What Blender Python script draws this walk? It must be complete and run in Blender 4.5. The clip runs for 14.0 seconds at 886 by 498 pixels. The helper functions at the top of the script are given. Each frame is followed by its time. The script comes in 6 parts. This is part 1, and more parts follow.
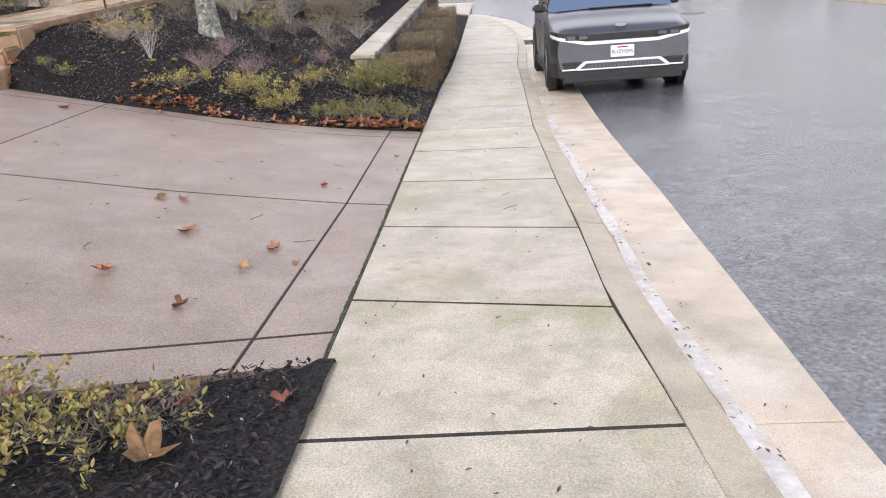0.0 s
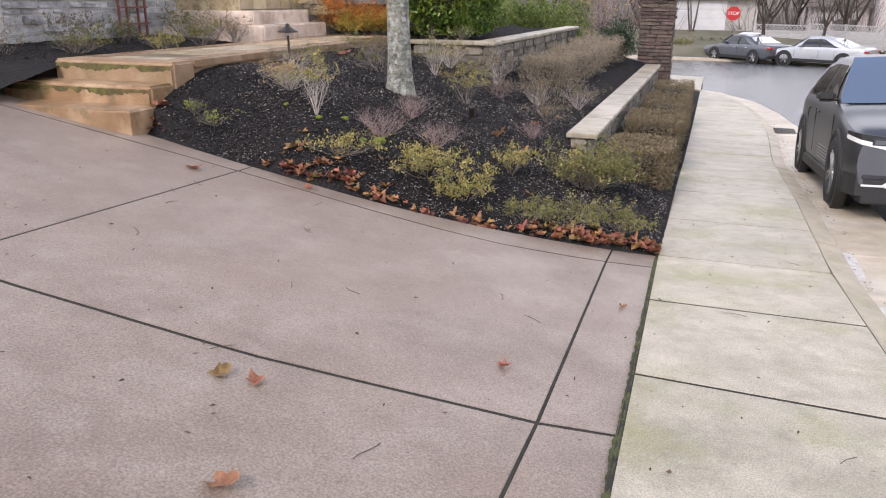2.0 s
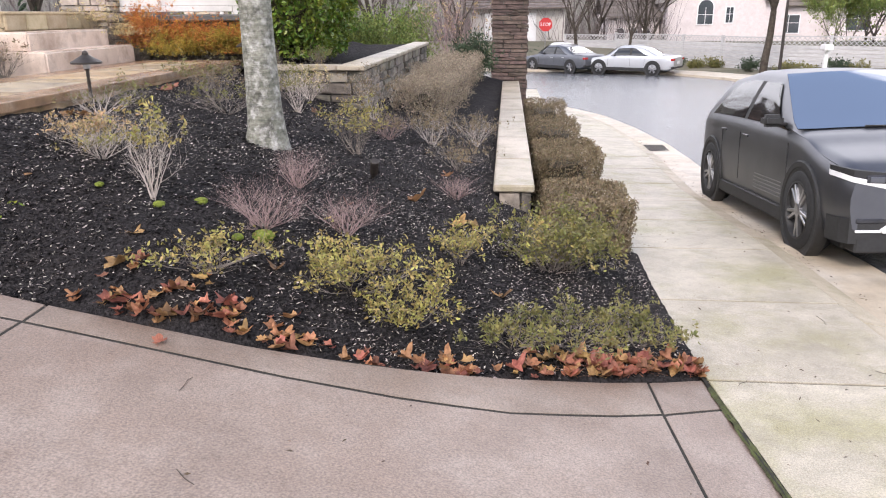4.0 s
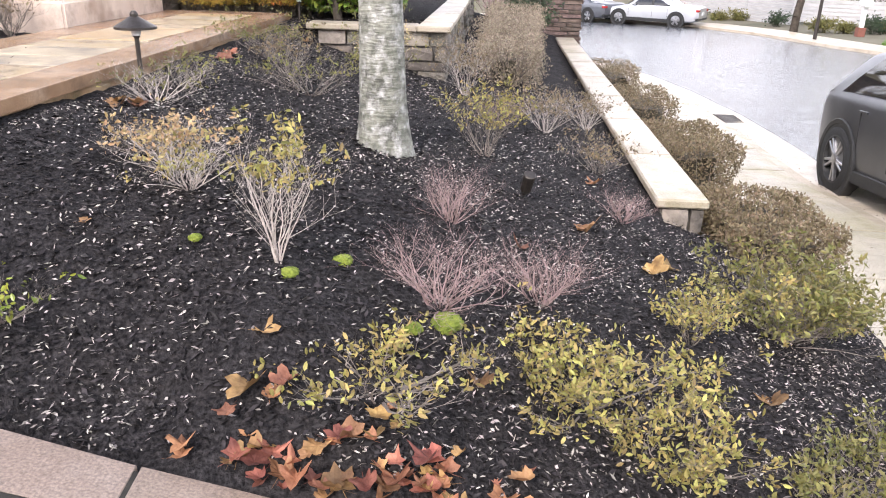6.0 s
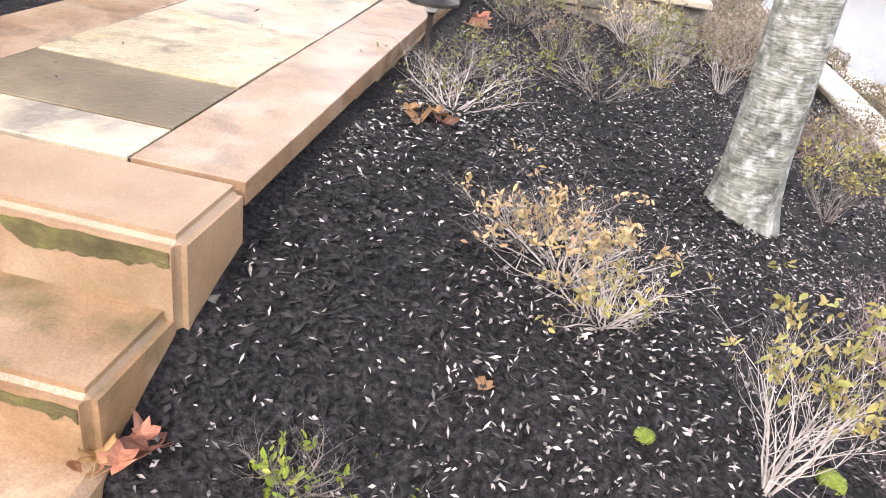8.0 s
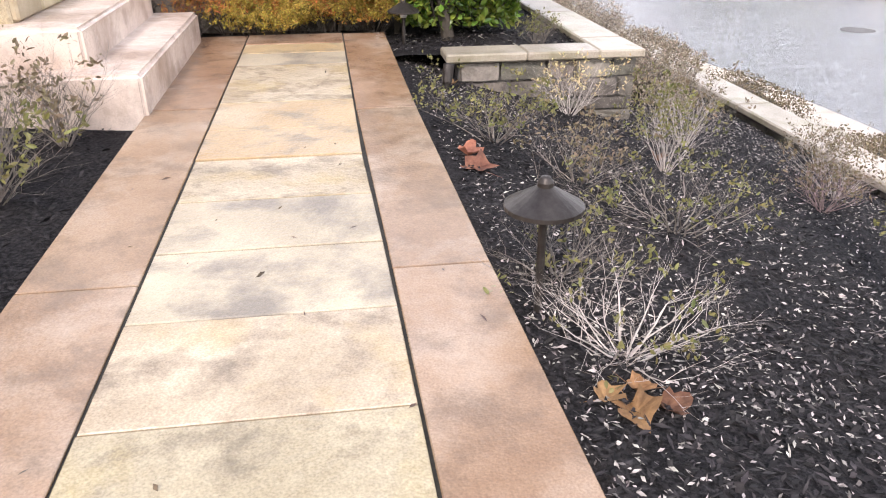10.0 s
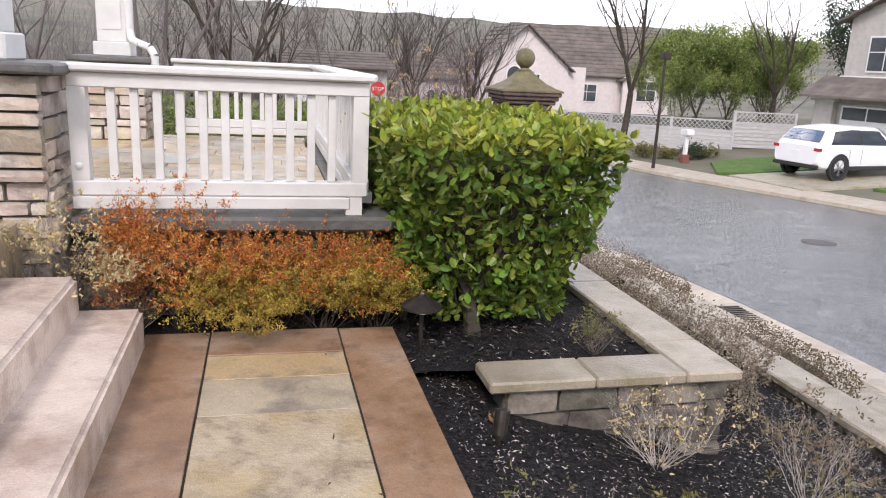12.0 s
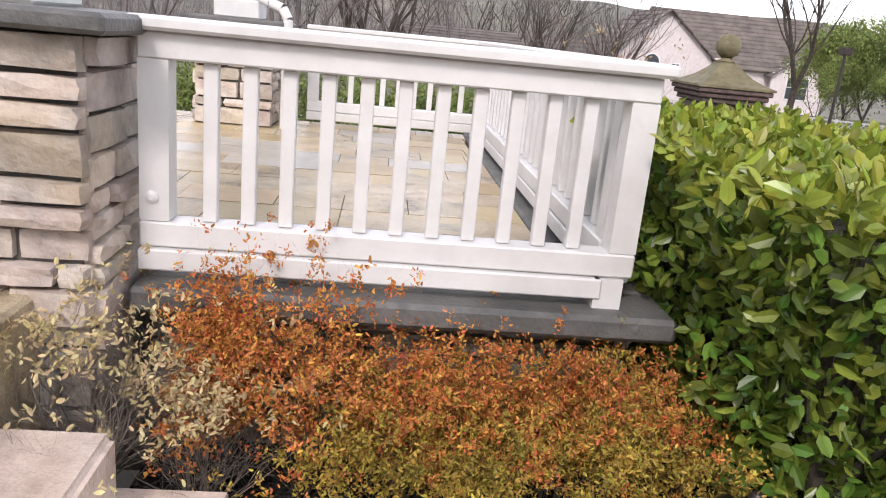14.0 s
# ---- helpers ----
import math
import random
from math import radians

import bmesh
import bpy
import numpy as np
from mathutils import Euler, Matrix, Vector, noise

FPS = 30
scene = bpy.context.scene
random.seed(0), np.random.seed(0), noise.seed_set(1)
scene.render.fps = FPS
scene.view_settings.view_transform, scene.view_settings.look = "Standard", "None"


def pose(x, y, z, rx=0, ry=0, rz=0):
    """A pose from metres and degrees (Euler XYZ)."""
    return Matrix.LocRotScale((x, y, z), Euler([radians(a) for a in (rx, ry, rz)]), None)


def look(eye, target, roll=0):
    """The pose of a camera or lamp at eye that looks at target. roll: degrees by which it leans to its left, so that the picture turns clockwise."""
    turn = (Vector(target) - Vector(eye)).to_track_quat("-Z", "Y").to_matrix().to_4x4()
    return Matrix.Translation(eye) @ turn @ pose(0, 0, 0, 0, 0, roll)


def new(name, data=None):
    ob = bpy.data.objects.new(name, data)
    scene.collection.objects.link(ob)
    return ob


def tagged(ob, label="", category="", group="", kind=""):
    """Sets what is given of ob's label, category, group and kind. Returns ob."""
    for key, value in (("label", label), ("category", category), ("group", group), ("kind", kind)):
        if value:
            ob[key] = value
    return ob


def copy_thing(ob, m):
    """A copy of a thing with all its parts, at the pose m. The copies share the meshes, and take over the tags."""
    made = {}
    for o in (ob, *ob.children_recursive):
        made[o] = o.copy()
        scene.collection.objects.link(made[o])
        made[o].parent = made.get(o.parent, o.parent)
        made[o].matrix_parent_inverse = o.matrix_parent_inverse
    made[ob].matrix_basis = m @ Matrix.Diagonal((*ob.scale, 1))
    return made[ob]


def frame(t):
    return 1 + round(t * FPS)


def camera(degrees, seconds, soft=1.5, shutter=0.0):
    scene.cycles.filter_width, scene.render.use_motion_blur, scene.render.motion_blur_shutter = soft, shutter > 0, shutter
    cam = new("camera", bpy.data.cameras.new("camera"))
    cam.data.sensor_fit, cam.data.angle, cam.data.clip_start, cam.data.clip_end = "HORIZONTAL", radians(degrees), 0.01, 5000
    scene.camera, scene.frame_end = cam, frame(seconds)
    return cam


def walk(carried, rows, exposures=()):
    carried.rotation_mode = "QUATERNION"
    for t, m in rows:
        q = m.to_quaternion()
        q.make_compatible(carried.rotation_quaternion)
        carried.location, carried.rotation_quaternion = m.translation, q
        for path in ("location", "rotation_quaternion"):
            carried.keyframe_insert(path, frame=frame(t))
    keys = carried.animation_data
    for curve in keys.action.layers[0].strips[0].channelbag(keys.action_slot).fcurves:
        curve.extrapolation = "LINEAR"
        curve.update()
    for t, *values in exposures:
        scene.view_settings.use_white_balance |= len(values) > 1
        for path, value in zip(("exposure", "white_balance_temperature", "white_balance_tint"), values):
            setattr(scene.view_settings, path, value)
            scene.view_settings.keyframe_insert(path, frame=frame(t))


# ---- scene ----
cam = camera(61.0, 14.0, soft=1.1)

# the plan below is drawn a little small: one unit of it is SIZE metres
SIZE = 1.075

PATH = [
    (0, (4.82, -7.688, 1.79), (4.673, -5.853, 1.008), -3.5),
    (0.5, (4.776, -7.124, 1.749), (4.575, -5.277, 1.009), -2.8),
    (1, (4.672, -6.546, 1.721), (4.286, -4.717, 1.008), -1.7),
    (1.5, (4.539, -5.921, 1.673), (4.043, -4.106, 0.993), 0.3),
    (2, (4.282, -5.422, 1.627), (3.663, -3.628, 0.997), 0.3),
    (2.5, (3.985, -4.903, 1.601), (3.393, -3.084, 1.018), -0.4),
    (3, (3.673, -4.394, 1.548), (3.202, -2.544, 0.95), -1.1),
    (3.2, (3.549, -4.199, 1.574), (3.161, -2.328, 0.983), -0.9),
    (5.3, (2.371, -2.569, 1.656), (2.303, -0.681, 0.999), 0.2),
    (5.5, (2.286, -2.451, 1.673), (2.207, -0.572, 0.993), 0.7),
    (6, (1.959, -2.159, 1.703), (1.839, -0.303, 0.966), 1.4),
    (6.5, (1.7, -1.903, 1.772), (1.835, -0.061, 1.004), 6.7),
    (7, (1.381, -1.629, 1.767), (1.425, 0.199, 0.956), 8.6),
    (7.5, (0.991, -1.366, 1.801), (0.898, 0.429, 0.924), 10.2),
    (8, (0.652, -1.188, 1.849), (0.431, 0.558, 0.897), 9.1),
    (8.5, (0.281, -0.934, 1.873), (0.129, 0.821, 0.926), 9.9),
    (8.7, (0.166, -0.843, 1.893), (0.022, 0.919, 0.959), 8.4),
    (10.8, (-0.588, 0.554, 2.3), (-0.169, 2.331, 1.486), -2.8),
    (11, (-0.599, 0.677, 2.382), (-0.223, 2.496, 1.64), -1.9),
    (11.5, (-0.698, 1.123, 2.466), (-0.356, 3.004, 1.878), 0.3),
    (12, (-0.698, 1.629, 2.466), (-0.237, 3.515, 1.985), 2.8),
    (12.5, (-0.714, 2.117, 2.457), (-0.244, 4.007, 2.003), 4.0),
    (13, (-0.746, 2.604, 2.456), (-0.299, 4.496, 1.986), 5.1),
    (13.5, (-0.839, 3.081, 2.45), (-0.526, 4.985, 1.925), 5.4),
    (14, (-0.961, 3.539, 2.405), (-0.774, 5.453, 1.858), 5.6),
]
EXPOSURES = [(t, ev, 6720, 18) for t, ev in ((0, 0.66), (0.5, 0.6), (1.5, 0.58), (3, 0.74), (5.3, 1.15), (6.5, 1.48), (7.5, 1.6), (8, 1.5), (8.5, 1.32), (10.8, 1.08), (11.5, 0.78), (12.5, 0.44), (13.5, 0.42), (14, 0.64))]
walk(cam, [(t, look(Vector(eye) * SIZE, Vector(target) * SIZE, roll)) for t, eye, target, roll in PATH], EXPOSURES)

# ---- light ----
SUN_ELEV, SUN_AZ = 42.0, 200.0
world = bpy.data.worlds.new("overcast_sky")
scene.world = world
world.use_nodes = True
wn, wl = world.node_tree.nodes, world.node_tree.links
wn.clear()
w_out, w_bg = wn.new("ShaderNodeOutputWorld"), wn.new("ShaderNodeBackground")
w_sky = wn.new("ShaderNodeTexSky")
w_sky.sky_type = "NISHITA"
w_sky.sun_disc = False
w_sky.sun_elevation, w_sky.sun_rotation = radians(SUN_ELEV), radians(SUN_AZ)
w_co, w_map, w_noise, w_ramp = (wn.new(n) for n in ("ShaderNodeTexCoord", "ShaderNodeMapping", "ShaderNodeTexNoise", "ShaderNodeValToRGB"))
w_map.inputs["Scale"].default_value = (1.0, 1.0, 2.2)
w_noise.inputs["Scale"].default_value, w_noise.inputs["Detail"].default_value = 1.6, 6.0
w_ramp.color_ramp.elements[0].position, w_ramp.color_ramp.elements[1].position = 0.41, 0.54
w_ramp.color_ramp.elements[0].color = (0.03, 0.03, 0.03, 1)
w_mix = wn.new("ShaderNodeMixRGB")
w_mix.inputs[2].default_value = (10.0, 10.6, 11.4, 1)
wl.new(w_co.outputs["Generated"], w_map.inputs[0])
wl.new(w_map.outputs[0], w_noise.inputs["Vector"])
w_xyz, w_high, w_add = (wn.new(n) for n in ("ShaderNodeSeparateXYZ", "ShaderNodeMapRange", "ShaderNodeMath"))
for name_, value_ in (("From Min", 0.50), ("From Max", 0.85), ("To Min", 0.05), ("To Max", -0.16)):
    w_high.inputs[name_].default_value = value_
wl.new(w_co.outputs["Generated"], w_xyz.inputs[0])
wl.new(w_xyz.outputs[2], w_high.inputs["Value"])
wl.new(w_noise.outputs[0], w_add.inputs[0])
wl.new(w_high.outputs[0], w_add.inputs[1])
wl.new(w_add.outputs[0], w_ramp.inputs[0])
wl.new(w_ramp.outputs[0], w_mix.inputs[0])
wl.new(w_sky.outputs[0], w_mix.inputs[1])
wl.new(w_mix.outputs[0], w_bg.inputs[0])
wl.new(w_bg.outputs[0], w_out.inputs[0])
w_bg.inputs[1].default_value = 0.145
sun = new("sun", bpy.data.lights.new("sun", "SUN"))
sun.data.energy, sun.data.angle, sun.data.color = 1.5, radians(12), (1.0, 0.97, 0.93)
sun.rotation_euler = (radians(90 - SUN_ELEV), 0, radians(180 - SUN_AZ))


# ---- materials ----
def material(name, c1, c2, scale=8.0, rough=0.8, bump=0.2, fine=60.0, stain=None, stain_scale=1.2, stain_amount=0.5,
             stain2=None, stain2_scale=4.0, stain2_amount=0.6, metal=0.0, island=0.0, per_object=0.0, detail=6.0, stretch=(1, 1, 1), spec=0.5, through_light=0.0, coat=0.0, grain=0.0, grain_scale=170.0, ior=1.5):
    """Two-colour noise, a slower stain, fine relief, and a variation from piece to piece."""
    m = bpy.data.materials.new(name)
    m.use_nodes = True
    n, l = m.node_tree.nodes, m.node_tree.links
    b = n["Principled BSDF"]
    co, mp = n.new("ShaderNodeTexCoord"), n.new("ShaderNodeMapping")
    geo = n.new("ShaderNodeNewGeometry")
    mp.inputs["Scale"].default_value = stretch
    l.new(geo.outputs["Position"], mp.inputs[0])
    t1 = n.new("ShaderNodeTexNoise")
    t1.inputs["Scale"].default_value, t1.inputs["Detail"].default_value = scale, detail
    t1.inputs["Roughness"].default_value = 0.65
    l.new(mp.outputs[0], t1.inputs["Vector"])
    r1 = n.new("ShaderNodeValToRGB")
    r1.color_ramp.elements[0].position, r1.color_ramp.elements[1].position = 0.32, 0.68
    r1.color_ramp.elements[0].color, r1.color_ramp.elements[1].color = (*c1, 1), (*c2, 1)
    l.new(t1.outputs[0], r1.inputs[0])
    colour = r1.outputs[0]
    for stain, stain_scale, stain_amount in ((stain, stain_scale, stain_amount), (stain2, stain2_scale, stain2_amount)):
        if not stain:
            continue
        t2 = n.new("ShaderNodeTexNoise")
        t2.inputs["Scale"].default_value, t2.inputs["Detail"].default_value = stain_scale, 8.0
        t2.inputs["Roughness"].default_value = 0.6
        l.new(geo.outputs["Position"], t2.inputs["Vector"])
        r2 = n.new("ShaderNodeValToRGB")
        r2.color_ramp.elements[0].position, r2.color_ramp.elements[1].position = 0.5, 0.66
        r2.color_ramp.elements[1].color = (stain_amount, stain_amount, stain_amount, 1)
        r2.color_ramp.elements[0].color = (0, 0, 0, 1)
        l.new(t2.outputs[0], r2.inputs[0])
        mx = n.new("ShaderNodeMixRGB")
        mx.inputs[2].default_value = (*stain, 1)
        l.new(r2.outputs[0], mx.inputs[0])
        l.new(colour, mx.inputs[1])
        colour = mx.outputs[0]
    if grain:
        t4 = n.new("ShaderNodeTexNoise")
        t4.inputs["Scale"].default_value, t4.inputs["Detail"].default_value = grain_scale, 3.0
        l.new(geo.outputs["Position"], t4.inputs["Vector"])
        r4 = n.new("ShaderNodeMapRange")
        r4.inputs["From Min"].default_value, r4.inputs["From Max"].default_value = 0.3, 0.7
        r4.inputs["To Min"].default_value, r4.inputs["To Max"].default_value = 1 - grain, 1 + grain
        l.new(t4.outputs[0], r4.inputs["Value"])
        h4 = n.new("ShaderNodeHueSaturation")
        l.new(r4.outputs[0], h4.inputs["Value"])
        l.new(colour, h4.inputs["Color"])
        colour = h4.outputs[0]
    for amount, source in ((island, geo.outputs["Random Per Island"]), (per_object, None)):
        if not amount:
            continue
        if source is None:
            source = n.new("ShaderNodeObjectInfo").outputs["Random"]
        hsv, mr, mh, mul = (n.new(k) for k in ("ShaderNodeHueSaturation", "ShaderNodeMapRange", "ShaderNodeMapRange", "ShaderNodeMath"))
        mr.inputs["To Min"].default_value, mr.inputs["To Max"].default_value = 1 - amount, 1 + amount
        l.new(source, mr.inputs["Value"])
        l.new(mr.outputs[0], hsv.inputs["Value"])
        mul.operation = "MULTIPLY"
        mul.inputs[1].default_value = 7.31
        fr = n.new("ShaderNodeMath")
        fr.operation = "FRACT"
        l.new(source, mul.inputs[0])
        l.new(mul.outputs[0], fr.inputs[0])
        mh.inputs["To Min"].default_value, mh.inputs["To Max"].default_value = 0.5 - amount * 0.07, 0.5 + amount * 0.07
        l.new(fr.outputs[0], mh.inputs["Value"])
        l.new(mh.outputs[0], hsv.inputs["Hue"])
        l.new(colour, hsv.inputs["Color"])
        colour = hsv.outputs[0]
    l.new(colour, b.inputs["Base Color"])
    b.inputs["Roughness"].default_value, b.inputs["Metallic"].default_value = rough, metal
    b.inputs["Specular IOR Level"].default_value = spec
    b.inputs["IOR"].default_value = ior
    b.inputs["Coat Weight"].default_value = coat
    b.inputs["Coat Roughness"].default_value = 0.05
    if bump:
        t3 = n.new("ShaderNodeTexNoise")
        t3.inputs["Scale"].default_value, t3.inputs["Detail"].default_value = fine, 5.0
        l.new(mp.outputs[0], t3.inputs["Vector"])
        bp = n.new("ShaderNodeBump")
        bp.inputs["Strength"].default_value, bp.inputs["Distance"].default_value = bump, 0.02
        l.new(t3.outputs[0], bp.inputs["Height"])
        l.new(bp.outputs[0], b.inputs["Normal"])
    if through_light:
        tr, ms = n.new("ShaderNodeBsdfTranslucent"), n.new("ShaderNodeMixShader")
        ms.inputs[0].default_value = through_light
        l.new(colour, tr.inputs[0])
        l.new(b.outputs[0], ms.inputs[1])
        l.new(tr.outputs[0], ms.inputs[2])
        l.new(ms.outputs[0], n["Material Output"].inputs[0])
    return m


def leaf_material(name, c1, c2, rough=0.5, scale=9.0, vary=0.35):
    return material(name, c1, c2, scale=scale, rough=rough, bump=0, island=vary, through_light=0.25, spec=0.4)


M_SIDEWALK = material("grey_tan_concrete", (0.33, 0.29, 0.215), (0.50, 0.445, 0.35), 3.0, 0.42, 0.3, 160, stain=(0.26, 0.235, 0.10), stain_scale=1.3, stain_amount=0.7, stain2=(0.20, 0.17, 0.12), stain2_scale=7.0, stain2_amount=0.35, per_object=0.07, grain=0.3, grain_scale=130)
M_CURB = material("tan_concrete_gutter", (0.40, 0.325, 0.235), (0.56, 0.475, 0.365), 3.5, 0.4, 0.25, 120, stain=(0.60, 0.56, 0.50), stain_scale=1.2, stain_amount=0.5, stain2=(0.25, 0.21, 0.15), stain2_scale=3.0, stain2_amount=0.5, per_object=0.06, grain=0.2)
M_CURBTOP = material("stained_curb_concrete", (0.33, 0.28, 0.20), (0.47, 0.40, 0.30), 4.0, 0.5, 0.35, 120, stain=(0.24, 0.21, 0.12), stain_scale=2.2, stain_amount=0.6, per_object=0.06, grain=0.25)
M_DRIVE = material("pinkish_brown_washed_concrete", (0.19, 0.140, 0.108), (0.285, 0.222, 0.178), 2.2, 0.40, 0.2, 150, stain=(0.23, 0.165, 0.125), stain_scale=0.9, stain_amount=0.7, stain2=(0.34, 0.28, 0.235), stain2_scale=2.6, stain2_amount=0.4, per_object=0.04, grain=0.36, grain_scale=110)
M_ASPHALT = material("wet_asphalt", (0.042, 0.044, 0.048), (0.105, 0.11, 0.118), 6.0, 0.2, 0.4, 70, stain=(0.15, 0.155, 0.165), stain_scale=0.5, stain_amount=0.5, grain=0.75, grain_scale=45, spec=0.9)
M_MULCH = material("black_mulch", (0.006, 0.0055, 0.006), (0.044, 0.040, 0.040), 70.0, 0.9, 1.0, 85, stain=(0.036, 0.031, 0.029), stain_scale=4.0, stain_amount=0.5, grain=0.6, grain_scale=60, spec=0.12)
M_CHIP = material("pale_mulch_chip", (0.11, 0.095, 0.082), (0.48, 0.425, 0.38), 30.0, 0.65, 0, island=0.65)
M_CHIP_DARK = material("dark_mulch_chip", (0.006, 0.0055, 0.006), (0.042, 0.036, 0.035), 30.0, 0.7, 0, island=0.7, spec=0.2)
M_JOINTMOSS = material("dark_mossy_joint", (0.02, 0.02, 0.012), (0.09, 0.105, 0.03), 9.0, 0.9, 0.6, 60)
M_MOSS = material("moss", (0.10, 0.15, 0.015), (0.24, 0.28, 0.04), 40.0, 0.9, 0.8, 90)
M_BORDER = material("reddish_brown_path_border", (0.225, 0.130, 0.07), (0.345, 0.222, 0.135), 2.2, 0.25, 0.12, 80, stain=(0.46, 0.36, 0.27), stain_scale=2.1, stain_amount=0.55, stain2=(0.12, 0.075, 0.045), stain2_scale=6.0, stain2_amount=0.5, per_object=0.08, grain=0.16)
M_FLAG = material("cream_flagstone", (0.33, 0.255, 0.155), (0.55, 0.455, 0.31), 2.4, 0.26, 0.3, 45, stain=(0.17, 0.125, 0.08), stain_scale=5.0, stain_amount=0.8, stain2=(0.42, 0.30, 0.11), stain2_scale=3.1, stain2_amount=0.5, per_object=0.12, grain=0.2)
M_FLAGOCHRE = material("ochre_flagstone", (0.40, 0.27, 0.13), (0.58, 0.44, 0.26), 3.0, 0.28, 0.3, 45, stain=(0.16, 0.13, 0.095), stain_scale=6.0, stain_amount=0.7, stain2=(0.55, 0.47, 0.35), stain2_scale=2.0, stain2_amount=0.6, per_object=0.08, grain=0.2)
M_STEP = material("washed_step_concrete", (0.60, 0.47, 0.38), (0.78, 0.66, 0.565), 2.3, 0.24, 0.2, 70, stain=(0.24, 0.155, 0.105), stain_scale=1.7, stain_amount=0.6, stain2=(0.32, 0.235, 0.18), stain2_scale=6.0, stain2_amount=0.45, grain=0.1)
M_STEPFRONT = material("brown_mossy_step", (0.22, 0.125, 0.06), (0.36, 0.225, 0.125), 3.0, 0.35, 0.2, 80, stain=(0.50, 0.36, 0.23), stain_scale=2.6, stain_amount=0.75, stain2=(0.085, 0.075, 0.03), stain2_scale=3.4, stain2_amount=0.8, grain=0.15)
M_TOPSTEP = material("brown_washed_top_step", (0.25, 0.15, 0.08), (0.365, 0.243, 0.148), 2.5, 0.42, 0.15, 80, stain=(0.12, 0.10, 0.04), stain_scale=2.2, stain_amount=0.6, stain2=(0.41, 0.31, 0.20), stain2_scale=4.0, stain2_amount=0.4, grain=0.12)
M_FLAGBROWN = material("olive_brown_flagstone", (0.10, 0.07, 0.034), (0.17, 0.126, 0.07), 3.0, 0.5, 0.3, 45, stain=(0.24, 0.19, 0.115), stain_scale=3, stain_amount=0.35, grain=0.15)
M_FLAGGREY = material("grey_streaked_flagstone", (0.36, 0.295, 0.20), (0.56, 0.465, 0.325), 2.0, 0.34, 0.3, 45, stain=(0.16, 0.135, 0.11), stain_scale=3.5, stain_amount=0.8, grain=0.15)
M_YSTONE = material("yellow_cut_stone", (0.36, 0.28, 0.16), (0.52, 0.43, 0.29), 6.0, 0.6, 0.4, 40, per_object=0.15)
M_CAP = material("sandstone_cap", (0.27, 0.225, 0.165), (0.42, 0.36, 0.28), 3.0, 0.42, 0.35, 60, stain=(0.16, 0.145, 0.055), stain_scale=2.6, stain_amount=0.65, stain2=(0.50, 0.44, 0.35), stain2_scale=1.6, stain2_amount=0.6, per_object=0.1, grain=0.15)
M_DARKCAP = material("dark_slate_cap", (0.07, 0.07, 0.066), (0.16, 0.155, 0.145), 5.0, 0.55, 0.35, 50)
M_STONE = material("grey_tan_veneer_stone", (0.36, 0.305, 0.26), (0.62, 0.545, 0.475), 7.0, 0.75, 0.7, 30, stain=(0.22, 0.20, 0.20), stain_scale=5, stain_amount=0.55, stain2=(0.44, 0.33, 0.22), stain2_scale=3, stain2_amount=0.5, per_object=0.28)
M_BROWNSTONE = material("brown_ledge_stone", (0.06, 0.042, 0.035), (0.15, 0.105, 0.085), 9.0, 0.8, 0.6, 30, per_object=0.3)
M_WALLSTONE = material("planter_ledge_stone", (0.075, 0.066, 0.054), (0.21, 0.185, 0.15), 9.0, 0.8, 0.6, 30, stain=(0.30, 0.26, 0.20), stain_scale=5, stain_amount=0.5, per_object=0.4)
M_MORTAR = material("dark_mortar", (0.06, 0.054, 0.048), (0.12, 0.11, 0.10), 12, 0.9, 0.3)
M_JOINT = material("dark_joint_dirt", (0.012, 0.011, 0.009), (0.035, 0.032, 0.024), 12, 0.95, 0.3)
M_WHITE = material("white_rail_paint", (0.60, 0.59, 0.57), (0.70, 0.69, 0.67), 5.0, 0.4, 0.08, 30, stain=(0.55, 0.54, 0.51), stain_scale=3.0, stain_amount=0.35)
M_STUCCO = material("pinkish_stucco", (0.60, 0.53, 0.51), (0.70, 0.63, 0.61), 4.0, 0.85, 0.3, 60)
M_STUCCO2 = material("beige_stucco", (0.42, 0.39, 0.36), (0.52, 0.49, 0.45), 4.0, 0.85, 0.3, 60)
M_TRIM = material("white_trim", (0.68, 0.67, 0.66), (0.78, 0.77, 0.76), 5, 0.5, 0)
M_ROOF = material("brown_grey_roof_tile", (0.09, 0.075, 0.065), (0.20, 0.165, 0.14), 1.2, 0.8, 0.3, 8, per_object=0.15)
M_FENCE = material("weathered_white_fence", (0.36, 0.35, 0.345), (0.52, 0.51, 0.50), 3.0, 0.7, 0.1, stretch=(1, 1, 6), per_object=0.06)
M_GARAGE = material("garage_door_white", (0.66, 0.65, 0.64), (0.74, 0.73, 0.72), 3.0, 0.5, 0)
M_BARK = material("grey_smooth_bark", (0.115, 0.118, 0.088), (0.275, 0.272, 0.222), 7.0, 0.7, 0.6, 22, stain=(0.05, 0.05, 0.038), stain_scale=11, stain_amount=0.85, stain2=(0.44, 0.43, 0.40), stain2_scale=16, stain2_amount=0.8, stretch=(1, 1, 4.5), grain=0.3, grain_scale=40)
M_DBARK = material("dark_bark", (0.035, 0.028, 0.022), (0.09, 0.075, 0.06), 8.0, 0.9, 0.5, 30, spec=0.2)
M_FARTWIG = material("bare_winter_twigs", (0.10, 0.08, 0.075), (0.19, 0.16, 0.15), 1.0, 0.9, 0, island=0.25)
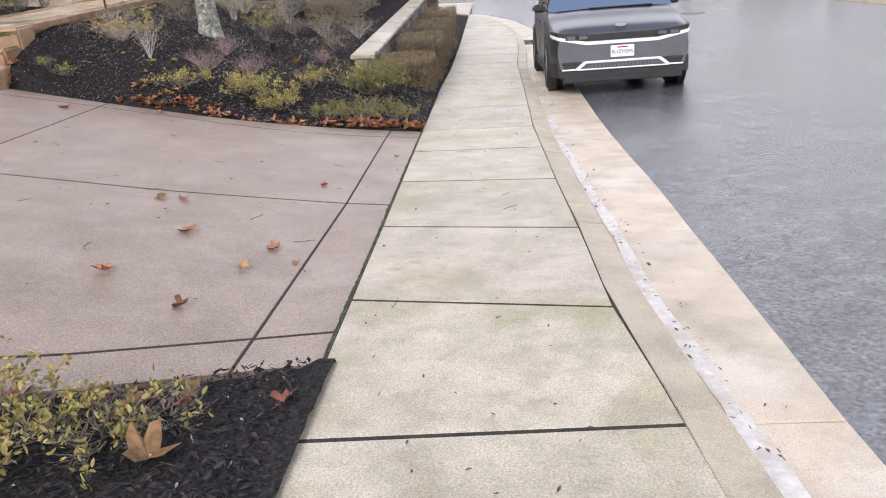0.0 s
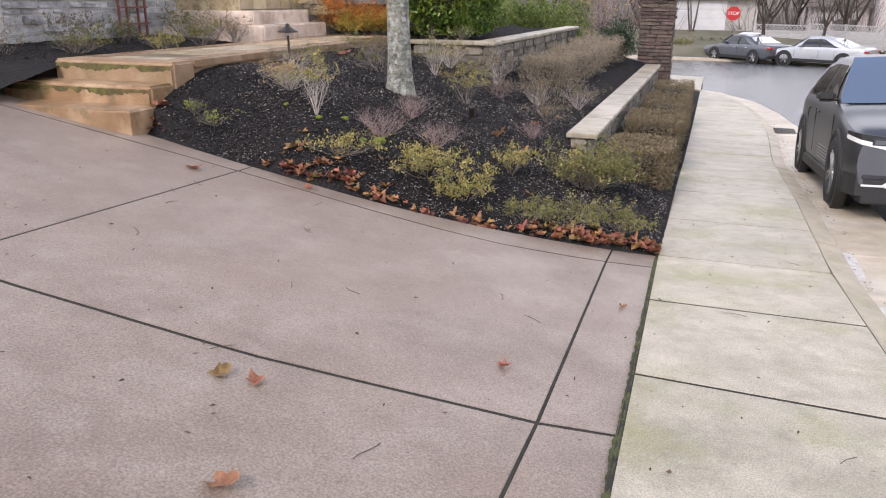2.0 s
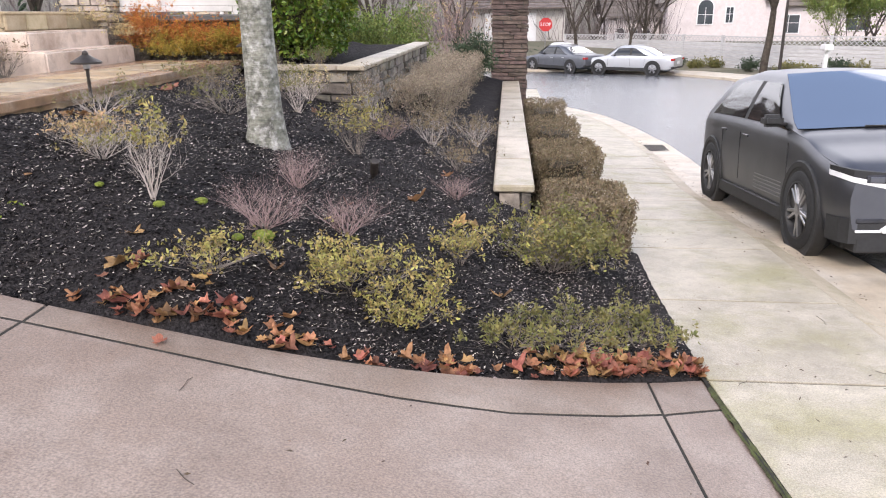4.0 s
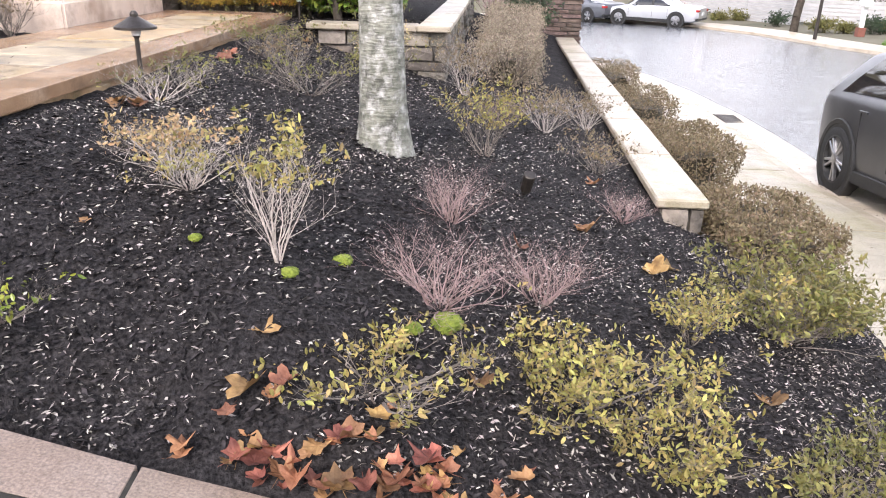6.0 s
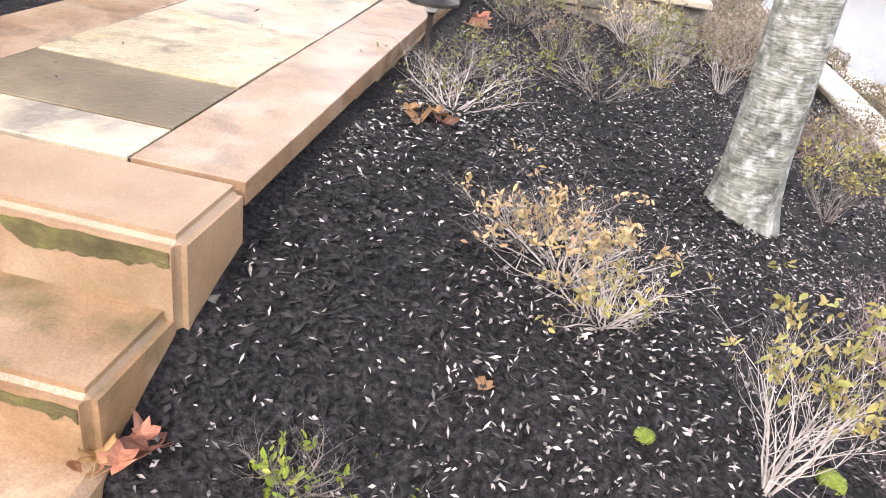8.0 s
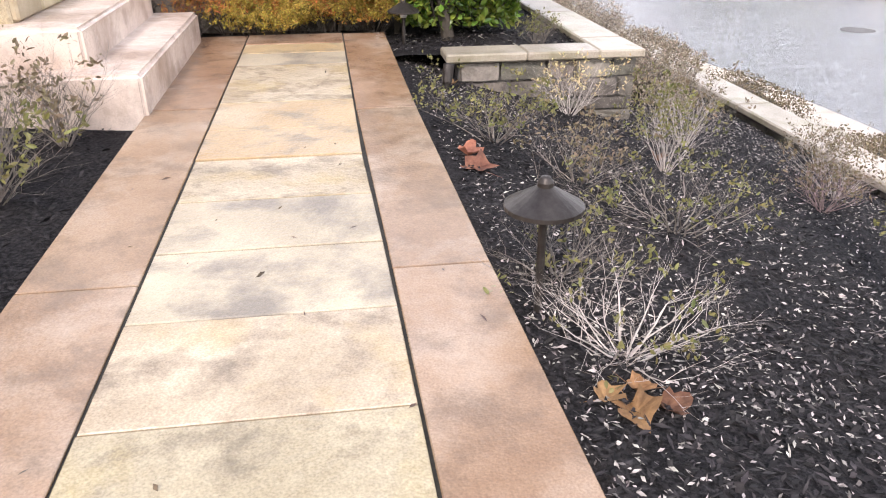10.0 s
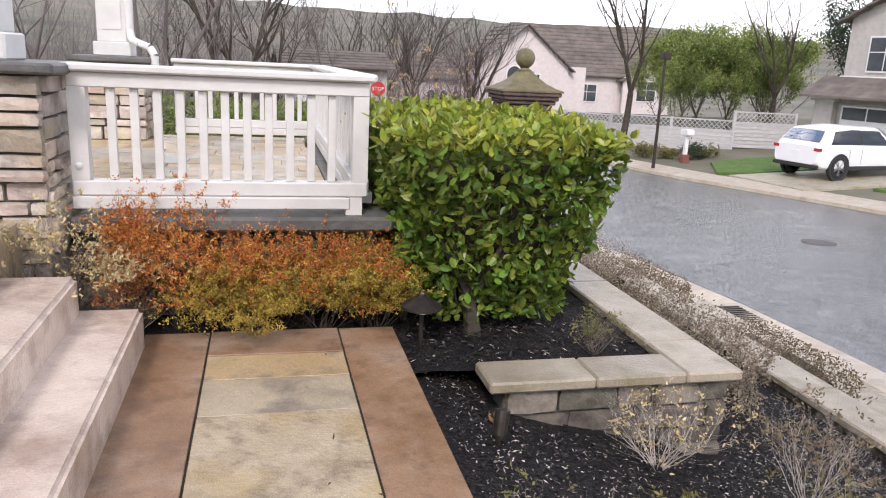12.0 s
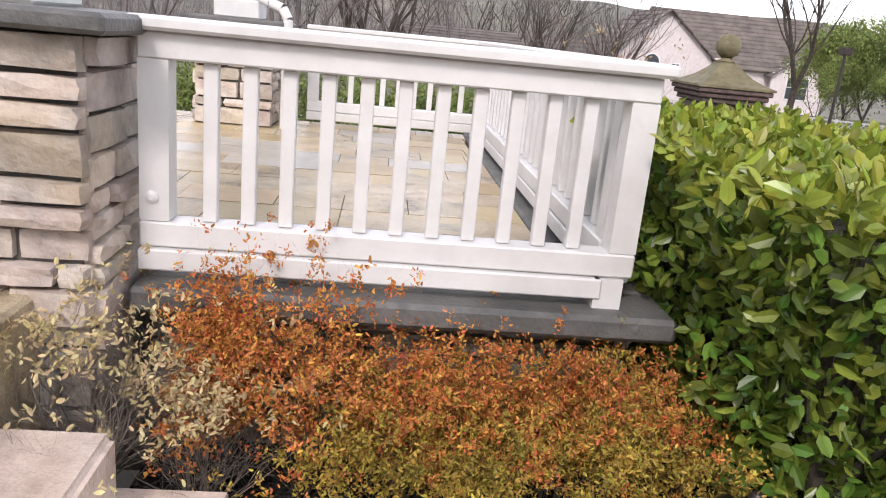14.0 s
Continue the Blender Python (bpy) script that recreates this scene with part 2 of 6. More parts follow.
M_TWIG_PALE = material("pale_bare_twig", (0.34, 0.29, 0.25), (0.56, 0.50, 0.45), 20, 0.8, 0, island=0.2)
M_TWIG_PINK = material("pinkish_brown_twig", (0.20, 0.13, 0.12), (0.36, 0.26, 0.24), 20, 0.8, 0, island=0.25)
M_TWIG_GREY = material("grey_brown_twig", (0.10, 0.083, 0.07), (0.26, 0.22, 0.185), 20, 0.8, 0, island=0.3)
M_LEAF_YELLOW = leaf_material("yellow_green_leaf", (0.17, 0.16, 0.04), (0.44, 0.365, 0.13), 0.55, 9.0, 0.45)
M_LEAF_OLIVE = leaf_material("olive_leaf", (0.10, 0.11, 0.03), (0.26, 0.23, 0.08))
M_LEAF_DRY = leaf_material("dry_tan_leaf", (0.30, 0.20, 0.09), (0.52, 0.39, 0.20))
M_LEAF_HEDGE = leaf_material("brownish_box_leaf", (0.115, 0.088, 0.045), (0.29, 0.225, 0.14))
M_LEAF_GREEN = leaf_material("glossy_green_leaf", (0.048, 0.10, 0.012), (0.205, 0.275, 0.045), 0.3, 5.0, 0.55)
M_LEAF_LIME = leaf_material("lime_leaf", (0.16, 0.225, 0.022), (0.34, 0.36, 0.06), 0.32, 6.0, 0.4)
M_LEAF_ORANGE = leaf_material("orange_barberry_leaf", (0.40, 0.11, 0.022), (0.70, 0.33, 0.085), 0.6, 6.0, 0.45)
M_LEAF_GOLD = leaf_material("golden_olive_leaf", (0.22, 0.185, 0.03), (0.52, 0.35, 0.06), 0.6, 6.0, 0.45)
M_LEAF_CREAM = leaf_material("cream_dry_leaf", (0.46, 0.36, 0.17), (0.68, 0.56, 0.32), 0.7)
M_LEAF_FAR = leaf_material("willow_green_leaf", (0.095, 0.14, 0.03), (0.26, 0.31, 0.085), 0.6, 0.5, 0.45)
M_LEAF_PINE = leaf_material("dark_evergreen_leaf", (0.02, 0.04, 0.02), (0.06, 0.09, 0.045), 0.6, 2.0, 0.3)
M_FALLEN = material("fallen_sycamore_leaf", (0.15, 0.055, 0.022), (0.46, 0.235, 0.115), 16.0, 0.7, 0.3, 60, stain=(0.10, 0.045, 0.025), stain_scale=9, stain_amount=0.6, per_object=0.5, through_light=0.15)
M_GRASS = material("lawn", (0.05, 0.11, 0.015), (0.12, 0.20, 0.04), 4.0, 0.9, 0.8, 60)
M_GROUND = material("dry_winter_ground", (0.10, 0.095, 0.06), (0.19, 0.17, 0.12), 0.3, 0.95, 0.4, 4, stain=(0.09, 0.10, 0.07), stain_scale=0.05, stain_amount=0.7)
M_HILL = material("hazy_hill_scrub", (0.105, 0.10, 0.075), (0.195, 0.18, 0.14), 0.06, 0.95, 0, stain=(0.07, 0.078, 0.058), stain_scale=0.05, stain_amount=0.85, stain2=(0.24, 0.21, 0.15), stain2_scale=0.02, stain2_amount=0.6)
M_IRON = material("dark_bronze_metal", (0.035, 0.028, 0.024), (0.07, 0.06, 0.052), 20, 0.45, 0.1, metal=0.6)
M_CARPAINT = material("matte_dark_grey_paint", (0.13, 0.133, 0.145), (0.16, 0.163, 0.175), 2.0, 0.38, 0, metal=0.92, coat=0.0)
M_CARWHITE = material("white_car_paint", (0.74, 0.74, 0.75), (0.78, 0.78, 0.79), 2.0, 0.3, 0, coat=0.6)
M_CARSILVER = material("silver_car_paint", (0.50, 0.51, 0.53), (0.56, 0.57, 0.59), 2.0, 0.3, 0, metal=0.5, coat=0.6)
M_CARDARK = material("charcoal_car_paint", (0.10, 0.105, 0.12), (0.13, 0.135, 0.15), 2.0, 0.3, 0, metal=0.5, coat=0.6)
M_CLAD = material("black_plastic_cladding", (0.012, 0.012, 0.012), (0.022, 0.022, 0.022), 20, 0.6, 0.1)
M_TYRE = material("tyre_rubber", (0.010, 0.010, 0.010), (0.022, 0.022, 0.022), 30, 0.85, 0.2)
M_RIM = material("machined_alloy", (0.30, 0.30, 0.31), (0.42, 0.42, 0.43), 10, 0.3, 0, metal=0.9)
M_SILVER = material("satin_silver_trim", (0.55, 0.55, 0.56), (0.65, 0.65, 0.66), 10, 0.3, 0, metal=0.8)
M_LAMPGLASS = material("smoked_headlamp", (0.02, 0.02, 0.022), (0.05, 0.05, 0.055), 10, 0.08, 0)
M_REDLAMP = material("red_tail_lamp", (0.30, 0.015, 0.015), (0.42, 0.03, 0.03), 10, 0.15, 0)
M_PLATE = material("licence_plate_white", (0.70, 0.70, 0.70), (0.76, 0.76, 0.76), 10, 0.4, 0)
M_INK = material("navy_ink", (0.015, 0.02, 0.06), (0.02, 0.03, 0.08), 10, 0.5, 0)
M_CARGLASS = material("tinted_car_glass", (0.010, 0.012, 0.014), (0.016, 0.018, 0.02), 3, 0.03, 0, spec=0.7, coat=1.0, ior=6.0)
M_SIDEGLASS = material("dark_side_glass", (0.008, 0.009, 0.010), (0.014, 0.015, 0.016), 3, 0.04, 0, spec=0.6, ior=1.6)
M_PANE = material("dark_window_pane", (0.04, 0.05, 0.055), (0.09, 0.10, 0.11), 0.6, 0.05, 0, spec=0.9)
M_RED = material("red_sign_enamel", (0.45, 0.02, 0.02), (0.5, 0.03, 0.03), 10, 0.4, 0)
M_TRELLIS = material("rusty_red_trellis", (0.14, 0.045, 0.03), (0.26, 0.10, 0.07), 15, 0.7, 0.2)
M_PATINA = material("mossy_cast_stone", (0.10, 0.085, 0.042), (0.20, 0.17, 0.09), 9, 0.7, 0.4, 40)


# ---- building helpers ----
def finish(name, verts, faces, mat, parent=None, label="", smooth=False, category="", kind="", group=""):
    me = bpy.data.meshes.new(name)
    me.from_pydata([tuple(v) for v in verts], [], [tuple(f) for f in faces])
    me.materials.append(mat)
    if smooth:
        me.polygons.foreach_set("use_smooth", [True] * len(me.polygons))
    me.update()
    ob = new(name, me)
    if parent:
        ob.parent = parent
    return tagged(ob, label, category, group, kind)


def part(name, bm, mat, parent=None, label="", smooth=False, category="", kind="", group=""):
    me = bpy.data.meshes.new(name)
    bmesh.ops.recalc_face_normals(bm, faces=bm.faces)
    bm.to_mesh(me)
    bm.free()
    me.materials.append(mat)
    if smooth:
        me.polygons.foreach_set("use_smooth", [True] * len(me.polygons))
    ob = new(name, me)
    if parent:
        ob.parent = parent
    return tagged(ob, label, category, group, kind)


def thing(name, label, category, at=(0, 0, 0), turn=0.0, group="", kind=""):
    ob = new(name)
    ob.matrix_basis = pose(*at, 0, 0, turn)
    return tagged(ob, label, category, group, kind)


def box(bm, x0, x1, y0, y1, z0, z1, bevel=0.0):
    m = Matrix.LocRotScale(((x0 + x1) / 2, (y0 + y1) / 2, (z0 + z1) / 2), None, (x1 - x0, y1 - y0, z1 - z0))
    made = bmesh.ops.create_cube(bm, size=1.0, matrix=m)
    if bevel:
        edges = list({e for v in made["verts"] for e in v.link_edges})
        bmesh.ops.bevel(bm, geom=edges, offset=bevel, segments=3 if bevel >= 0.017 else 1, affect="EDGES")
    return bm


def one_box(*a, bevel=0.0):
    return box(bmesh.new(), *a, bevel=bevel)


def lathe(profile, n=20, caps=True):
    """A turned shape from (radius, height) pairs."""
    bm = bmesh.new()
    rings = [[bm.verts.new((r * math.cos(2 * math.pi * k / n), r * math.sin(2 * math.pi * k / n), z)) for k in range(n)] for r, z in profile]
    for a, b in zip(rings, rings[1:]):
        for k in range(n):
            bm.faces.new((a[k], a[(k + 1) % n], b[(k + 1) % n], b[k]))
    if caps:
        bm.faces.new(rings[0][::-1])
        bm.faces.new(rings[-1])
    return bm


def prism(points, z_top, depth, bevel=0.0):
    """A slab with the outline given, its top at z_top(x, y)."""
    bm = bmesh.new()
    top = [bm.verts.new((x, y, z_top(x, y))) for x, y in points]
    low = [bm.verts.new((x, y, z_top(x, y) - depth)) for x, y in points]
    bm.faces.new(top)
    bm.faces.new(low[::-1])
    n = len(points)
    for k in range(n):
        bm.faces.new((top[k], low[k], low[(k + 1) % n], top[(k + 1) % n]))
    if bevel:
        bmesh.ops.bevel(bm, geom=[e for e in bm.edges if e.verts[0] in top and e.verts[1] in top], offset=bevel, segments=1, affect="EDGES")
    return bm


def tube(V, F, p, q, r0, r1, n=4):
    """Appends a tapered stick from p to q to the lists."""
    p, q = Vector(p), Vector(q)
    d = (q - p)
    if d.length < 1e-5:
        return
    d.normalize()
    a = d.orthogonal().normalized()
    b = d.cross(a)
    k0 = len(V)
    for c, r in ((p, r0), (q, r1)):
        for k in range(n):
            w = 2 * math.pi * k / n
            V.append(c + (a * math.cos(w) + b * math.sin(w)) * r)
    for k in range(n):
        F.append((k0 + k, k0 + (k + 1) % n, k0 + n + (k + 1) % n, k0 + n + k))


def grow(V, F, tips, rng, p, d, length, r, levels, kids=3, wild=0.5, n=4, lift=0.15):
    """A limb in three bent pieces with side limbs; the ends of the last ones go into tips."""
    d = Vector(d).normalized()
    steps = 3
    for k in range(steps):
        d = (d + Vector((rng.uniform(-1, 1), rng.uniform(-1, 1), rng.uniform(-0.6, 1))) * 0.16 * (1 + wild) + Vector((0, 0, lift * 0.3))).normalized()
        q = p + d * (length / steps)
        r2 = r * (1 - 0.22)
        tube(V, F, p, q, r, r2, n)
        if levels > 0 and k > 0 or (levels > 0 and rng.random() < 0.35):
            for _ in range(max(1, kids - 1)):
                s = (d + Vector((rng.uniform(-1, 1), rng.uniform(-1, 1), rng.uniform(-0.3, 0.9))) * (0.55 + wild)).normalized()
                grow(V, F, tips, rng, q, s, length * rng.uniform(0.5, 0.75), r2 * 0.6, levels - 1, kids, wild, max(3, n - 1), lift)
        p, r = q, r2
    if levels == 0:
        tips.append(p)


def leaves_at(points, size, rng, droop=0.0, up=0.3, wide=0.5):
    """Folded leaf shapes, one at each point."""
    pts = np.asarray(points, float)
    n = len(pts)
    ax = rng.normal(size=(n, 3)) + (0, 0, up - droop)
    ax /= np.linalg.norm(ax, axis=1)[:, None]
    sd = np.cross(ax, rng.normal(size=(n, 3)))
    sd /= np.linalg.norm(sd, axis=1)[:, None] + 1e-9
    nm = np.cross(ax, sd)
    s = (size * rng.uniform(0.6, 1.3, n))[:, None]
    def at(t_, w_, n_):
        return pts + ax * s * t_ + sd * s * wide * w_ + nm * s * n_
    v = np.stack([at(0, 0, 0), at(0.3, 0.42, 0.05), at(0.72, 0.36, 0.03), at(1, 0, -0.06), at(0.72, -0.36, 0.03), at(0.3, -0.42, 0.05)], 1).reshape(-1, 3)
    i = np.arange(n)[:, None] * 6
    f = np.concatenate([i + (0, 1, 2, 3), i + (0, 3, 4, 5)]).tolist()
    return v, f


def stone_variants(name, mat, count=7):
    made = []
    for k in range(count):
        rng = random.Random(900 + k)
        bm = bmesh.new()
        bmesh.ops.create_cube(bm, size=1.0)
        bmesh.ops.subdivide_edges(bm, edges=bm.edges, cuts=1, use_grid_fill=True)
        for v in bm.verts:
            edge = sum(abs(abs(c) - 0.5) < 1e-4 for c in v.co)
            pull = 0.93 if edge >= 3 else (0.97 if edge == 2 else 1.0)
            v.co = Vector((v.co.x * (pull if edge > 1 else 1), v.co.y, v.co.z * (pull if edge > 1 else 1)))
            v.co += Vector((rng.uniform(-0.02, 0.02), rng.uniform(-0.10, 0.10), rng.uniform(-0.04, 0.04)))
        me = bpy.data.meshes.new(name)
        bm.to_mesh(me)
        bm.free()
        me.materials.append(mat)
        made.append(me)
    return made


def stone_face(parent, variants, origin, along, width, z0, z1, outward, rng, row=(0.07, 0.13), length=(0.16, 0.4), thick=0.07, name="stone", limit=400):
    """Courses of separate stones on an upright face."""
    o, a, w = Vector(origin), Vector(along).normalized(), Vector(outward).normalized()
    ang = math.atan2(a.y, a.x)
    z, made = z0, 0
    while z < z1 - 0.02 and made < limit:
        h = min(rng.uniform(*row), z1 - z)
        if z1 - z - h < 0.04:
            h = z1 - z
        x = 0.0
        while x < width - 0.01:
            l = min(rng.uniform(*length), width - x)
            if width - x - l < 0.07:
                l = width - x
            ob = new(name, rng.choice(variants))
            ob.parent = parent
            t = thick * rng.uniform(0.7, 1.3)
            c = o + a * (x + l / 2) + w * (t / 2 - 0.02)
            ob.matrix_basis = Matrix.LocRotScale((c.x, c.y, z + h / 2), Euler((0, 0, ang)), (l - 0.012, t, h - 0.012))
            made += 1
            x += l
        z += h


# ---- lie of the land ----
PROFILE_Y = (-60, 0, 2.8, 5.8, 9, 12, 16, 24, 36, 60, 200)
PROFILE_Z = (4.97, -0.13, -0.26, -0.50, -0.63, -0.72, -0.80, -0.97, -1.30, -1.60, -2.0)


def walk_z(x, y):
    """Height of the public sidewalk, which falls along the street."""
    return float(np.interp(y, PROFILE_Y, PROFILE_Z))


def road_z(x, y):
    return walk_z(x, y) - 0.09


def drive_z(x, y):
    return -0.13 - 0.085 * y + 0.17 * (3.95 - x)


BED = np.array([(0, 0.1, 0.93), (0, 1.5, 0.99), (0, 3, 1.02), (0, 4.5, 1.0), (0.63, 0.09, 0.84), (0.98, 0.13, 0.79), (1.26, -0.21, 0.66), (1.45, 0.27, 0.655),
                (1.83, 0.09, 0.54), (1.51, 1.56, 0.73), (2.45, 1.45, 0.39), (2.98, 2.2, 0.24), (1.0, -0.33, 0.43), (3.7, -0.2, -0.06), (3.0, 5, 0.22), (3, 9, 0.22),
                (1.5, 4.4, 0.62), (0.6, 3, 0.9), (4.05, 1.5, -0.18), (2.3, -0.25, 0.22), (3, 1.2, 0.2), (1.6, 9, 0.6), (0, 9, 1.0)])


def radial(r):
    return np.where(r > 0, r * r * np.log(r + 1e-9), 0)


BED_A = radial(np.linalg.norm(BED[:, None, :2] - BED[None, :, :2], axis=2)) + np.eye(len(BED)) * 0.05
BED_P = np.c_[np.ones(len(BED)), BED[:, :2]]
BED_W = np.linalg.solve(np.block([[BED_A, BED_P], [BED_P.T, np.zeros((3, 3))]]), np.r_[BED[:, 2], 0, 0, 0])
EDGE_X = (-0.3, 0, 0.5, 1.0, 1.5, 2.0, 2.5, 3.0, 3.5, 3.83, 4.1)
EDGE_Y = (-0.42, -0.44, -0.51, -0.555, -0.585, -0.605, -0.565, -0.455, -0.27, -0.11, 0.05)


def edge_y(x):
    """Where the driveway meets the planting bed."""
    return float(np.interp(x, EDGE_X, EDGE_Y))


def bed_z(x, y):
    z = float(radial(np.hypot(BED[:, 0] - x, BED[:, 1] - y)) @ BED_W[:len(BED)] + BED_W[len(BED):] @ (1, x, y))
    if y > 2.2 and x > 3.0:
        k = min(1, (x - 3.0) / 0.2)
        z = z * (1 - k) + (walk_z(x, y) - 0.01) * k
    near = (y - edge_y(x)) / 0.12
    if near < 1:
        z = min(z, drive_z(x, y) + 0.10 * max(-1.0, near) - 0.01)
    return z


def sheet(name, x0, x1, y0, y1, step, height, mat, rough=0.0, seed=0, **tags):
    """A fine sheet of loose ground."""
    xs, ys = np.arange(x0, x1 + step / 2, step), np.arange(y0, y1 + step / 2, step)
    V = [(x, y, height(x, y) + rough * (noise.noise((x * 9, y * 9, seed)) + 0.7 * noise.noise((x * 31, y * 31, seed)))) for y in ys for x in xs]
    n = len(xs)
    F = [(j * n + i, j * n + i + 1, (j + 1) * n + i + 1, (j + 1) * n + i) for j in range(len(ys) - 1) for i in range(n - 1)]
    return finish(name, V, F, mat, smooth=False, **tags)


# ground to the horizon, with the hills behind
def hill_z(x, y):
    r, az = math.hypot(x, y - 10), math.degrees(math.atan2(x, y - 10))
    base = np.interp(y, (-400, -60, 0, 20, 60, 120), (30, 4.6, -0.6, -1.5, -4.5, -6))
    rise = np.interp(r, (70, 180, 420, 700), (0, 6, 42, 60)) * np.interp(az, (-120, -60, -30, 0, 20, 45, 90), (0.6, 1.0, 1.05, 0.85, 0.72, 0.6, 0.5))
    return base + rise * (1 + 0.22 * noise.noise((x * 0.008, y * 0.008, 3)) + 0.06 * noise.noise((x * 0.05, y * 0.05, 5)))


axis = [s * v for s in (-1, 1) for v in (0, 3, 6, 10, 15, 20, 26, 33, 41, 50, 60, 72, 86, 100, 120, 140, 165, 190, 220, 250, 285, 320, 360, 400, 450, 520, 620, 800, 1200)]
axis = sorted(set(axis))
GV = [(x, y + 10, min(hill_z(x, y + 10), road_z(x, y + 10) - 0.25 if math.hypot(x, y) < 60 and y < 30 else 99)) for y in axis for x in axis]
gn = len(axis)
finish("ground", GV, [(j * gn + i, j * gn + i + 1, (j + 1) * gn + i + 1, (j + 1) * gn + i) for j in range(gn - 1) for i in range(gn - 1)], M_HILL, smooth=True,
       label="hazy scrub-covered ground rising to winter hills", category="ground", kind="structure")

# road
NEAR_Y = (-60, -5.4, -2.5, 5, 7, 9, 11, 13.5, 16, 18.5, 21, 23.5, 25.5, 28)
NEAR_X = (5.86, 5.92, 5.97, 5.98, 6.0, 6.1, 6.1, 5.9, 5.5, 4.6, 2.6, -1, -9, -60)
FAR_Y = (-60, 10, 15, 18.8, 21, 25, 31, 35, 37, 38.5, 40, 43)
FAR_X = (16.6, 16.6, 16.1, 15.3, 14.6, 13.4, 12.6, 11.2, 9, 4, -15, -60)


def near_x(y):
    return float(np.interp(y, NEAR_Y, NEAR_X))


def far_x(y):
    return float(np.interp(y, FAR_Y, FAR_X))


ys = [-60, -30] + [v * 0.5 for v in range(-40, 87)]
V, F = [], []
for y in ys:
    a, b = near_x(y) - 0.05, max(far_x(y), near_x(y) + 0.1)
    for k in range(9):
        x = a + (b - a) * k / 8
        V.append((x, y, road_z(x, y) + 0.10 * math.sin(math.pi * k / 8)))
for j in range(len(ys) - 1):
    for k in range(8):
        F.append((j * 9 + k, j * 9 + k + 1, (j + 1) * 9 + k + 1, (j + 1) * 9 + k))
finish("road", V, F, M_ASPHALT, smooth=True, label="wet dark grey asphalt street curving away", category="road", kind="structure")


# sidewalk panels, curb and gutter
def walk_left(y):
    return float(np.interp(y, (-8, -3.5, 0, 60), (4.2, 4.135, 4.075, 4.12)))


def walk_right(y):
    return float(np.interp(y, (-8, -5.6, -4.6, -3.6, -2.5, 0, 6, 9, 11, 13.5, 16, 18.5, 21), (5.5, 5.36, 5.29, 5.28, 5.25, 5.21, 5.25, 5.38, 5.38, 5.2, 4.8, 3.9, 1.9)))



def skew(y):
    """How far the street end of a cross joint lies back of its garden end."""
    return float(np.interp(y, (-5.82, -4.67, -3.5, -2.3, -1.2), (0.07, -0.15, -0.14, -0.07, 0.0)))


def strip_piece(left, right, y0, y1, z, depth, bevel=0.006, n=3, slant=False):
    ys = [y0 + (y1 - y0) * k / n for k in range(n + 1)]
    pts = [(left(y), y) for y in ys] + [(right(y), y + (skew(y) if slant else 0)) for y in reversed(ys)]
    return prism(pts, z, depth, bevel)


sidewalk = thing("sidewalk", "grey-green broom-finished concrete sidewalk with mossy joints", "sidewalk", kind="structure")
joints = [-14, -12.8, -11.6, -10.4, -9.4, -8.2, -7.0, -5.82, -4.67, -3.51, -2.34, -1.17, -0.02, 1.24] + [2.6 + 1.25 * k for k in range(19)]
for a, b in zip(joints, joints[1:]):
    part("concrete_panel", strip_piece(walk_left, walk_right, a + 0.012, b - 0.012, walk_z, 0.1, 0.002, slant=True), M_SIDEWALK, sidewalk)
V, F = [], []
for k, y in enumerate([-14 + 0.35 * j for j in range(100)]):
    V += [(walk_left(y) - 0.02, y, walk_z(0, y) - (0.0025 if y < -0.4 else 0.009)), (walk_right(y) + 0.006, y, walk_z(0, y) - (0.0025 if y < -0.4 else 0.009))]
    if k:
        F.append((2 * k - 2, 2 * k - 1, 2 * k + 1, 2 * k))
finish("joint_filler", V, F, M_JOINT, sidewalk)
V, F = [], []
for k, y in enumerate([10.6 + 0.8 * j for j in range(20)]):
    V += [(walk_left(y) - 5.0, y, walk_z(0, y) - 0.06), (walk_left(y) + 0.03, y, walk_z(0, y) - 0.05)]
    if k:
        F.append((2 * k - 2, 2 * k - 1, 2 * k + 1, 2 * k))
finish("verge", V, F, M_MULCH, label="dark mulched verge beside sidewalk", category="ground", kind="structure")
curb = thing("curb", "pale concrete curb and gutter along the street", "curb", kind="structure")
cj = [-14, -11.5, -9, -6.9, -5.62, -3.5, -1.35, 0.9, 3.1, 5.3, 7.5, 9.7, 11.9, 14.1, 16.3, 18.5, 20.8, 23.0, 25.2]


def gutter_in(y):
    return walk_right(y) + 0.17


for a, b in zip(cj, cj[1:]):
    part("curb_piece", strip_piece(lambda y: walk_right(y) + 0.008, gutter_in, a + 0.004, b - 0.004, lambda x, y: walk_z(x, y) - 0.004 - 0.03 * max(0, (x - walk_right(y)) / 0.17), 0.2, 0.008, 4), M_CURBTOP, curb)
    part("gutter_piece", strip_piece(lambda y: gutter_in(y) + 0.003, near_x, a + 0.004, b - 0.004, lambda x, y: road_z(x, y) + 0.012 - 0.02 * (near_x(y) - x), 0.2, 0.006, 4), M_CURB, curb)

# driveway slabs
driveway = thing("driveway", "pinkish-brown washed-concrete driveway with scored joints", "driveway", kind="structure")
GAP = 0.007


def band_y(x):
    return float(np.interp(x, (-4, 0.69, 1.16, 2.19, 2.7, 3.1, 3.5, 3.77, 4.06), (-0.76, -0.775, -0.79, -0.845, -0.84, -0.785, -0.64, -0.508, -0.33)))


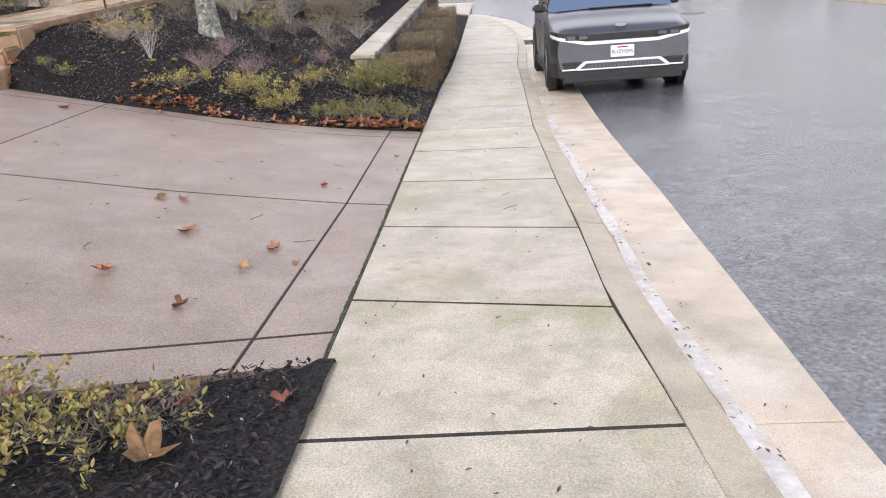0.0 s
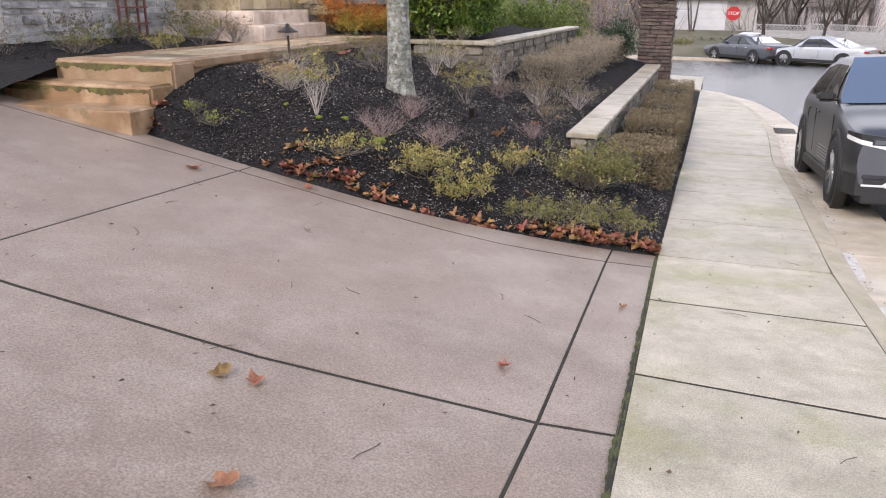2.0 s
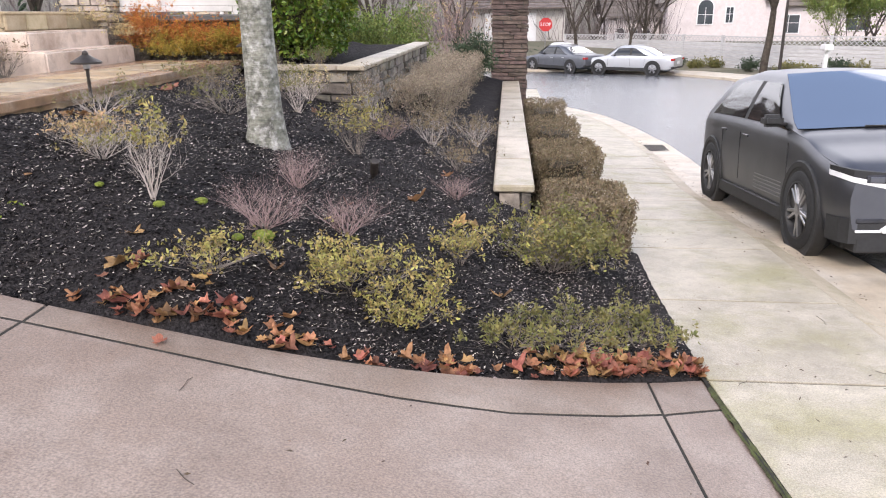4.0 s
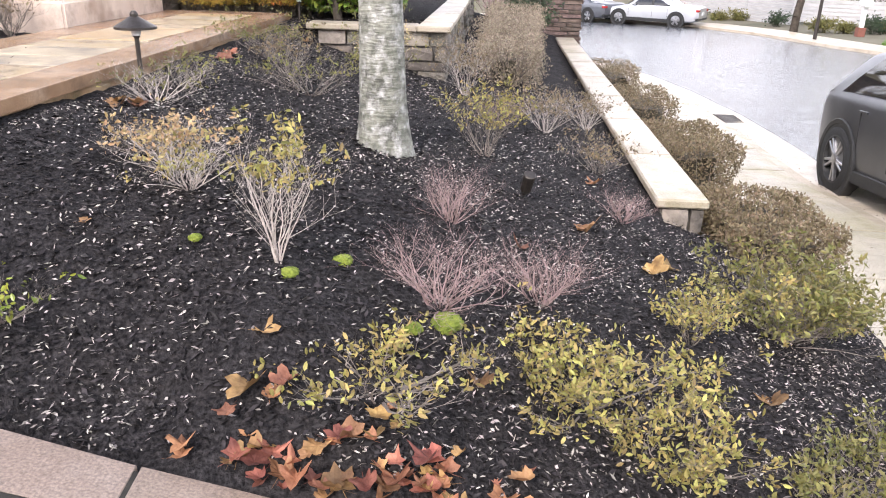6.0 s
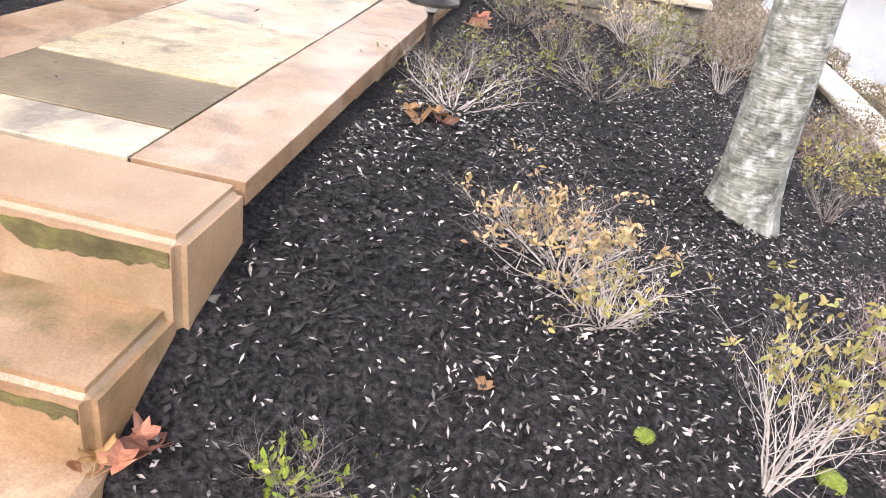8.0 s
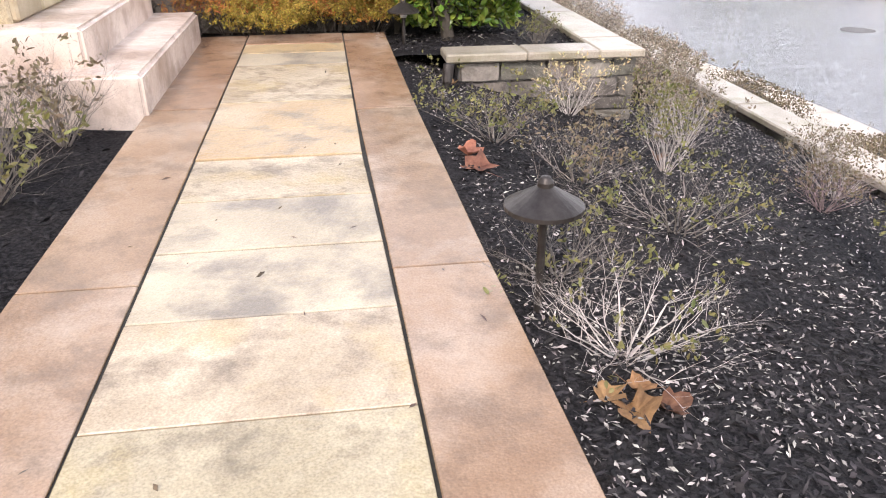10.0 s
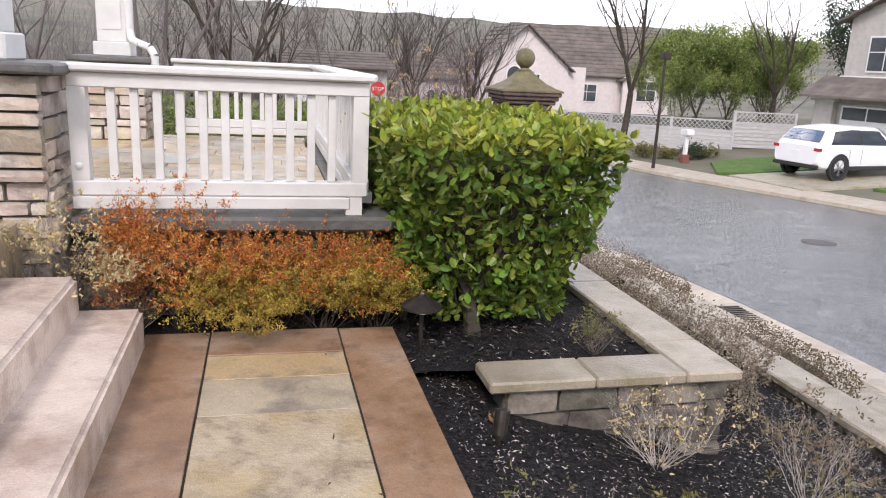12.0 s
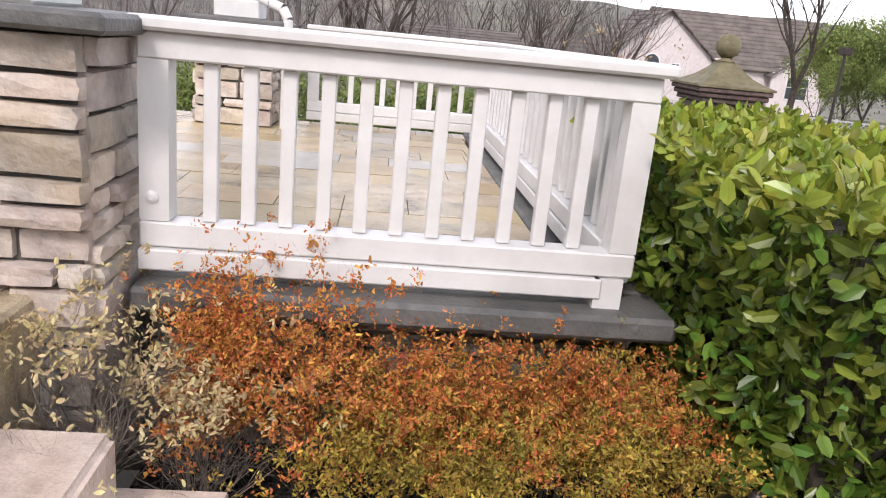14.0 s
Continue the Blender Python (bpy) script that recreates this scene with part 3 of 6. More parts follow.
def cross_y(x):
    return float(np.interp(x, (-4, 0, 1.7, 2.15, 2.73, 3.2, 3.83, 4.13), (-3.45, -3.4, -3.32, -3.28, -3.23, -3.14, -3.01, -2.9)))


def nearj_y(x):
    return float(np.interp(x, (-4, 1, 2.2, 3.25, 3.52, 3.83, 4.15), (-6.4, -6.2, -5.85, -5.41, -5.27, -5.11, -4.94)))


def near_y(x):
    return nearj_y(x) - 0.3


def j2_x(y):
    return float(np.interp(y, (-6.5, -2.9, -1.9, -0.4), (1.5, 1.31, 1.22, 1.04)))


def slab(xs_low, low, high, x0, x1, name="concrete_slab"):
    """A slab between two curves over x0..x1; either end may be a function of y."""
    n = 12
    f0, f1 = (x0 if callable(x0) else lambda y: x0), (x1 if callable(x1) else lambda y: x1)

    def ends(curve, off):
        a = f0(curve(f0(-1)))
        b = f1(curve(f1(-1)))
        return [(a + (b - a) * k / n + (GAP if k == 0 else (-GAP if k == n else 0)), curve(a + (b - a) * k / n) + off) for k in range(n + 1)]

    pts = ends(low, 0.012) + ends(high, -0.012)[::-1]
    part(name, prism(pts, drive_z, 0.12, 0.002), M_DRIVE, driveway)


strip_x = lambda y: float(np.interp(y, (-5.1, -3.0, -0.4), (3.83, 3.82, 3.755)))
right_edge = lambda y: walk_left(y) - 0.012
for low, high in ((band_y, edge_y), (cross_y, band_y), (nearj_y, cross_y), (near_y, nearj_y)):
    slab(None, low, high, strip_x, right_edge, "border_slab")
    slab(None, low, high, j2_x, strip_x)
    slab(None, low, high, -4.0, j2_x)
part("joint_filler", prism([(-4, -0.45), (0, -0.48), (1, -0.59), (2, -0.63), (3, -0.48), (3.83, -0.14), (4.1, 0.02), (4.16, -5.2), (3.8, -5.35), (2.2, -6.1), (-4, -6.6)], lambda x, y: drive_z(x, y) - 0.0025, 0.1), M_JOINT, driveway)
V, F = [], []
for k in range(300):
    y = -5.2 + 5.1 * k / 299
    w = 0.007 + 0.016 * max(0, noise.noise((0, y * 3.1, 4))) + 0.008 * noise.noise((0, y * 23, 8))
    z = walk_z(0, y) - 0.006 + 0.012 * noise.noise((0, y * 9, 1)) + 0.006 * noise.noise((0, y * 40, 2))
    V += [(walk_left(y) - 0.02 - w, y, z - 0.006), (walk_left(y) - 0.008, y, z + 0.006), (walk_left(y) + w * 0.6, y, z - 0.004)]
    if k:
        F += [(3 * k - 3, 3 * k - 2, 3 * k + 1, 3 * k), (3 * k - 2, 3 * k - 1, 3 * k + 2, 3 * k + 1)]
finish("mossy_joint", V, F, M_JOINTMOSS, driveway, "green mossy joint")

# planting beds
sheet("planting_bed", -0.06, 4.1, -0.72, 11.95, 0.045, bed_z, M_MULCH, 0.014, 1, label="sloping bed of black bark mulch", category="mulch bed", kind="structure")
sheet("planting_bed", 0.0, 4.18, -14, -4.9, 0.06, lambda x, y: min(walk_z(x, y) + 0.02 + 0.09 * max(0, 4.1 - x), (drive_z(x, y) - 0.03) if y > near_y(x) - 0.05 else 9), M_MULCH, 0.014, 2, label="black mulch bed beside driveway", category="mulch bed", kind="structure")
sheet("planting_bed", -2.95, -1.24, -2.0, 3.48, 0.06, lambda x, y: 1.05 + 0.07 * max(0, -1.4 - x) if y > 0 else 1.05 + 0.2 * y, M_MULCH, 0.012, 3, label="dark mulch bed under house wall", category="mulch bed", kind="structure")
sheet("planting_bed", -1.62, 1.32, 4.86, 11.6, 0.06, lambda x, y: 1.04, M_MULCH, 0.012, 4, label="dark mulch in raised planter", category="mulch bed", kind="structure")

# flagstone walkway
WZ = 1.11
walkway = thing("walkway", "raised flagstone walkway with reddish-brown borders", "walkway", kind="structure")
part("walkway_base", one_box(-1.265, -0.06, 0.28, 5.29, 0.5, WZ - 0.008), M_JOINT, walkway)
part("walkway_side", one_box(-0.06, -0.052, 0.28, 5.29, 0.5, WZ - 0.062), M_STEPFRONT, walkway)


def path_in(y):
    """Inner and outer edge of the border on the bed's side; the walk runs a little askew."""
    return float(np.interp(y, (0.3, 1.8, 2.8, 5.3), (-0.288, -0.305, -0.33, -0.335)))


def path_out(y):
    return float(np.interp(y, (0.3, 1.8, 2.8, 5.3), (0.003, -0.026, -0.045, -0.045)))


def paving(name, x0, x1, y0, y1, mat, gap=0.0045):
    f0, f1 = (x0 if callable(x0) else lambda y: x0), (x1 if callable(x1) else lambda y: x1)
    top = WZ + random.Random(int(y0 * 97 + f0(y0) * 31)).uniform(-0.003, 0.003)
    a, b = y0 + gap, y1 - gap
    part(name, prism([(f0(a) + gap, a), (f1(a) - gap, a), (f1(b) - gap, b), (f0(b) + gap, b)], lambda x, y: top, 0.06, 0.0025), mat, walkway)


for y0, y1 in ((0.27, 1.82), (1.82, 3.42), (3.42, 5.32)):
    paving("border_slab", path_in, path_out, y0, y1, M_BORDER)
for y0, y1 in ((0.27, 1.82), (1.82, 3.52), (3.52, 5.32)):
    paving("border_slab", -1.275, -0.962, y0, y1, M_BORDER)
paving("border_slab", -0.962, path_in, 5.0, 5.32, M_BORDER)
FLAG_Y = (0.27, 0.48, 0.87, 1.22, 1.62, 2.0, 2.38, 2.79, 3.16, 3.59, 4.39, 4.73, 5.0)
FLAG_MATS = [M_FLAGGREY, M_FLAGBROWN, M_FLAG, M_FLAG, M_FLAGGREY, M_FLAGGREY, M_FLAG, M_FLAGOCHRE, M_FLAGOCHRE, M_FLAG, M_FLAGGREY, M_FLAGOCHRE]
for y0, y1, mat in zip(FLAG_Y, FLAG_Y[1:], FLAG_MATS):
    paving("flagstone", -0.962, path_in, y0, y1, mat)
front_steps = thing("front_steps", "brown weathered concrete steps with mossy risers", "steps", kind="structure")
part("step", one_box(-1.275, 0.006, -0.03, 0.268, 0.5, WZ, bevel=0.022), M_TOPSTEP, front_steps)
part("step", one_box(-1.62, -0.015, -0.31, 0.0, 0.4, 0.94, bevel=0.022), M_STEPFRONT, front_steps)
part("step", prism([(-2.3, 0.0), (-2.3, -0.62), (-0.35, -0.66), (0.02, -0.62), (-0.02, 0.0)], lambda x, y: 0.785, 0.4, 0.02), M_STEPFRONT, front_steps)
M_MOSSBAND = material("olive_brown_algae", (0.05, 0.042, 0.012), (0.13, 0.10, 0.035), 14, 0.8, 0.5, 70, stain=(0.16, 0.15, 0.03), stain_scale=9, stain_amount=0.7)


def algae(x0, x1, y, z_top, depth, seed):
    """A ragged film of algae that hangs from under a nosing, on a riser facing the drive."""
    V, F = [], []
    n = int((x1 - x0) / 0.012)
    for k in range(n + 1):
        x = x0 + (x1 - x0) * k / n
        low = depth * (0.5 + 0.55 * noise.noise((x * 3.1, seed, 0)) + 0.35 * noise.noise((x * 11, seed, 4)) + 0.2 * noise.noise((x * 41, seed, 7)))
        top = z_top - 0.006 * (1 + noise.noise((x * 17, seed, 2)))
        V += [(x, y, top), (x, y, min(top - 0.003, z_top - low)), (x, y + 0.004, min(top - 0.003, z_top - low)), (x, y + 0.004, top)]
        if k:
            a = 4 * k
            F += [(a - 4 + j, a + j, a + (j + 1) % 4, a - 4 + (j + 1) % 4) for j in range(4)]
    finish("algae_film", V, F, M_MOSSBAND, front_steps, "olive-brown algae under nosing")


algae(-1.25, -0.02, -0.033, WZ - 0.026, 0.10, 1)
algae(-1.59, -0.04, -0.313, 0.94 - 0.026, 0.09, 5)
bm = bmesh.new()
for k, (y0, y1) in enumerate(((0.05, 0.62), (0.66, 1.3), (1.34, 1.9))):
    box(bm, -0.012, 0.045, y0, y1, 0.72, 0.92 + 0.02 * k, bevel=0.02)
part("retaining_stone", bm, M_WALLSTONE, front_steps, "rough stone under path edge")

# entry steps and porch
entry_steps = thing("entry_steps", "pale washed concrete entry steps with damp stains", "steps", kind="structure")
part("step", one_box(-3.1, -1.25, 3.43, 5.17, 0.9, 1.295, bevel=0.018), M_STEP, entry_steps)
part("step", one_box(-3.1, -1.51, 3.6, 5.12, 1.2, 1.47, bevel=0.018), M_STEP, entry_steps)
part("landing", one_box(-3.4, -1.84, 3.75, 5.82, 1.2, 1.645, bevel=0.012), M_FLAG, entry_steps)
rng = random.Random(5)
y = 3.76
while y < 5.1:
    w = min(rng.uniform(0.2, 0.42), 5.12 - y)
    part("riser_stone", one_box(-1.87, -1.81, y + 0.006, y + w - 0.006, 1.475, 1.635, bevel=0.012), M_YSTONE, entry_steps)
    y += w
part("landing_edge", one_box(-2.3, -1.80, 3.74, 5.13, 1.63, 1.66, bevel=0.008), M_YSTONE, entry_steps)
PZ = 1.615
porch = thing("porch", "raised porch with stone base and tiled floor", "porch", kind="structure")
part("porch_base", one_box(-3.4, -0.13, 5.83, 9.85, 0.9, 1.56), M_MORTAR, porch)
part("porch_ledge", one_box(-1.66, 0.0, 5.65, 5.91, 1.54, 1.62, bevel=0.015), M_DARKCAP, porch, "dark slate ledge under railing")
part("porch_ledge", one_box(-0.27, 0.0, 5.915, 9.9, 1.54, 1.62, bevel=0.015), M_DARKCAP, porch, "dark slate ledge under railing")
V_STONE = stone_variants("stone", M_STONE)
V_LEDGE = stone_variants("ledge_stone", M_WALLSTONE)
V_BROWN = stone_variants("brown_stone", M_BROWNSTONE)
V_HOUSE = stone_variants("veneer_stone", material("grey_white_veneer", (0.22, 0.21, 0.20), (0.52, 0.50, 0.48), 7.0, 0.75, 0.6, 30, per_object=0.3))
stone_face(porch, V_LEDGE, (-1.64, 5.83, 0), (1, 0, 0), 1.51, 1.04, 1.54, (0, -1, 0), random.Random(11))
stone_face(porch, V_LEDGE, (-0.13, 5.83, 0), (0, 1, 0), 3.9, 1.04, 1.54, (1, 0, 0), random.Random(12), length=(0.25, 0.5))
rng = random.Random(8)
tile_mats = [M_FLAG, M_FLAG, M_FLAGOCHRE, material("ochre_slate_tile", (0.36, 0.25, 0.11), (0.52, 0.40, 0.22), 3, 0.3, 0.2, 40, per_object=0.15), material("grey_slate_tile", (0.34, 0.31, 0.26), (0.48, 0.44, 0.37), 3, 0.25, 0.2, 40, per_object=0.15)]
y = 5.92
while y < 9.8:
    x = -3.4 + rng.choice((0, 0.17))
    while x < -0.29:
        w = min(rng.choice((0.3, 0.42, 0.55)), -0.28 - x)
        if w > 0.05:
            part("floor_tile", one_box(x + 0.002, x + w - 0.002, y + 0.002, y + 0.298, 1.56, PZ + rng.uniform(-0.002, 0.002)), rng.choice(tile_mats), porch)
        x += w
    y += 0.3


def pillar(name, x0, x1, y0, y1, z0, z1, variants, seed, label, row=(0.06, 0.13), length=(0.14, 0.4)):
    t = thing(name, label, "pillar", kind="structure")
    part("core", one_box(x0 + 0.03, x1 - 0.03, y0 + 0.03, y1 - 0.03, z0, z1), M_MORTAR, t)
    rng = random.Random(seed)
    stone_face(t, variants, (x0, y0 + 0.045, 0), (1, 0, 0), x1 - x0, z0, z1, (0, -1, 0), rng, row, length)
    stone_face(t, variants, (x0, y1 - 0.045, 0), (1, 0, 0), x1 - x0, z0, z1, (0, 1, 0), rng, row, length)
    stone_face(t, variants, (x1 - 0.045, y0 + 0.03, 0), (0, 1, 0), y1 - y0 - 0.06, z0, z1, (1, 0, 0), rng, row, length)
    stone_face(t, variants, (x0 + 0.045, y0 + 0.03, 0), (0, 1, 0), y1 - y0 - 0.06, z0, z1, (-1, 0, 0), rng, row, length)
    return t


p1 = pillar("stone_pillar", -2.26, -1.70, 5.50, 6.10, 1.04, 2.324, V_STONE, 21, "tan and grey stacked stone porch pillar")
part("cap_slab", one_box(-2.34, -1.62, 5.42, 6.18, 2.325, 2.378, bevel=0.012), M_DARKCAP, p1, "dark slate cap")
p2 = pillar("stone_pillar", -2.34, -1.77, 9.25, 9.8, 1.615, 2.324, V_STONE, 22, "tan and grey stacked stone porch pillar")
part("cap_slab", one_box(-2.42, -1.69, 9.17, 9.88, 2.325, 2.378, bevel=0.012), M_DARKCAP, p2, "dark slate cap")
for px, py in ((-2.04, 5.82), (-2.06, 9.52)):
    c = thing("porch_column", "white square porch column with stepped base", "column", (px, py, 2.378), kind="structure")
    part("column_base", one_box(-0.165, 0.165, -0.165, 0.165, 0, 0.13, bevel=0.01), M_WHITE, c)
    part("column_shaft", one_box(-0.13, 0.13, -0.13, 0.13, 0.13, 2.3, bevel=0.006), M_WHITE, c)
    for s in (-1, 1):
        part("column_panel", one_box(-0.085, 0.085, s * 0.132 - 0.006, s * 0.132 + 0.006, 0.24, 2.2), M_WHITE, c)
V, F = [], []
pts = [(-1.90, 9.37, 4.7), (-1.90, 9.37, 2.62), (-1.88, 9.34, 2.53), (-1.80, 9.27, 2.50), (-1.71, 9.22, 2.47), (-1.67, 9.2, 2.40), (-1.67, 9.2, 1.62)]
for a, b in zip(pts, pts[1:]):
    tube(V, F, a, b, 0.035, 0.035, 10)
finish("downpipe", V, F, M_WHITE, smooth=True, label="white downpipe with an offset bend beside column", category="downpipe")

RY = 5.79


def railing(name, a, b, count, label):
    """A white rail between two points on the floor: bottom rail, flat balusters, posts, broad top rail and cap."""
    a, b = Vector(a), Vector(b)
    L = (b - a).length
    ang = math.degrees(math.atan2(b.y - a.y, b.x - a.x))
    t = thing(name, label, "railing", (a.x, a.y, 0), ang)
    part("bottom_rail", one_box(0, L, -0.05, 0.05, 1.72, 1.796, bevel=0.006), M_WHITE, t)
    part("base_board", one_box(0.0, L - 0.1, -0.07, 0.055, 1.652, 1.717, bevel=0.005), M_WHITE, t)
    part("top_rail", one_box(0, L, -0.045, 0.045, 2.265, 2.339, bevel=0.005), M_WHITE, t)
    part("rail_cap", one_box(-0.02, L + 0.03, -0.085, 0.085, 2.341, 2.381, bevel=0.01), M_WHITE, t)
    part("post", one_box(0.0, 0.085, -0.042, 0.042, 1.798, 2.264), M_WHITE, t)
    part("post", one_box(L - 0.085, L, -0.042, 0.042, 1.798, 2.264), M_WHITE, t)
    part("foot_block", one_box(L - 0.12, L - 0.03, -0.06, 0.04, 1.62, 1.717), M_WHITE, t)
    for k in range(count):
        x = 0.085 + (L - 0.17) * (k + 1) / (count + 1)
        part("baluster", one_box(x - 0.021, x + 0.021, -0.018, 0.018, 1.798, 2.264, bevel=0.003), M_WHITE, t)
    return t


railing("porch_railing", (-1.648, RY), (-0.14, RY), 11, "white-painted wooden porch railing with square balusters")
railing("porch_railing", (-0.16, RY + 0.12), (-0.16, 9.7), 24, "white-painted wooden porch railing with square balusters")
railing("porch_railing", (-1.56, 9.72), (-0.12, 9.72), 9, "white-painted wooden porch railing with square balusters")
part("railing_bolt", lathe([(0.02, 0), (0.02, 0.006), (0.008, 0.012)], 10), M_WHITE, None, "white painted bolt head on railing post", category="bolt").matrix_basis = pose(-1.612, RY - 0.042, 1.87, 90, 0, 0)

# house wall with stone veneer
house = thing("house_wall", "grey stacked-stone veneer wall of the house", "wall", kind="structure")
part("wall_core", one_box(-3.2, -2.84, 0.2, 5.25, 0.2, 3.3), M_STUCCO2, house)
part("wall_core", one_box(-7.0, -3.21, 5.0, 5.25, 0.2, 3.3), M_STUCCO2, house)
part("wall_core", one_box(-7.0, -6.7, 5.26, 10.0, 0.2, 3.3), M_STUCCO2, house)
part("porch_floor", one_box(-6.69, -3.41, 5.27, 9.85, 1.0, PZ), M_FLAG, house)
stone_face(house, V_HOUSE, (-2.87, 0.9, 0), (0, 1, 0), 4.3, 1.0, 2.75, (1, 0, 0), random.Random(31), (0.06, 0.12), (0.18, 0.5), limit=300)
trellis = thing("garden_trellis", "rusty red metal garden trellis against stone wall", "trellis")
for x in (2.52, 2.66, 2.86, 3.0):
    part("upright", one_box(-2.76, -2.735, x, x + 0.022, 1.06, 2.5), M_TRELLIS, trellis)
for z in (1.3, 1.5, 1.7, 1.9, 2.1, 2.3):
    part("crossbar", one_box(-2.733, -2.715, 2.5, 3.03, z, z + 0.022), M_TRELLIS, trellis)

# lower wall along the sidewalk
low_wall = thing("low_wall", "low ledge-stone wall with broad sandstone cap", "wall", kind="structure")
part("wall_core", one_box(3.05, 3.22, 2.32, 11.5, -0.95, 0.28), M_MORTAR, low_wall)
y = 2.26
rng = random.Random(3)
while y < 11.6:
    w = min(rng.uniform(1.0, 1.5), 11.62 - y)
    part("cap_slab", one_box(2.96, 3.28, y + 0.003, y + w - 0.003, 0.28, 0.34, bevel=0.012), M_CAP, low_wall)
    y += w
stone_face(low_wall, V_LEDGE, (3.0, 2.34, 0), (1, 0, 0), 0.26, -0.3, 0.28, (0, -1, 0), rng, length=(0.12, 0.26))
stone_face(low_wall, V_LEDGE, (3.20, 2.34, 0), (0, 1, 0), 9.2, -0.75, 0.28, (1, 0, 0), rng, (0.08, 0.14), (0.3, 0.6), limit=250)
stone_face(low_wall, V_LEDGE, (3.07, 2.34, 0), (0, 1, 0), 9.2, 0.05, 0.28, (-1, 0, 0), rng, (0.08, 0.14), (0.3, 0.6), limit=80)

# raised planter wall
planter = thing("planter_wall", "L-shaped ledge-stone planter wall with mossy cap", "wall", kind="structure")
part("wall_core", one_box(0.36, 1.48, 4.66, 4.80, 0.3, 1.04), M_MORTAR, planter)
part("wall_core", one_box(1.34, 1.48, 4.81, 11.4, 0.3, 1.04), M_MORTAR, planter)
for x0, x1 in ((0.27, 0.78), (0.783, 1.245)):
    part("cap_slab", one_box(x0, x1, 4.575, 4.835, 1.04, 1.095, bevel=0.01), M_CAP, planter)
part("cap_slab", one_box(1.248, 1.545, 4.575, 5.0, 1.04, 1.095, bevel=0.01), M_CAP, planter)
for y0 in (5.003, 6.1, 7.2, 8.3, 9.4, 10.5):
    part("cap_slab", one_box(1.25, 1.545, y0, min(y0 + 1.095, 11.4), 1.04, 1.095, bevel=0.01), M_CAP, planter)
stone_face(planter, V_LEDGE, (0.36, 4.68, 0), (1, 0, 0), 1.15, 0.45, 1.04, (0, -1, 0), random.Random(41))
stone_face(planter, V_LEDGE, (1.46, 4.64, 0), (0, 1, 0), 6.7, 0.35, 1.04, (1, 0, 0), random.Random(42), (0.07, 0.13), (0.2, 0.45), limit=200)

# gate pillar with a ball on top
urn = pillar("gate_pillar", 2.73, 3.44, 12.2, 12.9, -0.85, 1.93, V_BROWN, 51, "brown ledge-stone pillar with pyramid cap and ball", (0.05, 0.1), (0.2, 0.5))
ux, uy = 3.085, 12.55
for h, r in ((1.93, 0.385), (1.99, 0.42), (2.05, 0.45)):
    part("moulding", one_box(ux - r, ux + r, uy - r, uy + r, h, h + 0.058, bevel=0.012), M_BROWNSTONE, urn)
cap = part("pyramid_cap", lathe([(0.66, 2.11), (0.66, 2.135), (0.52, 2.17), (0.36, 2.235), (0.22, 2.325), (0.15, 2.385), (0.15, 2.40)], 4), M_PATINA, urn, "mossy concave pyramid cap")
cap.matrix_basis = Matrix.Translation((ux, uy, 0)) @ Matrix.Rotation(radians(45), 4, "Z")
ball = part("ball_finial", lathe([(0.10, 2.40), (0.11, 2.415), (0.06, 2.435), (0.07, 2.46)] + [(0.145 * math.sin(a), 2.585 - 0.145 * math.cos(a)) for a in [0.5 + 2.6 * k / 11 for k in range(12)]], 24), M_PATINA, urn, "round ball finial", True)
ball.matrix_basis = Matrix.Translation((ux, uy, 0))


# ---- plants ----
def twig_shrub(name, label, at, height, radius, stems, twig, seed, leaf=None, leaf_count=0, leaf_size=0.03, levels=1, thick=0.006, up=1.0, top_only=0.4, cat="shrub", group="", kids=3, wild=0.5):
    """Stems that fan out from one root, with side twigs, and leaves clustered round their ends."""
    rng, nrng = random.Random(seed), np.random.default_rng(seed)
    t = thing(name, label, cat, at, group=group)
    V, F, tips = [], [], []
    for k in range(stems):
        a = 2 * math.pi * (k + rng.random()) / stems
        lean = rng.uniform(0.15, 1.0) * radius / max(height, 0.1)
        d = Vector((math.cos(a) * lean, math.sin(a) * lean, up)).normalized()
        p = Vector((math.cos(a), math.sin(a), 0)) * radius * 0.10 * rng.random()
        grow(V, F, tips, rng, p + Vector((0, 0, -0.02)), d, height * rng.uniform(0.6, 0.95), thick * rng.uniform(0.7, 1.2), levels, kids, wild, 4)
    A = np.array([tuple(p) for p in V])
    reach = np.percentile(np.hypot(A[:, 0], A[:, 1]), 96)
    A *= (radius / reach, radius / reach, height / A[:, 2].max())
    finish("branch_frame", A, F, twig, t)
    if leaf and leaf_count:
        T = A[A[:, 2] > height * top_only]
        groups = T[nrng.integers(0, len(T), max(4, leaf_count // 7))]
        pts = np.repeat(groups, 7, 0) + nrng.normal(size=(len(groups) * 7, 3)) * leaf_size * 0.55
        pts[:, 2] = np.maximum(pts[:, 2], 0.01)
        v, f = leaves_at(pts, leaf_size, nrng)
        finish("foliage", v, f, leaf, t)
    return t


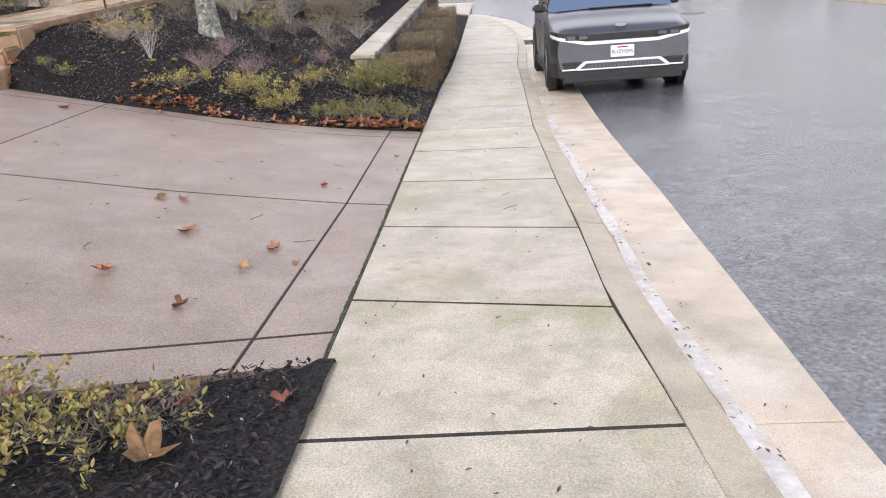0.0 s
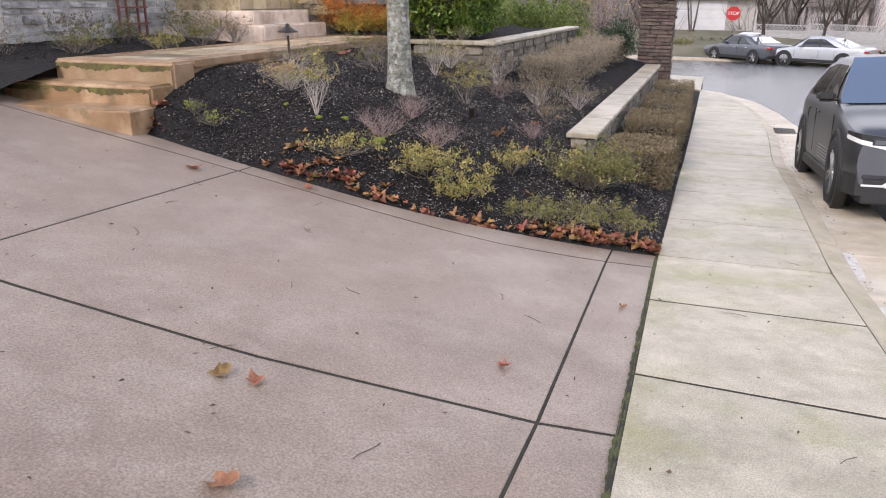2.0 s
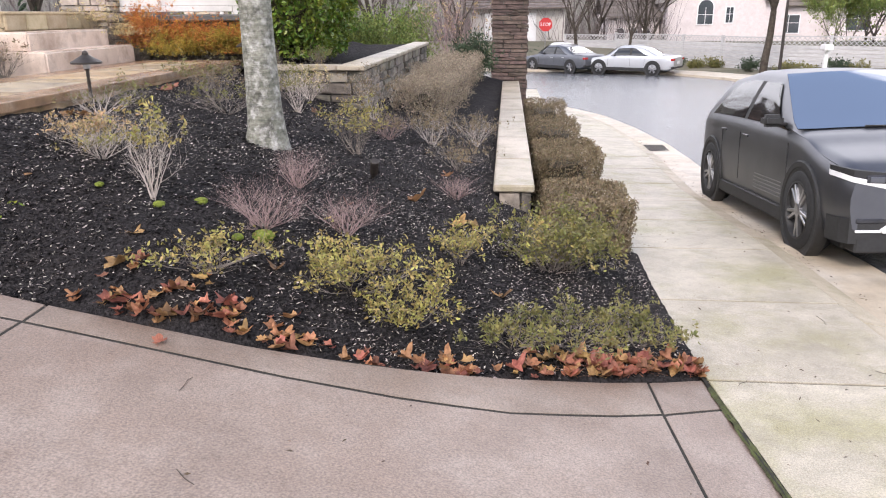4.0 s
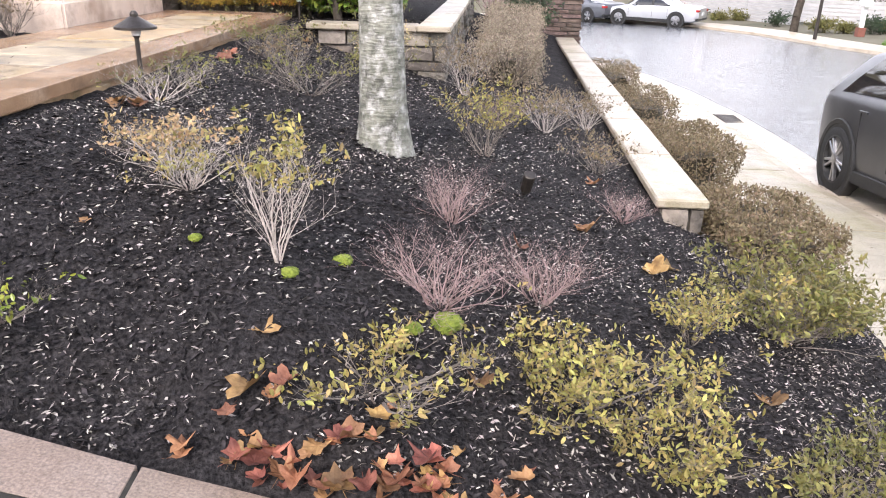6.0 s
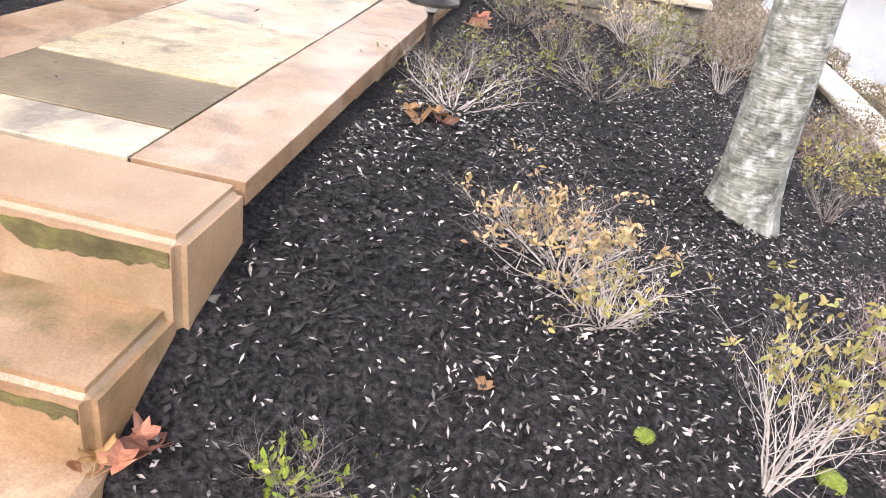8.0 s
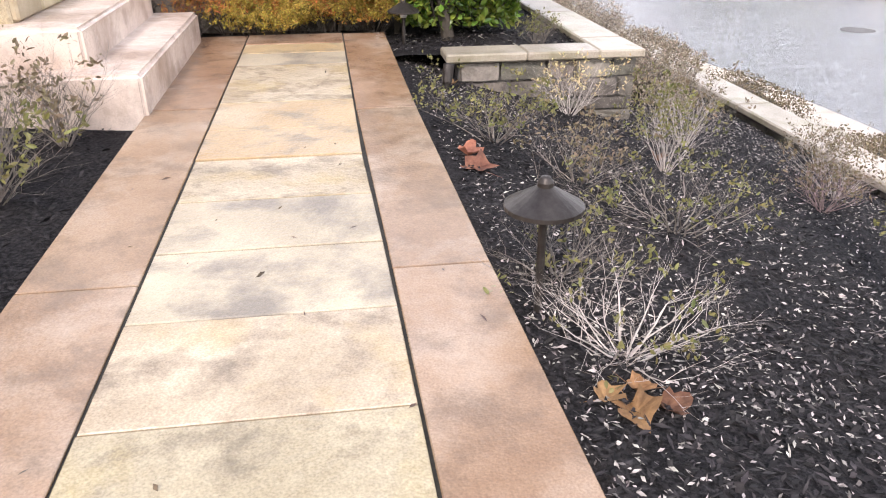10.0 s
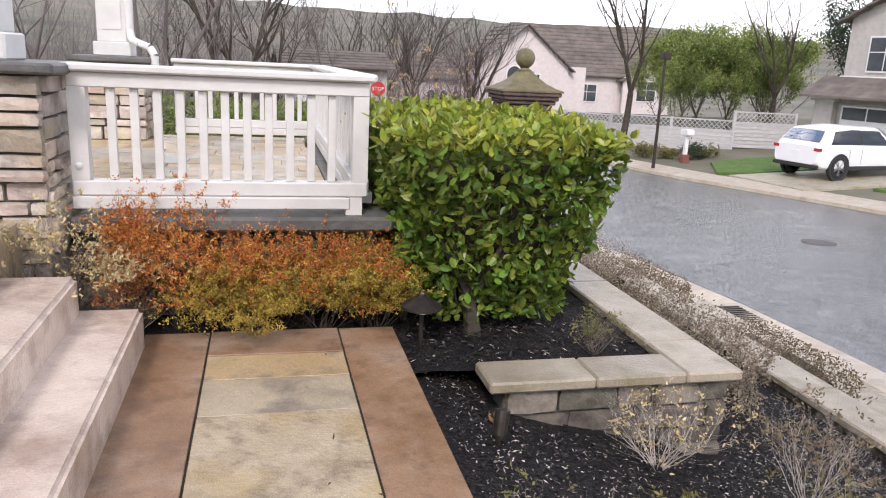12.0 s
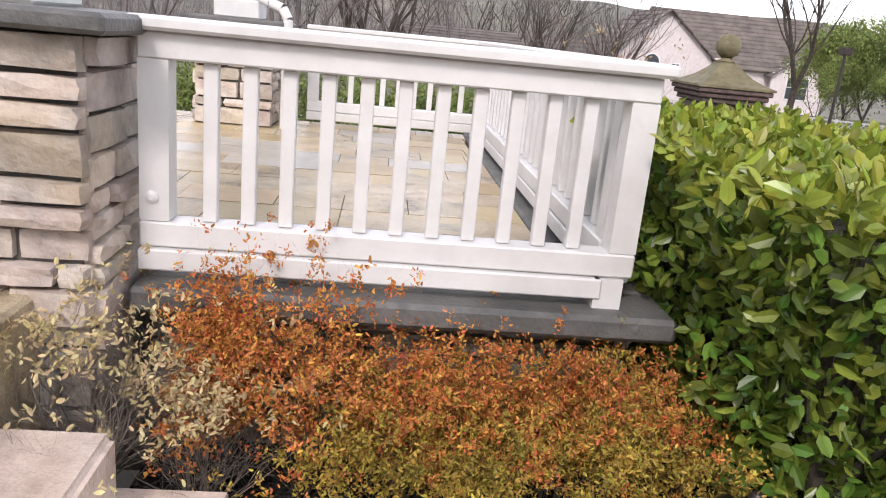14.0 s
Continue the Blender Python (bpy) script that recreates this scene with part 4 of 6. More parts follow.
def clipped_hedge(name, label, x0, x1, y0, y1, z0, z1, leaf, count, size, seed, twig=M_TWIG_GREY, rough=0.04, top_leaf=None, group="", shell=0.05, core=0.12, taper=0.0, cat="hedge", twigs=40, droop=0.0, wide=0.5):
    """A clipped block of leaves: many near its skin, twigs inside and a dark solid core in place of inner shade."""
    nrng, rng = np.random.default_rng(seed), random.Random(seed)
    c = Vector(((x0 + x1) / 2, (y0 + y1) / 2, z0))
    t = thing(name, label, cat, c, group=group)
    hx, hy, h = (x1 - x0) / 2, (y1 - y0) / 2, z1 - z0
    areas = np.array([4 * hx * hy, 2 * hx * h, 2 * hx * h, 2 * hy * h, 2 * hy * h])
    side = nrng.choice(5, count, p=areas / areas.sum())
    u, v = nrng.uniform(-1, 1, count), nrng.uniform(-1, 1, count)
    d = nrng.exponential(shell, count)
    P = np.zeros((count, 3))
    for s in range(5):
        k = side == s
        if s == 0:
            P[k] = np.c_[u[k] * hx, v[k] * hy, h - d[k]]
        elif s < 3:
            P[k] = np.c_[u[k] * hx, (hy - d[k]) * (1 if s == 1 else -1), (v[k] + 1) / 2 * h]
        else:
            P[k] = np.c_[(hx - d[k]) * (1 if s == 3 else -1), u[k] * hy, (v[k] + 1) / 2 * h]
    lump = np.array([noise.noise((p[0] * 4, p[1] * 4, p[2] * 4 + seed)) + 0.6 * noise.noise((p[0] * 11, p[1] * 11, p[2] * 11 + seed)) for p in P])
    nx = P / np.array([hx, hy, h]) - np.array([0, 0, 0.5])
    near = np.sqrt((nx ** 4).sum(1)) ** 0.5
    P += nx / (np.linalg.norm(nx, axis=1)[:, None] + 1e-6) * (lump * rough * 2)[:, None]
    corner = np.clip((np.abs(nx) > 0.75).sum(1) - 1, 0, 2)
    P -= nx * (corner * 0.06)[:, None] * np.array([hx, hy, h]) * 0.8
    if taper:
        k = 1 - taper * np.clip(1 - P[:, 2] / h, 0, 1) ** 1.25
        P[:, 0] *= k
        P[:, 1] *= k
    P[:, 2] = np.maximum(P[:, 2], 0.02)
    upper = P[:, 2] > h - max(0.05, shell * 1.3)
    if top_leaf:
        vv, ff = leaves_at(P[upper], size, nrng, 0, 0.6, wide)
        finish("top_foliage", vv, ff, top_leaf, t, "lime-green leaves along the top")
        P = P[~upper]
    vv, ff = leaves_at(P, size, nrng, droop, 0.35, wide)
    finish("foliage", vv, ff, leaf, t)
    V, F = [], []
    for _ in range(twigs):
        a, b = rng.uniform(-1, 1), rng.uniform(-1, 1)
        p = Vector((a * hx * 0.35, b * hy * 0.6, 0.0))
        q = Vector((a * hx * 0.92, b * hy * 0.95, h * rng.uniform(0.45, 0.97)))
        q.xy *= 1 - taper * max(0, 1 - q.z / h) ** 1.25
        m = (p + q) / 2 + Vector((rng.uniform(-0.05, 0.05), rng.uniform(-0.05, 0.05), 0))
        tube(V, F, p, m, 0.008, 0.006)
        tube(V, F, m, q, 0.006, 0.003)
    finish("branch_frame", V, F, twig, t)
    # dark lumpy block in the middle: the shade between leaves given as colour
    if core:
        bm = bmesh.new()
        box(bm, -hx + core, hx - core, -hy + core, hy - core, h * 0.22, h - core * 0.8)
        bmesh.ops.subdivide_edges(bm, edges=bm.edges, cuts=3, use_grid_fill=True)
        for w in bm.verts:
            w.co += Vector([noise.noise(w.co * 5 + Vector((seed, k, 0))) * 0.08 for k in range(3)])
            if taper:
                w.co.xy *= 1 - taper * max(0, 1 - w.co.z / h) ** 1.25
        part("inner_growth", bm, M_HEDGE_SHADE, t)
    return t


# near-black brown that paints the shade deep inside the hedges
M_HEDGE_SHADE = material("hedge_shade", (0.03, 0.027, 0.018), (0.095, 0.08, 0.055), 40, 0.95, 0.6, 60)

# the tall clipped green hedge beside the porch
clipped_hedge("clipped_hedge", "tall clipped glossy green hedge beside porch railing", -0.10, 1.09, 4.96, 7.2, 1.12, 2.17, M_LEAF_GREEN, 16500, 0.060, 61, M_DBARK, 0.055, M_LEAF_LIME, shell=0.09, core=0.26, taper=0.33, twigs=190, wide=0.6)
V, F = [], []
for a, b, r in (((0.41, 5.35, 1.0), (0.36, 5.36, 1.3), 0.05), ((0.36, 5.36, 1.28), (0.15, 5.4, 1.7), 0.03), ((0.38, 5.36, 1.25), (0.7, 5.5, 1.7), 0.03), ((0.38, 5.36, 1.2), (0.5, 5.2, 1.6), 0.02), ((0.1, 5.9, 1.02), (0.15, 5.9, 1.6), 0.035), ((0.06, 5.6, 1.02), (0.1, 5.5, 1.6), 0.02)):
    tube(V, F, a, b, r, r * 0.7, 8)
finish("hedge_trunk", V, F, M_DBARK, label="short gnarled trunk under clipped hedge", category="trunk")

# barberry in front of the porch
for k, (x, leaf, h, r, lab) in enumerate(((-1.66, M_LEAF_CREAM, 0.56, 0.42, "half-bare shrub with dry cream leaves beside steps"), (-1.38, M_LEAF_CREAM, 0.50, 0.32, "half-bare shrub with dry cream leaves beside steps"),
                                          (-1.36, M_LEAF_ORANGE, 0.66, 0.16, "orange-red barberry shrub in winter colour"), (-1.12, M_LEAF_ORANGE, 0.70, 0.36, "orange-red barberry shrub in winter colour"), (-0.80, M_LEAF_ORANGE, 0.54, 0.30, "orange-red barberry shrub in winter colour"),
                                          (-0.88, M_LEAF_GOLD, 0.42, 0.40, "golden-olive barberry shrub in front of porch"), (-0.50, M_LEAF_ORANGE, 0.53, 0.30, "orange-red barberry shrub in winter colour"),
                                          (-0.42, M_LEAF_GOLD, 0.46, 0.36, "golden-olive barberry shrub in front of porch"), (-0.12, M_LEAF_GOLD, 0.48, 0.30, "golden-olive barberry shrub in front of porch"), (-0.65, M_LEAF_GOLD, 0.42, 0.34, "golden-olive barberry shrub in front of porch"), (-0.18, M_LEAF_ORANGE, 0.46, 0.25, "orange-red barberry shrub in winter colour"))):
    twig_shrub("barberry_shrub", lab, (x, {M_LEAF_GOLD: 5.44, M_LEAF_CREAM: 5.42}.get(leaf, 5.52), 1.04 if x > -1.4 else 1.15), h * 1.22, r * 1.12, 22 if leaf is not M_LEAF_CREAM else 34, M_DBARK if leaf is not M_LEAF_CREAM else M_TWIG_GREY, 70 + k, leaf, 10500 if leaf is not M_LEAF_CREAM else 1500, 0.0145 if leaf is not M_LEAF_CREAM else 0.02, 2, 0.004, 0.8, 0.25 if leaf is not M_LEAF_CREAM else 0.6, group="barberry shrubs", wild=0.75)

# clipped hedges between the low wall and the sidewalk
for k, (y0, y1, z1) in enumerate(((1.95, 2.95, 0.26), (4.0, 5.25, 0.25), (6.3, 7.7, 0.2), (8.8, 10.2, 0.18))):
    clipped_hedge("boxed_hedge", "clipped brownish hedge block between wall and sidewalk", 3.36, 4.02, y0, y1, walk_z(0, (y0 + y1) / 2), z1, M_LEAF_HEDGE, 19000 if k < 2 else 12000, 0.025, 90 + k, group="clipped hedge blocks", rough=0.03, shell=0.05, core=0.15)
# soft clipped row along the planter wall
for k, (x0, x1, y0, y1, z1) in enumerate(((1.72, 2.4, 5.3, 6.7, 0.86), (1.75, 2.5, 7.0, 8.6, 0.9), (1.8, 2.55, 8.9, 10.8, 0.92))):
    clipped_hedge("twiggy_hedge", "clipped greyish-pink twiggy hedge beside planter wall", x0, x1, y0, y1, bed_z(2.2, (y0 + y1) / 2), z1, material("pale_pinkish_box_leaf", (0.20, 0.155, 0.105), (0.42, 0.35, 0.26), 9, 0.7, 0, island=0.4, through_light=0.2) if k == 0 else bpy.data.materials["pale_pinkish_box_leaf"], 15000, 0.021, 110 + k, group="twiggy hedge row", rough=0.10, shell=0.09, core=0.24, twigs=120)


def on_bed(x, y):
    return (x, y, bed_z(x, y))


# shrubs in the sloping bed
twig_shrub("bare_shrub", "pale bare-stemmed shrub with a few yellow leaves", on_bed(1.26, 0.13), 0.60, 0.23, 12, M_TWIG_PALE, 201, M_LEAF_YELLOW, 420, 0.024, 2, 0.0055, 1.6, 0.5, wild=0.6, kids=3)
for k, (x, y, h, r, st, lv) in enumerate(((1.80, 0.19, 0.30, 0.30, 26, 2), (2.17, 0.50, 0.30, 0.26, 24, 2), (1.79, 0.90, 0.32, 0.24, 24, 2), (2.70, 1.85, 0.24, 0.2, 18, 2))):
    twig_shrub("twiggy_shrub", "low pinkish bare twiggy shrub in mulch", on_bed(x, y), h, r, st, M_TWIG_PINK, 210 + k, None, 0, 0.02, lv, 0.0035, 0.9, group="bare twiggy shrubs", wild=0.45)
for k, (x, y, h, r, n, lf) in enumerate(((1.66, -0.27, 0.17, 0.34, 420, M_LEAF_YELLOW), (2.30, 0.0, 0.30, 0.42, 1100, M_LEAF_YELLOW), (2.62, -0.10, 0.27, 0.36, 800, M_LEAF_YELLOW), (2.80, 0.62, 0.34, 0.18, 420, M_LEAF_YELLOW),
                                       (3.42, 0.05, 0.24, 0.36, 620, M_LEAF_OLIVE), (3.75, 0.22, 0.26, 0.30, 560, M_LEAF_OLIVE), (3.1, -0.12, 0.2, 0.26, 400, M_LEAF_OLIVE), (0.52, -0.24, 0.15, 0.17, 70, M_LEAF_LIME), (0.33, -0.2, 0.16, 0.13, 50, M_LEAF_LIME))):
    twig_shrub("low_shrub", "low spreading shrub with small yellow-green leaves", on_bed(x, y), h, r, 16, M_TWIG_GREY, 230 + k, lf, int(n * 1.7), 0.024, 2, 0.004, 0.6, 0.25, group="yellow-green low shrubs", wild=0.7)
twig_shrub("rounded_shrub", "rounded olive-green shrub beside sidewalk", on_bed(3.45, 1.15), 0.50, 0.46, 34, M_TWIG_GREY, 250, M_LEAF_OLIVE, 3600, 0.03, 2, 0.005, 0.8, 0.2, wild=0.6)
twig_shrub("rounded_shrub", "rounded olive-green shrub beside sidewalk", on_bed(3.35, 1.0), 0.42, 0.42, 24, M_TWIG_GREY, 251, M_LEAF_YELLOW, 500, 0.03, 2, 0.005, 0.8, 0.4, wild=0.6)
for k, (x, y, h, r, n, lf, tw) in enumerate(((0.76, 0.52, 0.25, 0.30, 300, M_LEAF_DRY, M_TWIG_PALE), (0.86, 0.40, 0.19, 0.20, 120, M_LEAF_YELLOW, M_TWIG_PALE), (0.66, 0.62, 0.20, 0.22, 90, M_LEAF_DRY, M_TWIG_GREY), (0.26, 1.52, 0.26, 0.32, 90, M_LEAF_OLIVE, M_TWIG_PALE), (0.22, 1.95, 0.30, 0.30, 120, M_LEAF_OLIVE, M_TWIG_GREY),
                                           (0.82, 2.42, 0.36, 0.46, 260, M_LEAF_OLIVE, M_TWIG_GREY), (0.57, 2.85, 0.40, 0.36, 240, M_LEAF_HEDGE, M_TWIG_GREY), (0.30, 3.30, 0.40, 0.36, 420, M_LEAF_OLIVE, M_TWIG_GREY), (1.92, 2.15, 0.50, 0.30, 520, M_LEAF_YELLOW, M_TWIG_GREY), (1.16, 3.3, 0.60, 0.30, 420, M_LEAF_OLIVE, M_TWIG_PALE), (1.7, 4.2, 0.62, 0.36, 500, M_LEAF_HEDGE, M_TWIG_PALE),
                                           (1.0, 4.35, 0.44, 0.34, 260, M_LEAF_CREAM, M_TWIG_PALE), (2.66, 2.75, 0.36, 0.28, 300, M_LEAF_HEDGE, M_TWIG_GREY), (2.35, 3.6, 0.45, 0.35, 420, M_LEAF_HEDGE, M_TWIG_PALE), (2.75, 4.3, 0.42, 0.32, 420, M_LEAF_HEDGE, M_TWIG_PALE), (0.95, 5.0, 0.3, 0.2, 160, M_LEAF_OLIVE, M_TWIG_GREY), (2.0, 3.2, 0.3, 0.25, 200, M_LEAF_HEDGE, M_TWIG_PINK))):
    z = on_bed(x, y) if not (y > 4.85 and x < 1.3) else (x, y, 1.04)
    twig_shrub("garden_shrub", "straggly half-bare garden shrub with sparse leaves", z, h, r, 19, tw, 270 + k, lf, int(n * 1.8), 0.021, 2, 0.0032, 0.9, 0.35, group="straggly shrubs", wild=0.5)
# bed under the house wall and the bed at the start of the walk
for k, (x, y, z, h, r, lf, n) in enumerate(((-1.6, 2.6, 1.06, 0.42, 0.36, M_LEAF_OLIVE, 500), (-1.75, 3.0, 1.07, 0.5, 0.36, M_LEAF_HEDGE, 300), (-1.65, 1.9, 1.06, 0.26, 0.3, M_LEAF_YELLOW, 420), (-2.3, 3.2, 1.08, 0.7, 0.45, M_LEAF_OLIVE, 600), (-2.4, 2.2, 1.08, 0.4, 0.3, M_LEAF_OLIVE, 420), (-2.5, 1.5, 1.08, 0.5, 0.4, M_LEAF_HEDGE, 420), (-1.9, 0.9, 1.06, 0.35, 0.35, M_LEAF_OLIVE, 500), (-2.2, 0.2, 1.0, 0.5, 0.4, M_LEAF_HEDGE, 400), (-1.55, 3.2, 1.06, 0.5, 0.3, M_LEAF_HEDGE, 200))):
    twig_shrub("border_shrub", "straggly shrub in bed under house wall", (x, y, z), h, r, 18, M_TWIG_GREY, 300 + k, lf, n, 0.03, 2, 0.005, 0.8, 0.3, group="wall border shrubs", wild=0.6)
for k, (x, y, h, r, n) in enumerate(((3.35, -5.95, 0.24, 0.3, 700), (3.6, -5.85, 0.16, 0.22, 300), (3.05, -5.9, 0.3, 0.34, 700), (3.75, -5.75, 0.1, 0.16, 60))):
    twig_shrub("low_shrub", "low spreading shrub with small yellow-green leaves", (x, y, walk_z(0, y) + 0.02 + 0.09 * (4.1 - x)), h, r, 18, M_TWIG_GREY, 320 + k, M_LEAF_YELLOW, n, 0.028, 2, 0.004, 0.6, 0.25, group="yellow-green low shrubs", wild=0.7)
twig_shrub("dwarf_conifer", "dark blue-green evergreen shrub beside gate pillar", (2.35, 11.0, 0.2), 1.25, 0.55, 30, M_DBARK, 330, M_LEAF_PINE, 5000, 0.05, 2, 0.012, 0.7, 0.1, wild=0.7)
twig_shrub("multi_stem_tree", "bare multi-stemmed reddish tree behind planter", (1.9, 13.5, -0.7), 4.2, 1.4, 16, M_TWIG_PINK, 331, M_LEAF_DRY, 700, 0.05, 2, 0.03, 1.2, 0.4, cat="tree", wild=0.3)

# moss cushions
for k, (x, y, r) in enumerate(((1.45, 0.27, 0.034), (1.31, 0.07, 0.03), (1.73, 0.0, 0.03), (1.83, 0.09, 0.055), (0.98, 0.13, 0.022))):
    bm = bmesh.new()
    bmesh.ops.create_icosphere(bm, subdivisions=4, radius=r)
    for v in bm.verts:
        v.co *= 1 + 0.18 * noise.noise(v.co * 40 + Vector((k, 0, 0))) + 0.3 * noise.noise(v.co * 260)
        v.co.z *= 0.55
    part("moss_cushion", bm, M_MOSS, None, "bright green cushion of moss on mulch", True, "moss", group="moss cushions").location = (x, y, bed_z(x, y) + 0.01)

# grey-barked tree in the bed
tree = thing("garden_tree", "tree with smooth grey peeling bark in mulch bed", "tree", (1.40, 1.60, bed_z(1.4, 1.6)))
V, F = [], []
rings = [(0.175, -0.08), (0.148, 0.02), (0.13, 0.10), (0.119, 0.22), (0.113, 0.4), (0.108, 0.8), (0.102, 1.5), (0.095, 2.4), (0.08, 3.4)]
for j, (r, z) in enumerate(rings):
    for k in range(18):
        w = 2 * math.pi * k / 18
        rr = r * (1 + (0.14 if j < 3 else 0.05) * noise.noise((math.cos(w) * 2, math.sin(w) * 2, z * 2)))
        V.append((rr * math.cos(w) - 0.02 * z, rr * math.sin(w) + 0.01 * z, z))
for j in range(len(rings) - 1):
    for k in range(18):
        F.append((j * 18 + k, j * 18 + (k + 1) % 18, (j + 1) * 18 + (k + 1) % 18, (j + 1) * 18 + k))
finish("trunk", V, F, M_BARK, tree, smooth=True)
V, F, tips = [], [], []
rng = random.Random(4)
for k in range(6):
    grow(V, F, tips, rng, Vector((-0.07, 0.03, 3.2 + 0.05 * k)), Vector((math.cos(k * 1.05), math.sin(k * 1.05), 1.1)), 1.9, 0.055, 2, 3, 0.4, 6)
finish("limbs", V, F, M_BARK, tree)

DRIVE_LEAVES = ((3.01, -4.63, 0.11), (3.46, -4.89, 0.09), (3.13, -3.94, 0.12), (3.63, -4.05, 0.09), (3.57, -4.40, 0.07), (3.79, -4.22, 0.06), (3.6, -2.63, 0.07), (2.76, -3.42, 0.09), (2.89, -3.40, 0.08), (0.90, -1.05, 0.12), (1.64, -0.75, 0.07), (3.96, -1.4, 0.05))
BED_LEAVES = ((3.8, -5.99, 0.17), (4.10, -5.62, 0.09), (3.64, -5.7, 0.14), (3.63, -5.8, 0.1), (3.77, -5.62, 0.11), (3.25, -5.7, 0.1), (3.79, -5.7, 0.08))


# ---- small things of the beds ----
def scatter(name, label, mat, spots, size, seed, parent=None):
    """Loose slivers lying on the ground, joined."""
    nrng = np.random.default_rng(seed)
    n = len(spots)
    P = np.array(spots)
    a = nrng.uniform(0, 6.283, n)
    l, w = size * nrng.uniform(0.5, 1.6, n), size * nrng.uniform(0.18, 0.5, n)
    tilt = nrng.normal(size=(n, 2)) * 0.25
    dx, dy = np.c_[np.cos(a), np.sin(a)], np.c_[-np.sin(a), np.cos(a)]
    V = []
    for sl, sw, dz in ((-1, 0, 0), (0, 1, 0.12), (1, 0, 0), (0, -1, 0.12)):
        q = P.copy()
        q[:, :2] += dx * (sl * l / 2)[:, None] + dy * (sw * w / 2)[:, None]
        q[:, 2] += 0.006 + sl * l * tilt[:, 0] * 0.5 + sw * w * tilt[:, 1] + dz * w
        V.append(q)
    V = np.stack(V, 1).reshape(-1, 3)
    i = np.arange(n)[:, None] * 4
    return finish(name, V, np.concatenate([i + (0, 1, 2), i + (0, 2, 3)]).tolist(), mat, parent, label, category="mulch chips", kind="stuff")


rng = random.Random(77)


def bed_spots(n, clump=0.0):
    out = []
    while len(out) < n:
        x, y = rng.uniform(0.03, 4.05), rng.uniform(-0.5, 6.2) if rng.random() < 0.75 else rng.uniform(-0.5, 1.8)
        if y < edge_y(x) + 0.02 or (2.94 < x < 3.32 and y > 2.2) or (0.3 < x < 1.55 and y > 4.55) or y > 5.9:
            continue
        if clump and noise.noise((x * 1.7, y * 1.7, 9)) + rng.uniform(-0.35, 0.35) < clump:
            continue
        out.append((x, y, bed_z(x, y) + 0.004))
    return out


scatter("mulch_chips", "pale wood chips strewn over black mulch", M_CHIP, bed_spots(15000, -0.08) + bed_spots(8000), 0.018, 5)
scatter("mulch_chips", "dark shredded bark of the mulch", M_CHIP_DARK, bed_spots(36000), 0.03, 6)
spots = [(x, y, 1.055) for x, y in ((rng.uniform(-0.1, 1.25), rng.uniform(4.88, 5.6)) for _ in range(1500))]
scatter("mulch_chips", "shredded bark in raised planter", M_CHIP_DARK, spots, 0.03, 7)
scatter("mulch_chips", "pale chips in raised planter", M_CHIP, spots[:160], 0.03, 8)
spots = [(x, y, walk_z(0, y) + 0.03 + 0.09 * (4.1 - x)) for x, y in ((rng.uniform(2.4, 4.12), rng.uniform(-6.9, -5.2)) for _ in range(5000)) if y < near_y(x) - 0.03]
scatter("mulch_chips", "shredded bark beside driveway", M_CHIP_DARK, spots, 0.032, 9)
scatter("mulch_chips", "pale chips beside driveway", M_CHIP, spots[:140], 0.025, 10)
spots = [(x, y, (1.06 + 0.07 * max(0, -1.4 - x)) if y > 0 else 1.06 + 0.2 * y) for x, y in ((rng.uniform(-2.8, -1.3), rng.uniform(0.0, 3.4)) for _ in range(2500))]
scatter("mulch_chips", "shredded bark under house wall", M_CHIP_DARK, spots, 0.032, 11)


def leaf_mesh(k):
    r = random.Random(500 + k)
    bm = bmesh.new()
    c = bm.verts.new((0, 0, 0.012))
    ring = []
    lobes, curl, bend = 5, r.uniform(0.5, 2.0), r.uniform(0, 3.14)
    for j in range(lobes * 4):
        a = 2 * math.pi * j / (lobes * 4)
        reach = (1.0, 0.84, 0.62, 0.82)[j % 4] * (0.75 + 0.35 * abs(math.cos(a / 2))) * r.uniform(0.75, 1.2)
        x, y = math.cos(a) * reach * 0.5, math.sin(a) * reach * 0.5
        ring.append(bm.verts.new((x, y, 0.02 + curl * (math.cos(bend) * x + math.sin(bend) * y) ** 2 + 0.25 * curl * abs(y) + r.uniform(-0.02, 0.06))))
    for j in range(len(ring)):
        bm.faces.new((c, ring[j], ring[(j + 1) % len(ring)]))
    b = [bm.verts.new(p) for p in ((-0.2, 0.012, 0.01), (-0.2, -0.012, 0.01), (-0.75, -0.006, 0.05), (-0.75, 0.006, 0.05))]
    bm.faces.new(b)
    me = bpy.data.meshes.new("fallen_leaf")
    bm.to_mesh(me)
    bm.free()
    me.materials.append(M_FALLEN)
    return me


LEAVES = [leaf_mesh(k) for k in range(10)]


def fallen(x, y, z, size, r):
    ob = new("fallen_leaf", r.choice(LEAVES))
    ob.matrix_basis = pose(x, y, z + 0.004, r.uniform(-14, 14), r.uniform(-14, 14), r.uniform(0, 360)) @ Matrix.Diagonal((size, size, size, 1))
    tagged(ob, "curled brown-orange sycamore leaf lying on ground", "leaf", "fallen leaves")


